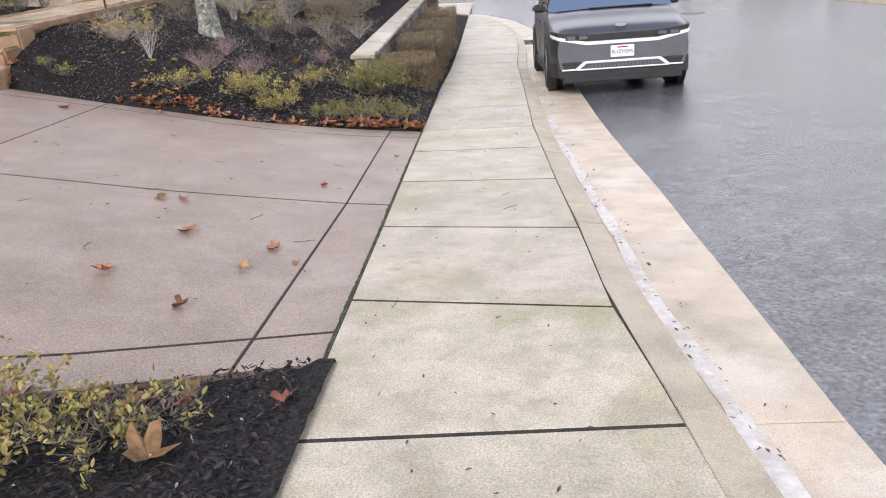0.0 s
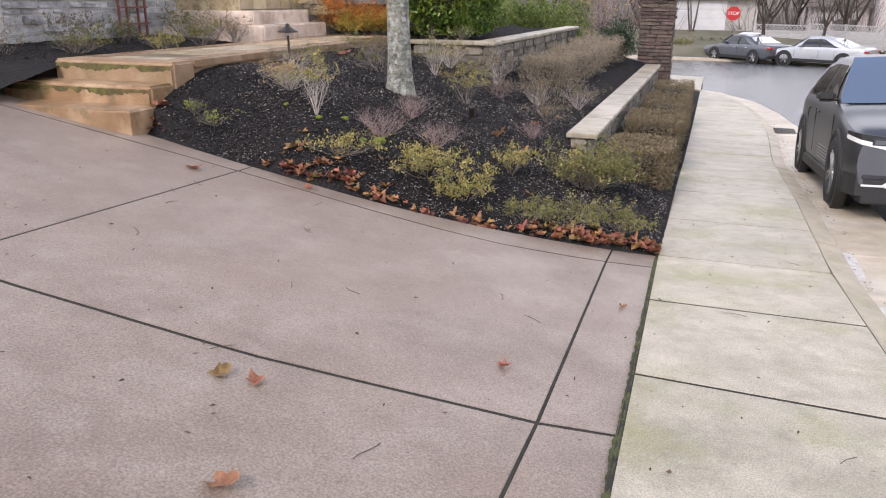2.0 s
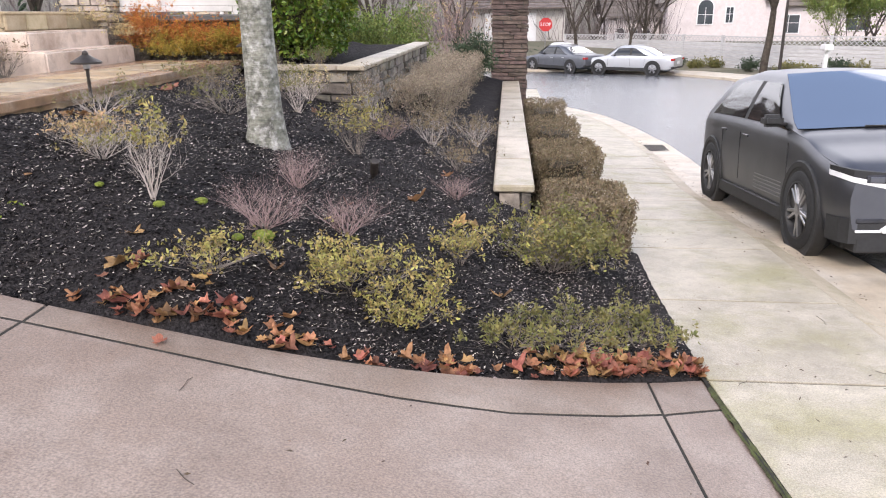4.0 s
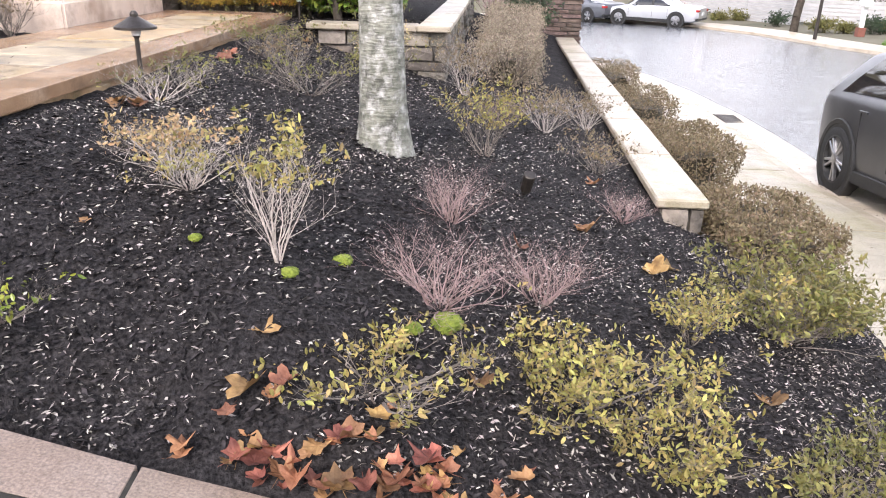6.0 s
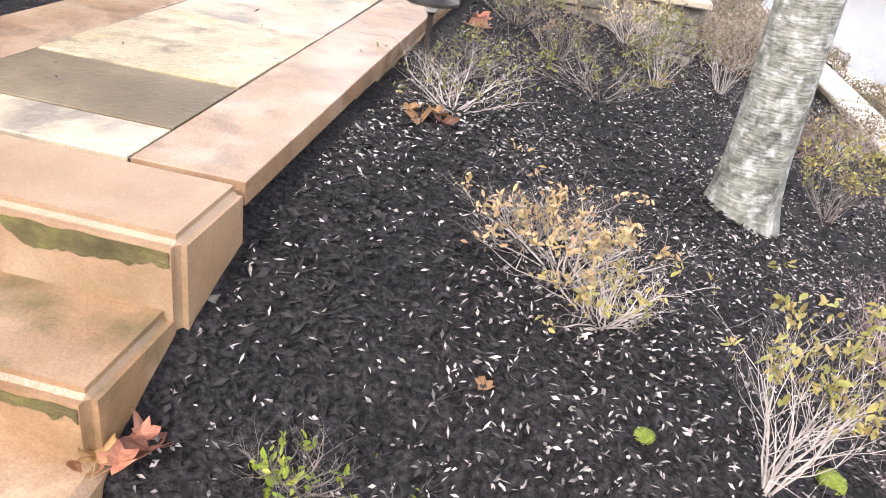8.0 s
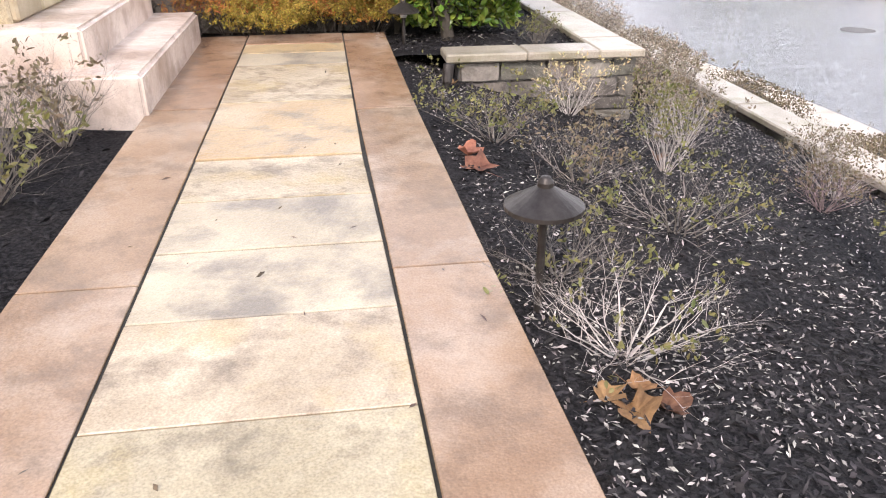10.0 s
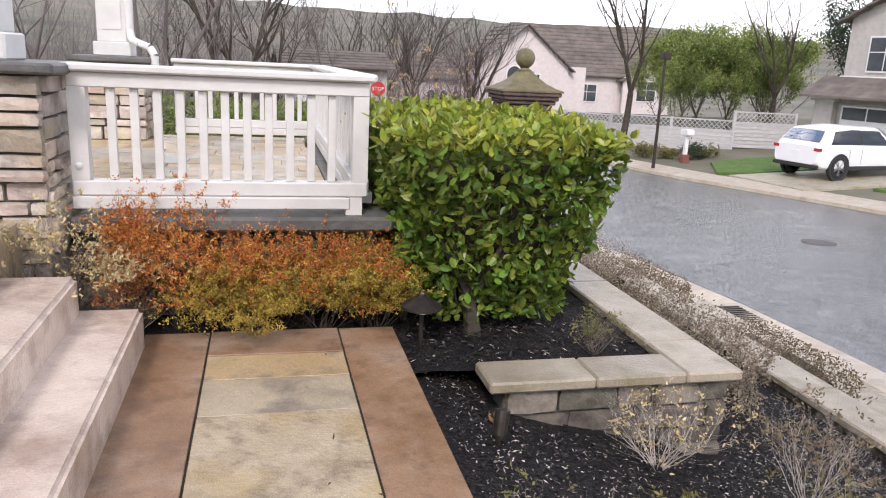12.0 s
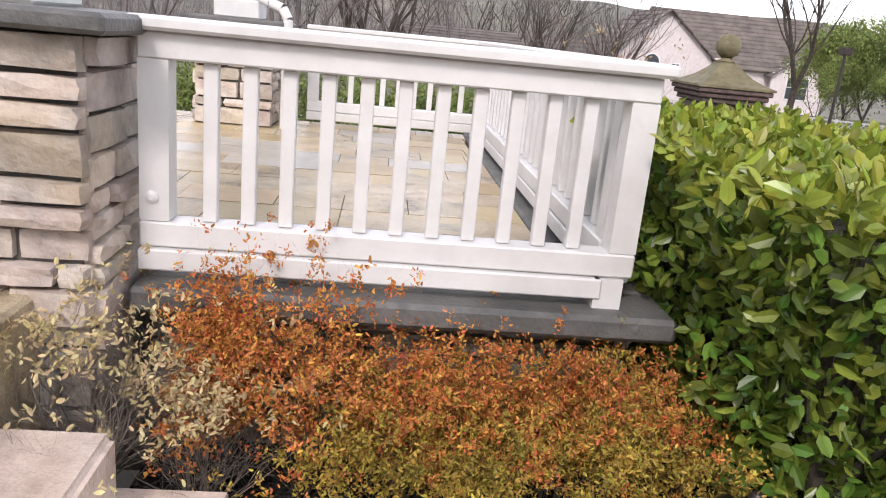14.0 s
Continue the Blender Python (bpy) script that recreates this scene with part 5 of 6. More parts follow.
r = random.Random(31)
for k in range(260):
    x = (r.gauss(1.75, 0.28), r.uniform(1.3, 2.9), r.uniform(2.7, 4.05), r.uniform(3.1, 4.08), r.gauss(0.0, 0.12) if k % 20 == 4 else r.gauss(3.7, 0.25))[k % 5]
    x = min(max(x, -0.02), 4.06)
    y = edge_y(x) + abs(r.gauss(0, 0.09)) + 0.02
    fallen(x, y, bed_z(x, y) + r.uniform(0, 0.03), r.uniform(0.035, 0.105), r)
for x, y, s in ((1.30, -0.2, 0.10), (2.45, 1.45, 0.16), (2.75, 1.2, 0.15), (2.85, 1.35, 0.13), (3.05, 0.35, 0.13), (1.95, -0.1, 0.1), (0.27, 1.28, 0.11), (0.19, 1.27, 0.12), (0.23, 1.36, 0.10), (0.14, 1.33, 0.09), (0.14, 2.85, 0.16), (0.12, 3.0, 0.13), (1.25, 3.6, 0.12), (0.3, 4.5, 0.1), (1.3, -0.35, 0.13), (2.6, 2.4, 0.12), (2.7, 3.2, 0.12), (0.62, 0.1, 0.05), (2.1, 0.9, 0.08)):
    fallen(x, y, bed_z(x, y), s, r)
for x, y, s in DRIVE_LEAVES:
    fallen(x, y, drive_z(x, y), s, r)
for x, y, s in BED_LEAVES:
    fallen(x, y, walk_z(0, y) + 0.03 + 0.09 * max(0, 4.1 - x), s, r)
spots = [(x, y, drive_z(x, y)) for x, y in ((r.uniform(0.3, 4.05), r.uniform(-5.0, -0.75)) for _ in range(130)) if y < band_y(x)]
spots += [(x, y, walk_z(0, y)) for x, y in ((r.uniform(4.15, 5.2), r.uniform(-6.5, 4)) for _ in range(170))]
spots += [(x, y, road_z(x, y) + 0.03) for x, y in ((r.uniform(6.0, 9.5), r.uniform(-6, 3)) for _ in range(60))]
spots += [(r.uniform(-1.2, 0), r.uniform(0.2, 5.1), WZ + 0.003) for _ in range(40)]
spots += [(x, y, road_z(x, y) + 0.016) for x, y in ((gutter_in(yy) + 0.03 + abs(r.gauss(0, 0.07)), yy) for yy in (r.uniform(-6, 12) for _ in range(420)))]
scatter("leaf_litter", "small dark bits of leaf litter on paving", material("dark_litter", (0.03, 0.02, 0.013), (0.12, 0.075, 0.045), 30, 0.8, 0, island=0.4), spots, 0.022, 12)
V, F = [], []
for k in range(24):
    x, y = r.uniform(1.0, 4.0), r.uniform(-4.6, -0.9)
    if k > 16:
        x, y = r.uniform(4.2, 5.1), r.uniform(-5, 3)
    h = drive_z if k <= 16 else walk_z
    a, p = r.uniform(0, 6.28), Vector((x, y, h(x, y) + 0.005))
    for _ in range(3):
        a += r.uniform(-0.6, 0.6)
        q = p + Vector((math.cos(a), math.sin(a), 0)) * r.uniform(0.02, 0.055)
        q.z = h(q.x, q.y) + 0.005
        tube(V, F, p, q, 0.0016, 0.0012, 4)
        p = q
finish("leaf_litter", V, F, M_DBARK, label="thin dark fallen twigs on paving", category="twigs", kind="stuff")


# ---- garden lights, drain ----
def path_light(x, y, z, h, r, label="bronze path light with a wide conical hat"):
    t = thing("path_light", label, "path light", (x, y, z), group="path lights")
    part("stake", lathe([(0.012, -0.1), (0.012, h - 0.06), (0.018, h - 0.05), (0.018, h)], 10), M_IRON, t)
    part("hat", lathe([(r, h - 0.012), (r, h), (r * 0.55, h + 0.028), (r * 0.2, h + 0.05), (r * 0.2, h + 0.062), (r * 0.12, h + 0.075), (0.006, h + 0.078)], 24), M_IRON, t, smooth=False)
    part("lamp_glass", lathe([(0.022, h - 0.045), (0.026, h - 0.013)], 12), M_TRIM, t)


path_light(0.09, 1.74, bed_z(0.09, 1.74), 0.325, 0.105)
path_light(0.07, 5.16, 1.04, 0.235, 0.105)
for x, y, z, tilt in ((2.13, 1.64, None, 25), (0.22, 4.28, None, -15)):
    t = thing("spotlight", "small dark garden spotlight on a stake", "spotlight", (x, y, bed_z(x, y)), group="garden spotlights")
    part("stake", lathe([(0.012, -0.1), (0.012, 0.04)], 8), M_IRON, t)
    part("lamp_body", lathe([(0.022, 0.03), (0.03, 0.05), (0.033, 0.15), (0.028, 0.155)], 14), M_IRON, t).rotation_euler = (radians(tilt), radians(10), 0)
drain = thing("storm_drain", "iron storm-drain grating set in gutter", "drain", (5.74, 10.4, road_z(0, 10.4) + 0.02), kind="structure")
part("drain_frame", one_box(-0.24, 0.24, -0.36, 0.36, -0.06, -0.03), M_CLAD, drain)
for k in range(9):
    part("grate_bar", one_box(-0.22, 0.22, -0.345 + k * 0.08, -0.31 + k * 0.08, -0.03, 0.0), M_IRON, drain)
manhole = part("manhole_cover", lathe([(0.34, -0.02), (0.34, 0.012), (0.30, 0.016), (0.02, 0.016)], 28), M_IRON, None, "round iron manhole cover in road", category="manhole cover", kind="structure")
manhole.location = (10.4, 14.5, road_z(0, 14.5) + 0.09)

# pale lime streak left by water along the gutter
V, F = [], []
for k in range(160):
    y = -7.0 + 0.05 * k
    x = gutter_in(y) + 0.065 + 0.02 * noise.noise((0, y * 0.8, 3))
    w = max(0.004, 0.036 + 0.02 * noise.noise((1, y * 2.3, 5)) + 0.01 * noise.noise((1, y * 11, 5)))
    z = road_z(x, y) + 0.016 - 0.02 * (near_x(y) - x)
    V += [(x - w, y, z), (x + w, y, z)]
    if k:
        F.append((2 * k - 2, 2 * k - 1, 2 * k + 1, 2 * k))
finish("lime_streak", V, F, material("lime_stain", (0.42, 0.40, 0.37), (0.66, 0.63, 0.59), 18, 0.45, 0.3, 60, stain=(0.40, 0.34, 0.27), stain_scale=6, stain_amount=0.8), curb, "whitish lime streak")


# ---- vehicles ----
def loft(stations, ring):
    """A closed skin over stations along y; ring(station) gives the right-hand outline from bottom to top."""
    bm = bmesh.new()
    rows = []
    for st in stations:
        half = ring(st)
        pts = [(-x, z) for x, z in half[::-1]][:-1] if half[0][0] == 0 else [(-x, z) for x, z in half[::-1]]
        full = [(x, z) for x, z in half] + [(-x, z) for x, z in half[::-1]]
        rows.append([bm.verts.new((x, st[0], z)) for x, z in full])
    n = len(rows[0])
    for a, b in zip(rows, rows[1:]):
        for k in range(n):
            bm.faces.new((a[k], a[(k + 1) % n], b[(k + 1) % n], b[k]))
    bm.faces.new(rows[0])
    bm.faces.new(rows[-1][::-1])
    bmesh.ops.remove_doubles(bm, verts=bm.verts, dist=0.001)
    return bm


def wheel(parent, x, y, r, side, spokes=5):
    w = part("wheel", lathe([(r * 0.72, -0.115), (r * 0.93, -0.12), (r, -0.09), (r, 0.09), (r * 0.93, 0.12), (r * 0.72, 0.115)], 32, False), M_TYRE, parent, "black tyre on alloy rim", True)
    w.matrix_basis = Matrix.Translation((x, y, r)) @ Matrix.Rotation(radians(90 * side), 4, "Y")
    part("rim", lathe([(r * 0.71, 0.02), (r * 0.73, 0.118), (r * 0.68, 0.122), (r * 0.64, 0.05), (0.02, 0.045)], 32, False), M_CLAD, w, "dark alloy rim")
    for k in range(spokes):
        for off in (-0.16, 0.16):
            a = 2 * math.pi * k / spokes + off
            bm = one_box(r * 0.10, r * 0.69, -0.016, 0.016, 0.07, 0.112, bevel=0.006)
            bmesh.ops.rotate(bm, verts=bm.verts, matrix=Matrix.Rotation(a, 3, "Z"))
            part("spoke", bm, M_RIM, w)
    part("hub", lathe([(r * 0.17, 0.05), (r * 0.17, 0.115), (r * 0.1, 0.122)], 16), M_RIM, w)


def car(label, m, paint, L, W, H, belt, hood, base, wheel_r, axle_f, axle_r, roof_f, roof_r, screen_f, screen_r, tail_belt, cladding=False, group="", facing=None):
    """A car with its nose to +y. Heights over the road; y of the axles, roof ends and feet of the screens."""
    t = thing("parked_car", label, "car", (0, 0, 0), group=group)
    t.matrix_basis = m
    hl, hw = L / 2, W / 2
    ease = np.array([-0.07, -0.035, 0, 0.035, 0.07])

    def curve(*pts):
        ys_, vs_ = [p[0] for p in pts], [p[1] for p in pts]
        return lambda y: float(np.interp(np.clip(y + ease, -hl, hl), ys_, vs_).mean())

    w_at = curve((-hl, hw * 0.84), (-hl + 0.12, hw * 0.93), (-hl + 0.4, hw * 0.98), (axle_r, hw), (0, hw * 0.985), (axle_f, hw), (hl - 0.30, hw * 0.99), (hl - 0.10, hw * 0.955), (hl, hw * 0.90))
    low_at = curve((-hl, base + 0.2), (-hl + 0.2, base + 0.03), (axle_r, base), (axle_f, base), (hl - 0.2, base + 0.03), (hl, base + 0.1))
    belt_at = curve((-hl, tail_belt - 0.14), (-hl + 0.25, tail_belt - 0.01), (axle_r, belt + 0.01), (screen_f - 0.2, belt - 0.03), (screen_f + 0.2, belt - 0.07), (axle_f + 0.2, hood - 0.10), (hl - 0.1, hood - 0.2), (hl, hood - 0.26))
    top_at = curve((-hl, tail_belt - 0.09), (-hl + 0.07, tail_belt + 0.0), (screen_r, tail_belt + 0.02), (roof_r, H - 0.10), (roof_r * 0.55 + roof_f * 0.45, H), (roof_f, H - 0.035), (screen_f, belt - 0.01), (screen_f + 0.12, belt - 0.015), (axle_f + 0.1, hood - 0.03), (hl - 0.22, hood - 0.10), (hl - 0.06, hood - 0.16), (hl, hood - 0.22))

    def upper(y):
        """Shoulder and roof edge at y: half width and height of each, and the roof's top."""
        w, zb_, zt_ = w_at(y), belt_at(y), top_at(y)
        zt_ = max(zt_, zb_ + 0.02)
        h = zt_ - zb_
        ze = zb_ + max(h - 0.075, 0.3 * h)
        return w * 0.945, zb_, w * 0.945 - 0.25 * hw * (ze - zb_) / 0.5, ze, zt_

    def ring(y):
        w, low = w_at(y), low_at(y)
        xb, zb_, xe, ze, zt_ = upper(y)
        return [(0, low), (w * 0.86, low), (w * 0.965, low + 0.07), (w, low + 0.22), (w * 1.003, (low + zb_) / 2 + 0.08), (w * 0.99, zb_ - 0.10), (w * 0.972, zb_ - 0.035), (xb, zb_), ((xb + xe) / 2 + 0.012, (zb_ + ze) / 2), (xe, ze),
                (xe - 0.035, ze + 0.62 * (zt_ - 0.016 - ze)), (xe - 0.10, zt_ - 0.018), (xe * 0.5, zt_ - 0.005), (0, zt_)]

    ys_ = sorted(set([round(-hl + L * k / 66, 4) for k in range(67)] + [-hl + 0.02, hl - 0.02]))
    body = part("body", loft([(y,) for y in ys_], lambda s_: ring(s_[0])), paint, t, "", True)
    body.data.set_sharp_from_angle(angle=radians(34))

    def sheet(name, rows_, label="", glass=M_CARGLASS):
        """A pane from a grid of points, with a thickness."""
        n_ = len(rows_[0])
        V = [p for r_ in rows_ for p in r_]
        F = [(a * n_ + b, a * n_ + b + 1, (a + 1) * n_ + b + 1, (a + 1) * n_ + b) for a in range(len(rows_) - 1) for b in range(n_ - 1)]
        ob = finish(name, V, F, glass, t, label, smooth=True)
        mod = ob.modifiers.new("thickness", "SOLIDIFY")
        mod.thickness, mod.offset, mod.use_rim = 0.006, 0, False
        return ob

    def top_point(y, u, lift):
        xb, zb_, xe, ze, zt_ = upper(y)
        z = zt_ - 0.018 * min(1.0, abs(u) / 0.9) ** 2
        g = (top_at(y + 0.03) - top_at(y - 0.03)) / 0.06
        k = 1 / math.sqrt(1 + g * g)
        return (u * (xe - 0.035), y - g * k * lift, z + k * lift)

    us = [-1 + 2 * k / 10 for k in range(11)]
    span = roof_f - screen_f
    sheet("windscreen", [[top_point(screen_f + span * (0.03 + 0.95 * v / 8), u * 1.06, 0.009) for u in us] for v in range(9)], "windscreen reflecting the sky")
    span = roof_r - screen_r
    sheet("rear_window", [[top_point(screen_r + span * (0.12 + 0.74 * v / 8), u * 0.93, 0.007) for u in us] for v in range(9)])
    mid = (screen_f + screen_r) / 2 + 0.05

    def side_point(s, y, v, lift):
        xb, zb_, xe, ze, zt_ = upper(y)
        z = zb_ + (ze - zb_) * v
        return (s * (xb + (xe - xb) * v + 0.018 * (1 - (2 * v - 1) ** 2) + lift), y, z)

    for s in (-1, 1):
        a1, a0 = screen_f - 0.22, roof_f + 0.02
        sheet("side_window", [[side_point(s, mid + 0.06 + ((a1 + (a0 - a1) * v / 6) - mid - 0.06) * u / 12, 0.05 + 0.85 * v / 6, 0.006) for u in range(13)] for v in range(7)], "dark side window", M_SIDEGLASS)
        a1, a0 = screen_r + 0.42, roof_r + 0.32
        sheet("side_window", [[side_point(s, mid - 0.06 + ((a1 + (a0 - a1) * v / 6) - mid + 0.06) * u / 12, 0.05 + 0.85 * v / 6, 0.006) for u in range(13)] for v in range(7)], "dark side window", M_SIDEGLASS)
        pl = finish("door_pillar", [side_point(s, mid + dy, v, 0.004) for dy in (-0.058, 0.058) for v in (0.05, 0.5, 0.90)], [(0, 1, 4, 3), (1, 2, 5, 4)], M_CLAD, t)
        mod = pl.modifiers.new("thickness", "SOLIDIFY")
        mod.thickness, mod.offset = 0.006, 0
        mir = part("door_mirror", one_box(-0.10, 0.10, -0.06, 0.07, -0.06, 0.06, bevel=0.035), M_CLAD if cladding else paint, t)
        mir.location = (s * (hw + 0.06), screen_f - 0.42, belt + 0.06)
        part("mirror_arm", one_box(s * (hw - 0.02) - 0.06, s * (hw - 0.02) + 0.06, screen_f - 0.44, screen_f - 0.38, belt + 0.01, belt + 0.04, bevel=0.008), M_CLAD, t)
        wm = w_at(mid)
        part("door_handle", one_box(s * wm - 0.012, s * wm + 0.012, mid + 0.10, mid + 0.28, belt - 0.17, belt - 0.145, bevel=0.004), paint if cladding else M_SILVER, t)
        part("door_handle", one_box(s * wm - 0.010, s * wm + 0.012, mid - 0.72, mid - 0.54, belt - 0.15, belt - 0.125, bevel=0.004), paint if cladding else M_SILVER, t)
        for yy in (mid, screen_f - 0.12, axle_r + 0.42):
            part("door_seam", one_box(s * w_at(yy) - 0.004, s * w_at(yy) + 0.004, yy - 0.005, yy + 0.005, base + 0.22, belt - 0.13), M_CLAD, t)
        part("sill", one_box(s * hw * 0.975 - 0.03, s * hw * 0.975 + 0.03, axle_r + wheel_r + 0.02, axle_f - wheel_r - 0.02, base - 0.01, base + 0.14, bevel=0.02), M_CLAD, t)
        for ax in (axle_f, axle_r):
            arch = part("wheel_arch", lathe([(wheel_r + 0.085, -0.10), (wheel_r + 0.085, 0.002), (wheel_r + 0.075, 0.012), (wheel_r + 0.03, 0.010), (wheel_r + 0.02, 0.002), (wheel_r - 0.06, 0.001)], 36, False), M_CLAD, t, "black wheel-arch cladding")
            arch.matrix_basis = Matrix.Translation((s * (hw + 0.005), ax, wheel_r)) @ Matrix.Rotation(radians(90 * s), 4, "Y")
            wheel(t, s * (hw - 0.095), ax, wheel_r, s)
    return t


def nose_band(name, hl, hw, z0, z1, proud, mat, parent, label="", reach=1.0, rise=0.0):
    """A strip that follows the nose round its corners."""
    pts = [(x * reach, y) for x, y in ((0.985 * hw, -0.27), (0.95 * hw, -0.10), (0.90 * hw, -0.012), (0.5 * hw, 0.0))]
    line = [(-x, y) for x, y in pts] + [(x, y) for x, y in pts[::-1]]
    V, F = [], []
    for k, (x, y) in enumerate(line):
        up = rise * max(0.0, abs(x) / hw - 0.45) ** 2 * 4
        px = x * (1 + proud * 0.6)
        V += [(px, hl + y + proud, z0 + up), (px, hl + y + proud, z1 + up), (px * 0.97, hl + y - 0.06, z1 + up), (px * 0.97, hl + y - 0.06, z0 + up)]
        if k:
            F += [(4 * k - 4 + j, 4 * k - 4 + (j + 1) % 4, 4 * k + (j + 1) % 4, 4 * k + j) for j in range(4)]
    n_ = len(V)
    return finish(name, V, F + [(0, 1, 2, 3), (n_ - 1, n_ - 2, n_ - 3, n_ - 4)], mat, parent, label)


def on_road(x, y, heading, lift=0.0):
    """A pose on the road, nose along heading (degrees to the left of +y), tilted with the fall of the road."""
    h = radians(heading)
    d = Vector((-math.sin(h), math.cos(h)))
    s = (road_z(x, y + d.y) - road_z(x, y - d.y)) / 2
    return Matrix.Translation((x, y, road_z(x, y) + lift)) @ Matrix.Rotation(h, 4, "Z") @ Matrix.Rotation(math.atan(s), 4, "X")


ev = car("matte dark grey electric crossover parked at curb", on_road(6.48, 4.43, 180.2, 0.02) @ Matrix.Rotation(radians(1.2), 4, "Y") @ Matrix.Scale(0.95, 4), M_CARPAINT, 4.63, 1.89, 1.63, 1.07, 1.0, 0.19, 0.365, 1.5, -1.5, 0.15, -1.55, 1.22, -2.12, 1.08, True)
HL, HW = 4.63 / 2, 1.89 / 2
nose_band("grille_bar", HL, HW, 0.70, 0.785, 0.012, M_CLAD, ev, "black front panel between headlights", rise=0.05)
nose_band("light_strip", HL, HW, 0.648, 0.69, 0.018, M_TRIM, ev, "pale lower light strip", rise=0.10)
nose_band("front_fascia", HL, HW, 0.23, 0.43, 0.010, M_CLAD, ev, "black lower front fascia")
for s in (-1, 1):
    hlamp = part("headlight", one_box(-0.17, 0.17, -0.05, 0.02, -0.04, 0.04, bevel=0.015), M_LAMPGLASS, ev, "smoked rectangular headlight")
    hlamp.matrix_basis = Matrix.Translation((s * 0.60, HL + 0.002, 0.748)) @ Matrix.Rotation(radians(-4 * s), 4, "Z")
    for k in (-0.08, 0.08):
        part("lamp_cell", one_box(k - 0.055, k + 0.055, 0.018, 0.026, -0.022, 0.022, bevel=0.004), M_CARDARK, hlamp)
    blade = part("bumper_blade", one_box(-0.075, 0.075, -0.03, 0.02, -0.02, 0.02, bevel=0.006), M_TRIM, ev, "satin silver bumper blade")
    blade.matrix_basis = Matrix.Translation((s * 0.555, HL + 0.016, 0.375)) @ Matrix.Rotation(radians(38 * s), 4, "Y")
    part("bumper_blade", one_box(s * 0.70 - 0.11, s * 0.70 + 0.11, HL - 0.08, HL + 0.018, 0.322, 0.342, bevel=0.004), M_TRIM, ev, "satin silver bumper blade")
    part("fog_light", one_box(s * 0.70 - 0.11, s * 0.70 + 0.11, HL - 0.05, HL + 0.014, 0.395, 0.435, bevel=0.01), M_LAMPGLASS, ev)
part("bumper_blade", one_box(-0.505, 0.505, HL - 0.06, HL + 0.036, 0.405, 0.435, bevel=0.008), M_TRIM, ev, "satin silver bumper blade")
part("bumper_blade", one_box(-0.60, 0.60, HL - 0.06, HL + 0.03, 0.318, 0.336, bevel=0.004), M_TRIM, ev, "satin silver bumper blade")
part("bumper_grille", one_box(-0.57, 0.57, HL - 0.06, HL + 0.022, 0.337, 0.404), M_CARDARK, ev, "dark grey mesh panel")
for k in range(22):
    part("grille_rib", one_box(-0.525 + k * 0.05, -0.515 + k * 0.05, HL + 0.02, HL + 0.027, 0.34, 0.40), M_CLAD, ev)
part("wiper", one_box(-0.62, 0.30, 1.17, 1.20, 1.085, 1.10, bevel=0.004), M_CLAD, ev)
part("lower_bumper", one_box(-0.80, 0.80, HL - 0.20, HL + 0.004, 0.15, 0.28, bevel=0.015), M_CLAD, ev)
part("underbody", one_box(-0.80, 0.80, -HL + 0.3, HL - 0.25, 0.13, 0.26, bevel=0.02), M_CLAD, ev, "black underbody")
bm = lathe([(0.075, 0), (0.075, 0.008), (0.06, 0.012)], 24)
emblem = part("emblem", bm, M_SILVER, ev, "oval silver bonnet emblem")
emblem.matrix_basis = Matrix.Translation((0, HL - 0.13, 0.872)) @ Matrix.Rotation(radians(-24), 4, "X") @ Matrix.Diagonal((1.0, 0.55, 1, 1))
plate = part("licence_plate", one_box(-0.155, 0.155, HL - 0.01, HL + 0.02, 0.47, 0.62, bevel=0.003), M_PLATE, ev, "white licence plate with dark characters")


def lettering(text, size, mat, parent, m, name="lettering"):
    cu = bpy.data.curves.new(name, "FONT")
    cu.body, cu.size, cu.align_x, cu.align_y, cu.extrude = text, size, "CENTER", "CENTER", 0.001
    tmp = bpy.data.objects.new("tmp_text", cu)
    me = bpy.data.meshes.new_from_object(tmp)
    bpy.data.objects.remove(tmp)
    me.materials.clear()
    me.materials.append(mat)
    ob = new(name, me)
    ob.parent = parent
    ob.matrix_basis = m
    return ob


lettering("9DZM295", 0.070, M_INK, plate, Matrix.Translation((0, HL + 0.0225, 0.535)) @ Matrix.Rotation(radians(180), 4, "Z") @ Matrix.Rotation(radians(90), 4, "X"))
part("plate_strip", one_box(-0.07, 0.07, HL + 0.02, HL + 0.0215, 0.588, 0.604), M_REDLAMP, plate)
for k in range(9):
    part("flank_stripe", one_box(-HW - 0.004, -HW + 0.004, 0.2 - k * 0.0, 1.0, 0.40 + k * 0.018, 0.407 + k * 0.018), M_RIM, ev) if k % 2 == 0 else None
    part("flank_stripe", one_box(HW - 0.004, HW + 0.004, 0.2, 1.0, 0.40 + k * 0.018, 0.407 + k * 0.018), M_RIM, ev) if k % 2 == 0 else None


def tail_lamps(c, L, W, z, wide, bar=True):
    for s in (-1, 1):
        part("tail_light", one_box(s * (W / 2 - 0.17) - wide, s * (W / 2 - 0.17) + wide, -L / 2 - 0.012, -L / 2 + 0.12, z - 0.05, z + 0.05, bevel=0.01), M_REDLAMP, c, "red tail light")
    part("licence_plate", one_box(-0.16, 0.16, -L / 2 - 0.02, -L / 2 + 0.05, z - 0.22, z - 0.08), M_PLATE, c)
    part("rear_bumper", one_box(-W / 2 + 0.1, W / 2 - 0.1, -L / 2 - 0.02, -L / 2 + 0.15, 0.34, 0.46, bevel=0.03), M_CLAD, c)


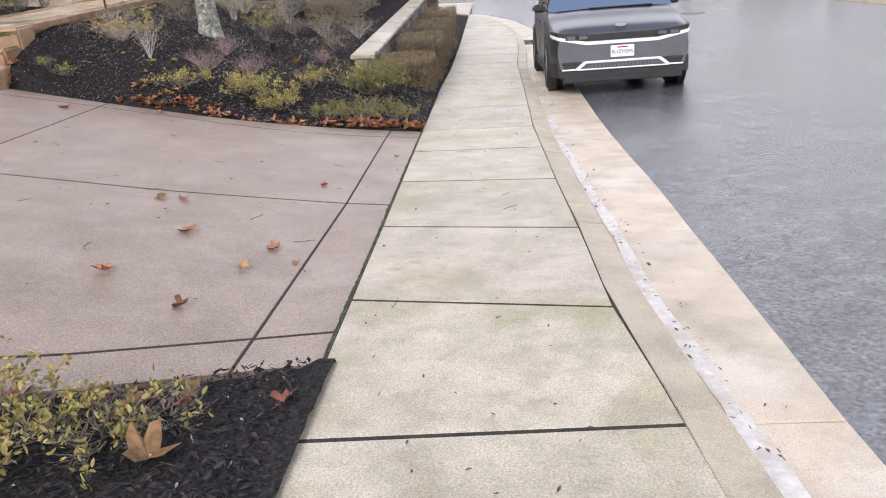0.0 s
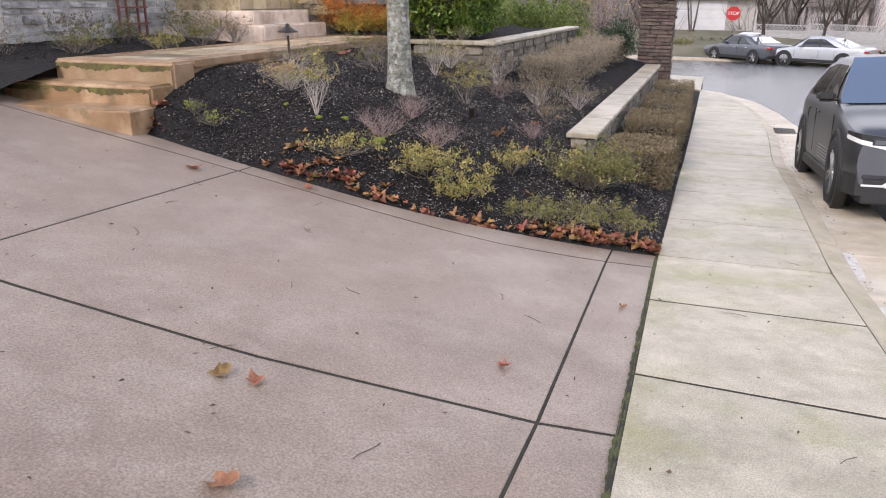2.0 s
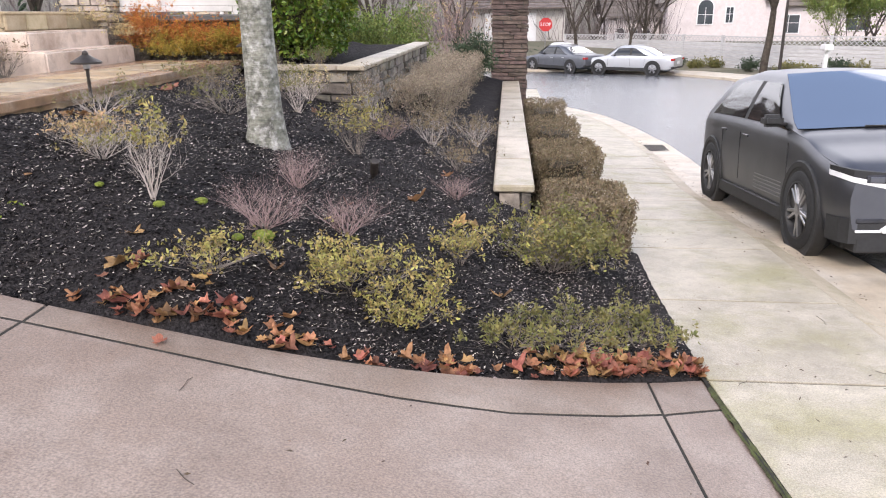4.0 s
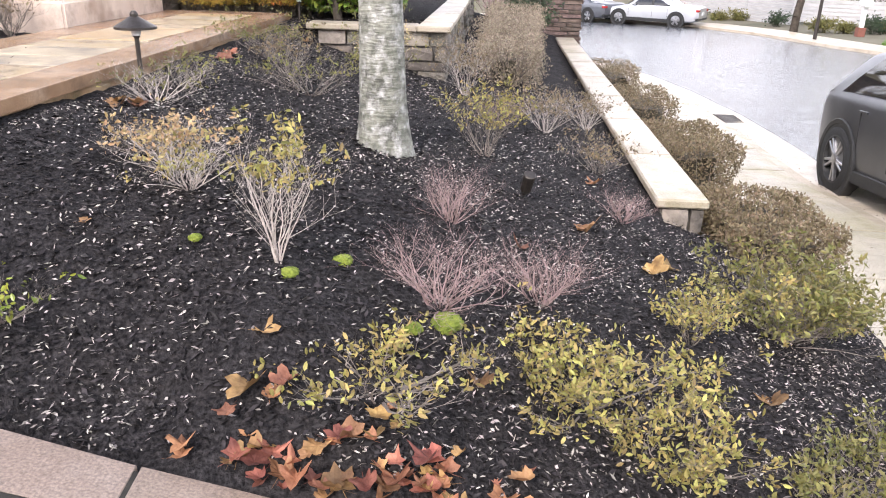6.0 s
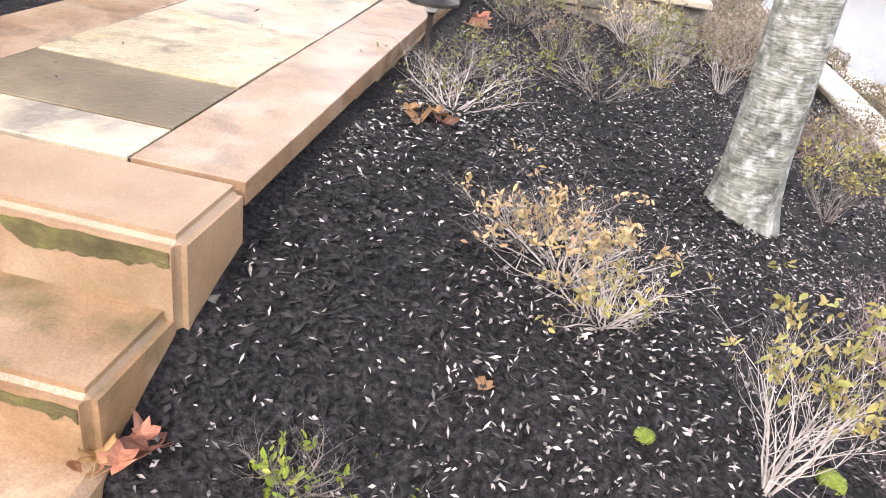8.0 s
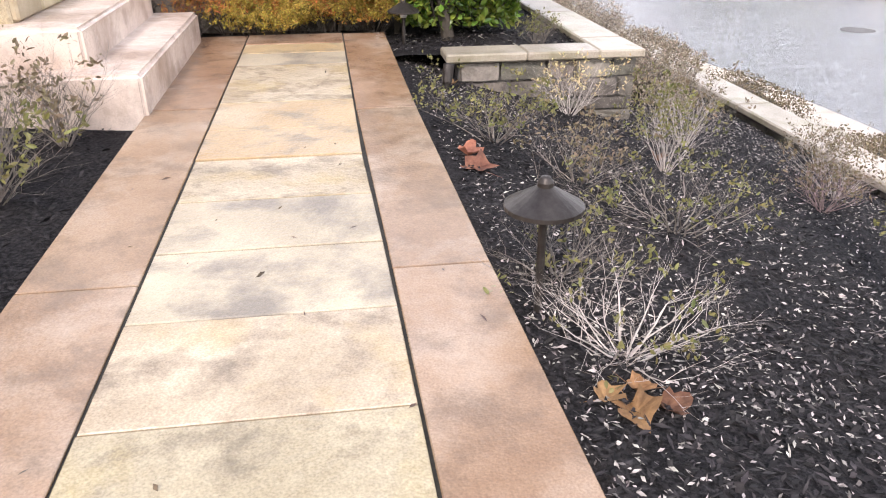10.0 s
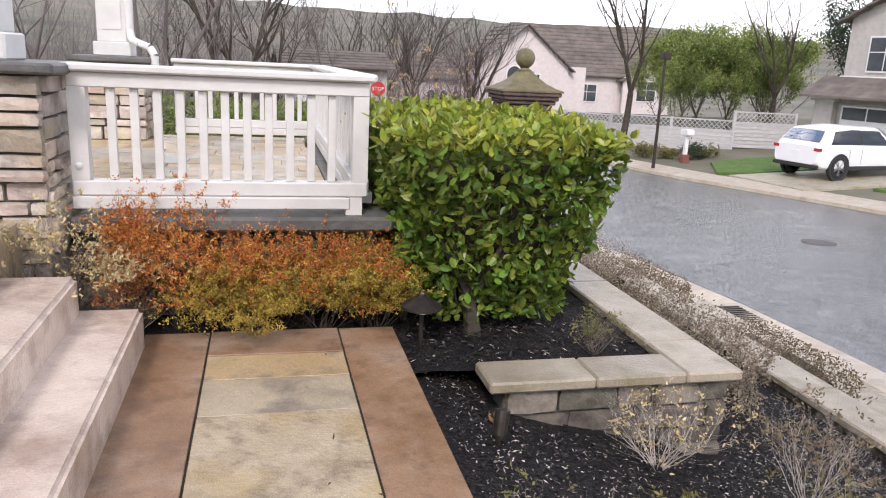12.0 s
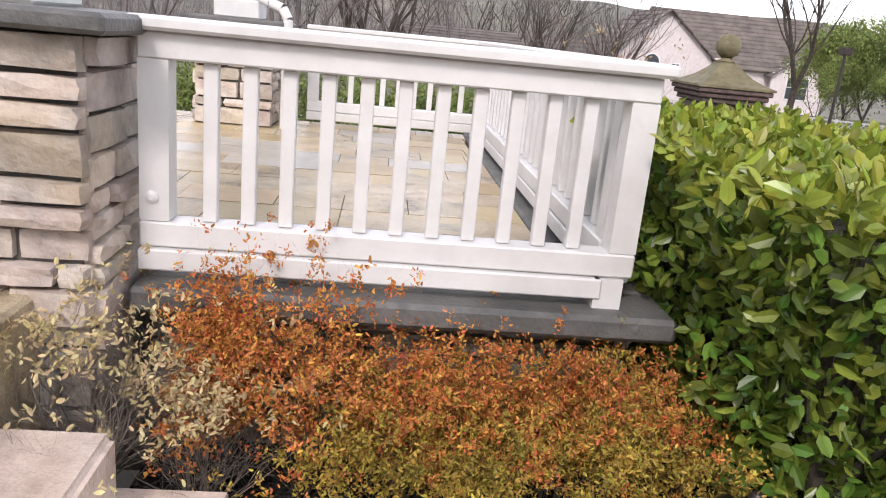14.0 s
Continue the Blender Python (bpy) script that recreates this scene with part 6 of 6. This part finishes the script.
suv_pose = Matrix.Translation((19.3, 24.25, -0.72)) @ Matrix.Rotation(radians(-79), 4, "Z")
suv = car("white three-row SUV parked on driveway", suv_pose, M_CARWHITE, 5.05, 2.0, 1.76, 1.12, 1.10, 0.3, 0.39, 1.5, -1.55, 0.5, -2.0, 1.25, -2.42, 1.14)
tail_lamps(suv, 5.05, 2.0, 0.98, 0.12)
sedan = car("silver sedan parked across street", Matrix.Translation((9.3, 36.2, road_z(0, 36) + 0.02)) @ Matrix.Rotation(radians(62), 4, "Z"), M_CARSILVER, 4.7, 1.8, 1.42, 0.92, 0.86, 0.22, 0.32, 1.4, -1.35, 0.45, -0.75, 1.05, -1.55, 0.95, group="cars across street")
tail_lamps(sedan, 4.7, 1.8, 0.78, 0.14)
sedan2 = car("charcoal sedan parked across street", Matrix.Translation((6.0, 38.2, road_z(0, 38.2) + 0.02)) @ Matrix.Rotation(radians(42), 4, "Z"), M_CARDARK, 4.6, 1.8, 1.42, 0.92, 0.86, 0.22, 0.32, 1.4, -1.35, 0.45, -0.75, 1.05, -1.55, 0.95, group="cars across street")
tail_lamps(sedan2, 4.6, 1.8, 0.78, 0.14)
car("white crossover parked on far driveway", Matrix.Translation((6.4, 46.0, -1.75)) @ Matrix.Rotation(radians(75), 4, "Z"), M_CARWHITE, 4.7, 1.85, 1.6, 1.02, 0.95, 0.25, 0.34, 1.4, -1.4, 0.45, -1.5, 1.15, -2.0, 1.05)

# ---- across the street ----
V, F = [], []
ys = [-60 + 1.0 * k for k in range(104)]
for k, y in enumerate(ys):
    x, z = far_x(y), road_z(0, y)
    V += [(x - 0.02, y, z - 0.1), (x, y, z + 0.10), (x + 0.15, y, z + 0.11), (x + 1.55, y + (0.9 if y > 30 else 0.3), z + 0.14), (x + 1.6, y + (0.9 if y > 30 else 0.3), z - 0.1)]
    if k:
        F += [(5 * k - 5 + j, 5 * k - 4 + j, 5 * k + 1 + j, 5 * k + j) for j in range(4)]
finish("far_sidewalk", V, F, M_CURB, label="pale concrete curb and sidewalk across street", category="sidewalk", kind="structure")
V, F = [], []
for k, y in enumerate(ys):
    x, z = far_x(y) + 1.5, road_z(0, y) + 0.10
    V += [(x, y + 0.25, z), (x + 3, y + 0.6, z + 0.12), (x + 9, y + 1.2, z + 0.45), (x + 40, y + 6, z + 1.2)]
    if k:
        F += [(4 * k - 4 + j, 4 * k - 3 + j, 4 * k + 1 + j, 4 * k + j) for j in range(3)]
finish("front_yard", V, F, M_GROUND, label="dark mulched front yards across street", category="ground", kind="structure")


def patch(name, pts, mat, label, cat, lift):
    bm = prism(pts, lambda x, y: road_z(0, y) + 0.13 + lift + 0.04 * (x - far_x(y) - 1.5), 0.12)
    return part(name, bm, mat, None, label, category=cat, kind="structure")


patch("lawn", [(15.1, 25.5), (16.4, 25.2), (23, 26.2), (23, 30.0), (19.5, 29.6), (16.8, 28.6)], M_GRASS, "small green front lawn", "lawn", 0.07)
patch("lawn", [(18.6, 19.3), (24, 19.0), (24, 21.9), (17.9, 21.3)], M_GRASS, "small green front lawn", "lawn", 0.07)
patch("neighbour_driveway", [(15.6, 21.6), (24, 22.3), (24, 26), (15.2, 24.9)], M_SIDEWALK, "grey concrete driveway across street", "driveway", 0.06)


def plank_fence(a, b, z, h, lattice, label):
    a, b = Vector(a), Vector(b)
    L = (b - a).length
    t = thing("board_fence", label, "fence", (a.x, a.y, z), math.degrees(math.atan2(b.y - a.y, b.x - a.x)), group="board fences")
    n = max(1, round(L / 2.4))
    for k in range(n + 1):
        part("post", one_box(L * k / n - 0.06, L * k / n + 0.06, -0.06, 0.06, 0, h + (lattice if lattice else 0) + 0.05), M_FENCE, t)
    rows = max(3, int(h / 0.17))
    for k in range(rows):
        part("board", one_box(0, L, -0.03, 0.0, h * k / rows + 0.012, h * (k + 1) / rows - 0.012), M_FENCE, t)
    part("backing", one_box(0, L, 0.004, 0.02, 0, h), M_STUCCO2, t)
    if lattice:
        part("top_rail", one_box(0, L, -0.035, 0.03, h + lattice - 0.04, h + lattice + 0.02), M_FENCE, t)
        V, F = [], []
        step = 0.22
        for k in range(int(L / step) + 2):
            for s in (-1, 1):
                x0, x1 = k * step, k * step + s * (lattice - 0.05)
                if 0 <= x1 <= L and x0 <= L:
                    tube(V, F, (x0, -0.01 * s, h + 0.01), (x1, -0.01 * s, h + lattice - 0.04), 0.018, 0.018, 4)
        finish("lattice", V, F, M_FENCE, t)
    return t


plank_fence((15.6, 35.5), (20.6, 33.0), -1.0, 1.05, 0.42, "weathered white board fence with lattice top")
plank_fence((20.6, 33.0), (23.4, 32.4), -0.75, 1.2, 0.45, "weathered white board fence with lattice top")
plank_fence((9.5, 44.0), (15.6, 35.6), -1.4, 1.5, 0.3, "long pale board fence behind bushes")
plank_fence((6.6, 45.4), (9.5, 44.0), -1.5, 1.5, 0.3, "long pale board fence behind bushes")
for k, (x, y, r_) in enumerate(((11.96, 38.3, 0.5), (12.86, 37.8, 0.48), (13.8, 37.7, 0.5), (14.6, 34.6, 0.62), (15.3, 31.2, 0.6), (16.0, 30.6, 0.5), (16.9, 30.2, 0.7), (17.8, 30.6, 0.6), (20.8, 20.0, 0.7), (21.6, 19.2, 0.8), (2.6, 42, 0.9), (1.2, 42.5, 1.1), (4.2, 43.5, 0.8))):
    twig_shrub("yard_bush", "small rounded dark green bush across street", (x, y, road_z(0, y) + 0.12), r_ * 1.3, r_, 14, M_DBARK, 400 + k, M_LEAF_OLIVE if k % 3 else M_LEAF_PINE, 900, 0.10, 2, 0.012, 0.7, 0.1, group="bushes across street", wild=0.7)
mb = thing("mailbox", "white mailbox on a brick-footed post", "mailbox", (15.9, 29.1, -1.02))
part("post", one_box(-0.07, 0.07, -0.07, 0.07, 0.3, 1.1), M_TRIM, mb)
part("box", one_box(-0.16, 0.16, -0.3, 0.3, 1.1, 1.35, bevel=0.04), M_TRIM, mb)
part("brick_foot", one_box(-0.14, 0.14, -0.14, 0.14, 0, 0.34), M_TRELLIS, mb)
lamp = thing("street_lamp", "dark slender street lamp post with flat lantern", "street lamp", (13.5, 27.2, -1.0))
part("pole", lathe([(0.07, 0), (0.06, 0.6), (0.045, 4.0)], 12), M_IRON, lamp)
part("lantern", one_box(-0.16, 0.16, -0.16, 0.16, 3.95, 4.2, bevel=0.03), M_IRON, lamp)
sign = thing("stop_sign", "red octagonal stop sign on a pole", "road sign", (5.2, 42.0, -1.35))
part("pole", lathe([(0.03, 0), (0.03, 2.6)], 8), M_RIM, sign)
face = part("sign_face", lathe([(0.40, -0.01), (0.40, 0.01)], 8), M_RED, sign)
face.matrix_basis = Matrix.Translation((0, -0.05, 2.3)) @ Matrix.Rotation(radians(90), 4, "X") @ Matrix.Rotation(radians(22.5), 4, "Z")
lettering("STOP", 0.26, M_TRIM, face, Matrix.Translation((0, 0, 0.0125)) @ Matrix.Rotation(radians(-22.5), 4, "Z"))


def window(parent, x, y, z, w, h, arch=False):
    """A framed window on a wall that faces -y."""
    f = part("window", one_box(x - w / 2 - 0.08, x + w / 2 + 0.08, y - 0.06, y + 0.02, z - 0.08, z + h + 0.08), M_TRIM, parent, "white-framed window")
    part("pane", one_box(x - w / 2, x + w / 2, y - 0.072, y - 0.062, z, z + h), M_PANE, f)
    part("glazing_bar", one_box(x - 0.02, x + 0.02, y - 0.085, y - 0.074, z, z + h), M_TRIM, f)
    part("glazing_bar", one_box(x - w / 2, x + w / 2, y - 0.085, y - 0.074, z + h * 0.55, z + h * 0.55 + 0.04), M_TRIM, f)
    if arch:
        bm = lathe([(w / 2 + 0.08, -0.04), (w / 2 + 0.08, 0.04)], 24)
        a = part("arch", bm, M_TRIM, f)
        a.matrix_basis = Matrix.Translation((x, y - 0.02, z + h)) @ Matrix.Rotation(radians(90), 4, "X")
        bm = lathe([(w / 2, -0.006), (w / 2, 0.006)], 24)
        a = part("pane", bm, M_PANE, f)
        a.matrix_basis = Matrix.Translation((x, y - 0.075, z + h)) @ Matrix.Rotation(radians(90), 4, "X")


def gable_roof(parent, x0, x1, y0, y1, z, rise, along, name="roof", courses=9, over=0.45):
    """Tiled slopes, each course a board of its own height; the ridge runs along x or y."""
    r = part(name, one_box((x0 + x1) / 2 - 0.1, (x0 + x1) / 2 + 0.1, (y0 + y1) / 2 - 0.1, (y0 + y1) / 2 + 0.1, z + rise * 0.3, z + rise * 0.4), M_ROOF, parent)
    if along == "x":
        a0, a1, c, hw = x0 - over, x1 + over, (y0 + y1) / 2, (y1 - y0) / 2 + over
    else:
        a0, a1, c, hw = y0 - over, y1 + over, (x0 + x1) / 2, (x1 - x0) / 2 + over
    zl = z - rise * over / (hw - over)
    for s in (-1, 1):
        for k in range(courses):
            b0, b1 = hw * (1 - k / courses), hw * (1 - (k + 1) / courses) - 0.06
            h0, h1 = zl + (z + rise - zl) * k / courses + 0.06, zl + (z + rise - zl) * (k + 1) / courses
            P = [(a0, s * b0, h0), (a1, s * b0, h0), (a1, s * b1, h1 + 0.02), (a0, s * b1, h1 + 0.02)]
            P += [(p, q, h - 0.09) for p, q, h in P]
            if along == "x":
                V = [(p, c + q, h) for p, q, h in P]
            else:
                V = [(c + q, p, h) for p, q, h in P]
            finish("tile_course", V, [(0, 1, 2, 3), (7, 6, 5, 4), (0, 4, 5, 1), (1, 5, 6, 2), (2, 6, 7, 3), (3, 7, 4, 0)], M_ROOF, r)
    return r


def gable_wall(parent, x0, x1, y, z0, z1, rise, mat):
    c = (x0 + x1) / 2
    V = [(x0, y, z0), (x1, y, z0), (x1, y, z1), (c, y, z1 + rise), (x0, y, z1)]
    V += [(a, y + 0.25, b) for a, _, b in V]
    return finish("gable", V, [(0, 1, 2, 3, 4), (9, 8, 7, 6, 5)] + [(k, 5 + k, 5 + (k + 1) % 5, (k + 1) % 5) for k in range(5)], mat, parent)


# the pink two-storey house
h1 = thing("neighbour_house", "two-storey pinkish stucco house with brown tiled roof", "house", (0, 0, 0), group="houses across street")
part("wall", one_box(15.2, 24.0, 58.26, 68, -5.5, 2.6), M_STUCCO, h1)
gable_wall(h1, 15.2, 22.4, 58.0, -5.5, 2.6, 3.0, M_STUCCO)
gable_roof(h1, 15.2, 22.4, 58.0, 66, 2.6, 3.0, "y")
part("wall", one_box(22.6, 32.0, 59.2, 68, -5.5, 2.4), M_STUCCO, h1)
gable_roof(h1, 19.5, 32.0, 59.2, 67, 2.4, 3.55, "x", courses=13)
gable_wall(h1, 27.4, 31.4, 58.4, -5.5, 1.9, 1.5, M_STUCCO)
gable_roof(h1, 27.4, 31.4, 58.4, 63, 1.9, 1.5, "y", courses=5, over=0.3)
window(h1, 18.0, 58.0, 0.7, 1.1, 1.2, True)
window(h1, 19.8, 58.0, 0.8, 0.5, 1.1)
window(h1, 24.6, 59.2, 0.0, 1.6, 1.3)
window(h1, 29.4, 58.4, 0.2, 1.6, 1.5)
window(h1, 18.5, 58.0, -3.0, 1.8, 1.5)
window(h1, 24.8, 59.2, -3.0, 1.8, 1.5)
window(h1, 29.4, 58.4, -2.6, 1.8, 1.5)
part("wall", one_box(11.0, 15.0, 60, 68, -5.5, 1.4), M_STUCCO, h1)
gable_roof(h1, 11.0, 15.0, 60, 68, 1.4, 1.6, "x", courses=6)
for x in (12.0, 13.0, 14.0):
    window(h1, x, 60.0, -1.6, 0.55, 1.7, True)
# the beige house with the garage, seen across the driveway
h2 = thing("neighbour_house", "beige stucco house with white garage door and tiled roof", "house", (24.1, 32.0, 0), -78.5, group="houses across street")
part("wall", one_box(0, 7.0, 0.26, 7, -1.4, 1.9), M_STUCCO2, h2)
part("pier", one_box(-0.1, 0.9, -0.1, 0.255, -1.4, 1.75, bevel=0.02), M_STUCCO2, h2)
part("pier_cap", one_box(-0.2, 1.0, -0.2, 0.25, 1.6, 1.85), M_TRIM, h2)
gd = part("garage_door", one_box(1.2, 6.2, 0.1, 0.25, -1.0, 1.45), M_GARAGE, h2)
for k in range(4):
    for j in range(4):
        part("door_panel", one_box(1.3 + j * 1.22, 2.45 + j * 1.22, 0.07, 0.098, -0.95 + k * 0.6, -0.42 + k * 0.6, bevel=0.02), M_GARAGE if k < 3 else M_PANE, gd)
for k in range(5):
    finish("tile_course", [(-0.5, -0.7 + k * 0.3, 1.85 + k * 0.17), (7.6, -0.7 + k * 0.3, 1.85 + k * 0.17), (7.6, -0.38 + k * 0.3, 2.03 + k * 0.17), (-0.5, -0.38 + k * 0.3, 2.03 + k * 0.17),
                           (-0.5, -0.7 + k * 0.3, 1.75 + k * 0.17), (7.6, -0.7 + k * 0.3, 1.75 + k * 0.17), (7.6, -0.38 + k * 0.3, 1.93 + k * 0.17), (-0.5, -0.38 + k * 0.3, 1.93 + k * 0.17)],
           [(0, 1, 2, 3), (7, 6, 5, 4), (0, 4, 5, 1), (1, 5, 6, 2), (2, 6, 7, 3), (3, 7, 4, 0)], M_ROOF, h2)
part("upper_wall", one_box(0.4, 7.0, 1.0, 7, 1.9, 5.3), M_STUCCO2, h2)
gable_wall(h2, 0.4, 7.0, 0.9, 1.9, 5.3, 1.6, M_STUCCO2)
gable_roof(h2, 0.4, 7.0, 0.9, 7, 5.3, 1.6, "y", courses=6)
window(h2, 2.3, 0.9, 3.0, 1.5, 1.4)
window(h2, 4.6, 0.9, 3.0, 1.5, 1.4)
part("string_course", one_box(0.3, 7.1, 0.8, 0.88, 2.55, 2.75), M_TRIM, h2)

# the low pale house with a garage at the bend
h3 = thing("neighbour_house", "low pale stucco house with white garage door", "house", (0.6, 48.6, 0), 3, group="houses across street")
part("wall", one_box(0, 6.2, 0.12, 7, -5.0, 2.0), M_STUCCO2, h3)
gable_roof(h3, 0, 6.2, 0.0, 7, 2.0, 0.9, "x", courses=6)
gd3 = part("garage_door", one_box(0.9, 4.3, 0.04, 0.118, -0.6, 1.6), M_GARAGE, h3)
for k in range(4):
    part("door_panel", one_box(1.0, 4.2, 0.02, 0.039, -0.55 + k * 0.54, -0.08 + k * 0.54, bevel=0.008), M_GARAGE, gd3)


# ---- trees beyond ----
def bare_tree(seed, height, label, mat=M_FARTWIG, levels=4, kids=3, radius=0.11, leaf=None, leaf_n=0, leaf_size=0.15, forks=3, group="winter trees", wild=0.45):
    rng_, nrng = random.Random(seed), np.random.default_rng(seed)
    t = thing("winter_tree" if not leaf else "leafy_tree", label, "tree", (0, 0, 0), group=group)
    V, F, tips = [], [], []
    p = Vector((0, 0, -0.4))
    for k in range(3):
        q = p + Vector((rng_.uniform(-0.12, 0.12), rng_.uniform(-0.12, 0.12), height * 0.11))
        tube(V, F, p, q, radius * (1 - 0.1 * k), radius * (0.9 - 0.1 * k), 8)
        p = q
    finish("trunk", V, F, M_DBARK, t)
    V, F = [], []
    for k in range(forks):
        a = 2 * math.pi * (k + rng_.random() * 0.6) / forks
        grow(V, F, tips, rng_, p, Vector((math.cos(a) * 0.5, math.sin(a) * 0.5, 1)), height * 0.42, radius * 0.55, levels, kids, wild, 4, 0.3)
    finish("crown", V, F, mat, t)
    if leaf:
        T = np.array([tuple(q) for q in V])
        pts = T[nrng.integers(0, len(T), leaf_n)] + nrng.normal(size=(leaf_n, 3)) * (height * 0.035)
        v, f = leaves_at(pts, leaf_size, nrng, 0.8, 0.0, 0.4)
        finish("foliage", v, f, leaf, t)
    return t


protos = [bare_tree(701, 9.0, "bare winter tree with fine upright branches", levels=3), bare_tree(702, 8.0, "bare winter tree with fine upright branches", levels=3, forks=4), bare_tree(703, 10.0, "tall bare winter tree with spreading limbs", M_DBARK, levels=3, wild=0.6, radius=0.19)]
spots = [(-3.0, 19, 1.0), (-5.5, 17, 0.9), (-1.2, 22, 1.0), (-7.5, 15.5, 1.0), (-2.2, 16.5, 0.8), (11.6, 46, 1.0), (3.0, 47, 1.1), (6.0, 50, 1.0), (0, 46, 1.1), (-3, 45, 1.2), (-10, 18, 1.0), (-5, 50, 1.2), (11, 62, 1.2), (9.8, 40.4, 0.62), (6.8, 39.9, 0.6), (14.3, 31.6, 1.0), (24.5, 36.0, 1.0), (36, 70, 1.4), (1.5, 55, 1.2), (-2, 60, 1.3), (5, 66, 1.3), (-7, 48, 1.2), (-12, 40, 1.2), (8, 58, 1.1), (12.5, 52, 1.1), (13.5, 57, 1.0), (9.5, 54, 1.2), (3.8, 58, 1.3), (31, 44, 1.2)]
rng = random.Random(12)
for k, (x, y, s) in enumerate(spots):
    z = (road_z(0, y) + 0.1) if (x > 4 and y < 42) else min(hill_z(x, y), -0.8) - 0.2
    m = Matrix.Translation((x, y, z)) @ Matrix.Rotation(rng.uniform(0, 6.28), 4, "Z") @ Matrix.Scale(s * rng.uniform(0.9, 1.1), 4)
    if k < 3:
        protos[k].matrix_basis = m
    else:
        copy_thing(protos[2 if (x, y) in ((14.3, 31.6), (24.5, 36.0), (16.6, 44), (29.5, 36.5), (11.6, 46), (9.8, 40.4), (6.8, 39.9)) else k % 3], m)
leafy = [bare_tree(711, 6.0, "willowy tree with light green foliage", M_FARTWIG, 3, 3, 0.09, M_LEAF_FAR, 9000, 0.17, 4, "green trees behind fence"), bare_tree(712, 7.0, "dark evergreen tree behind house", M_DBARK, 3, 3, 0.12, M_LEAF_PINE, 11000, 0.2, 4, "evergreen trees")]
for k, (i, x, y, s) in enumerate(((0, 21.5, 38.0, 0.95), (1, 52.0, 58.0, 1.3), (0, 20.3, 39.5, 0.8), (0, 24.0, 38.5, 1.0), (0, 22.6, 41.0, 1.0), (0, 26.4, 39.5, 1.0), (1, -11.5, 20, 1.2), (0, -1.4, 14.6, 0.5), (0, -3.4, 14.2, 0.5), (0, 0.4, 15.0, 0.5), (0, 28.5, 42.0, 1.0), (1, 41.0, 50.0, 0.95), (0, 20.0, 37.0, 0.7), (0, 23.0, 37.2, 0.75), (0, 25.5, 37.5, 0.8))):
    z = -1.2 if x > 4 else -1.3
    m = Matrix.Translation((x, y, z)) @ Matrix.Rotation(k * 1.3, 4, "Z") @ Matrix.Scale(s, 4)
    if k < 2:
        leafy[i].matrix_basis = m
    else:
        copy_thing(leafy[i], m)
# thickets that no one could count, on the slope behind
V, F, tips = [], [], []
rng = random.Random(88)
for k in range(620):
    az, dist = radians(rng.uniform(-42, 17)), rng.uniform(42, 95)
    x, y = dist * math.sin(az) - 1, dist * math.cos(az) + 5
    z = hill_z(x, y) - 0.3
    for j in range(3):
        grow(V, F, tips, rng, Vector((x + rng.uniform(-1, 1), y + rng.uniform(-1, 1), z)), Vector((rng.uniform(-0.25, 0.25), rng.uniform(-0.25, 0.25), 1)), rng.uniform(3, 6.5), 0.05, 1, 3, 0.3, 3, 0.4)
finish("thicket", V, F, M_FARTWIG, label="dense bare winter thicket on the slope", category="woods", kind="stuff")

# bring the whole plan to its true size
for ob in list(bpy.data.objects):
    if ob.type in {"MESH", "EMPTY"} and ob.parent is None:
        ob.matrix_basis = Matrix.Scale(SIZE, 4) @ ob.matrix_basis
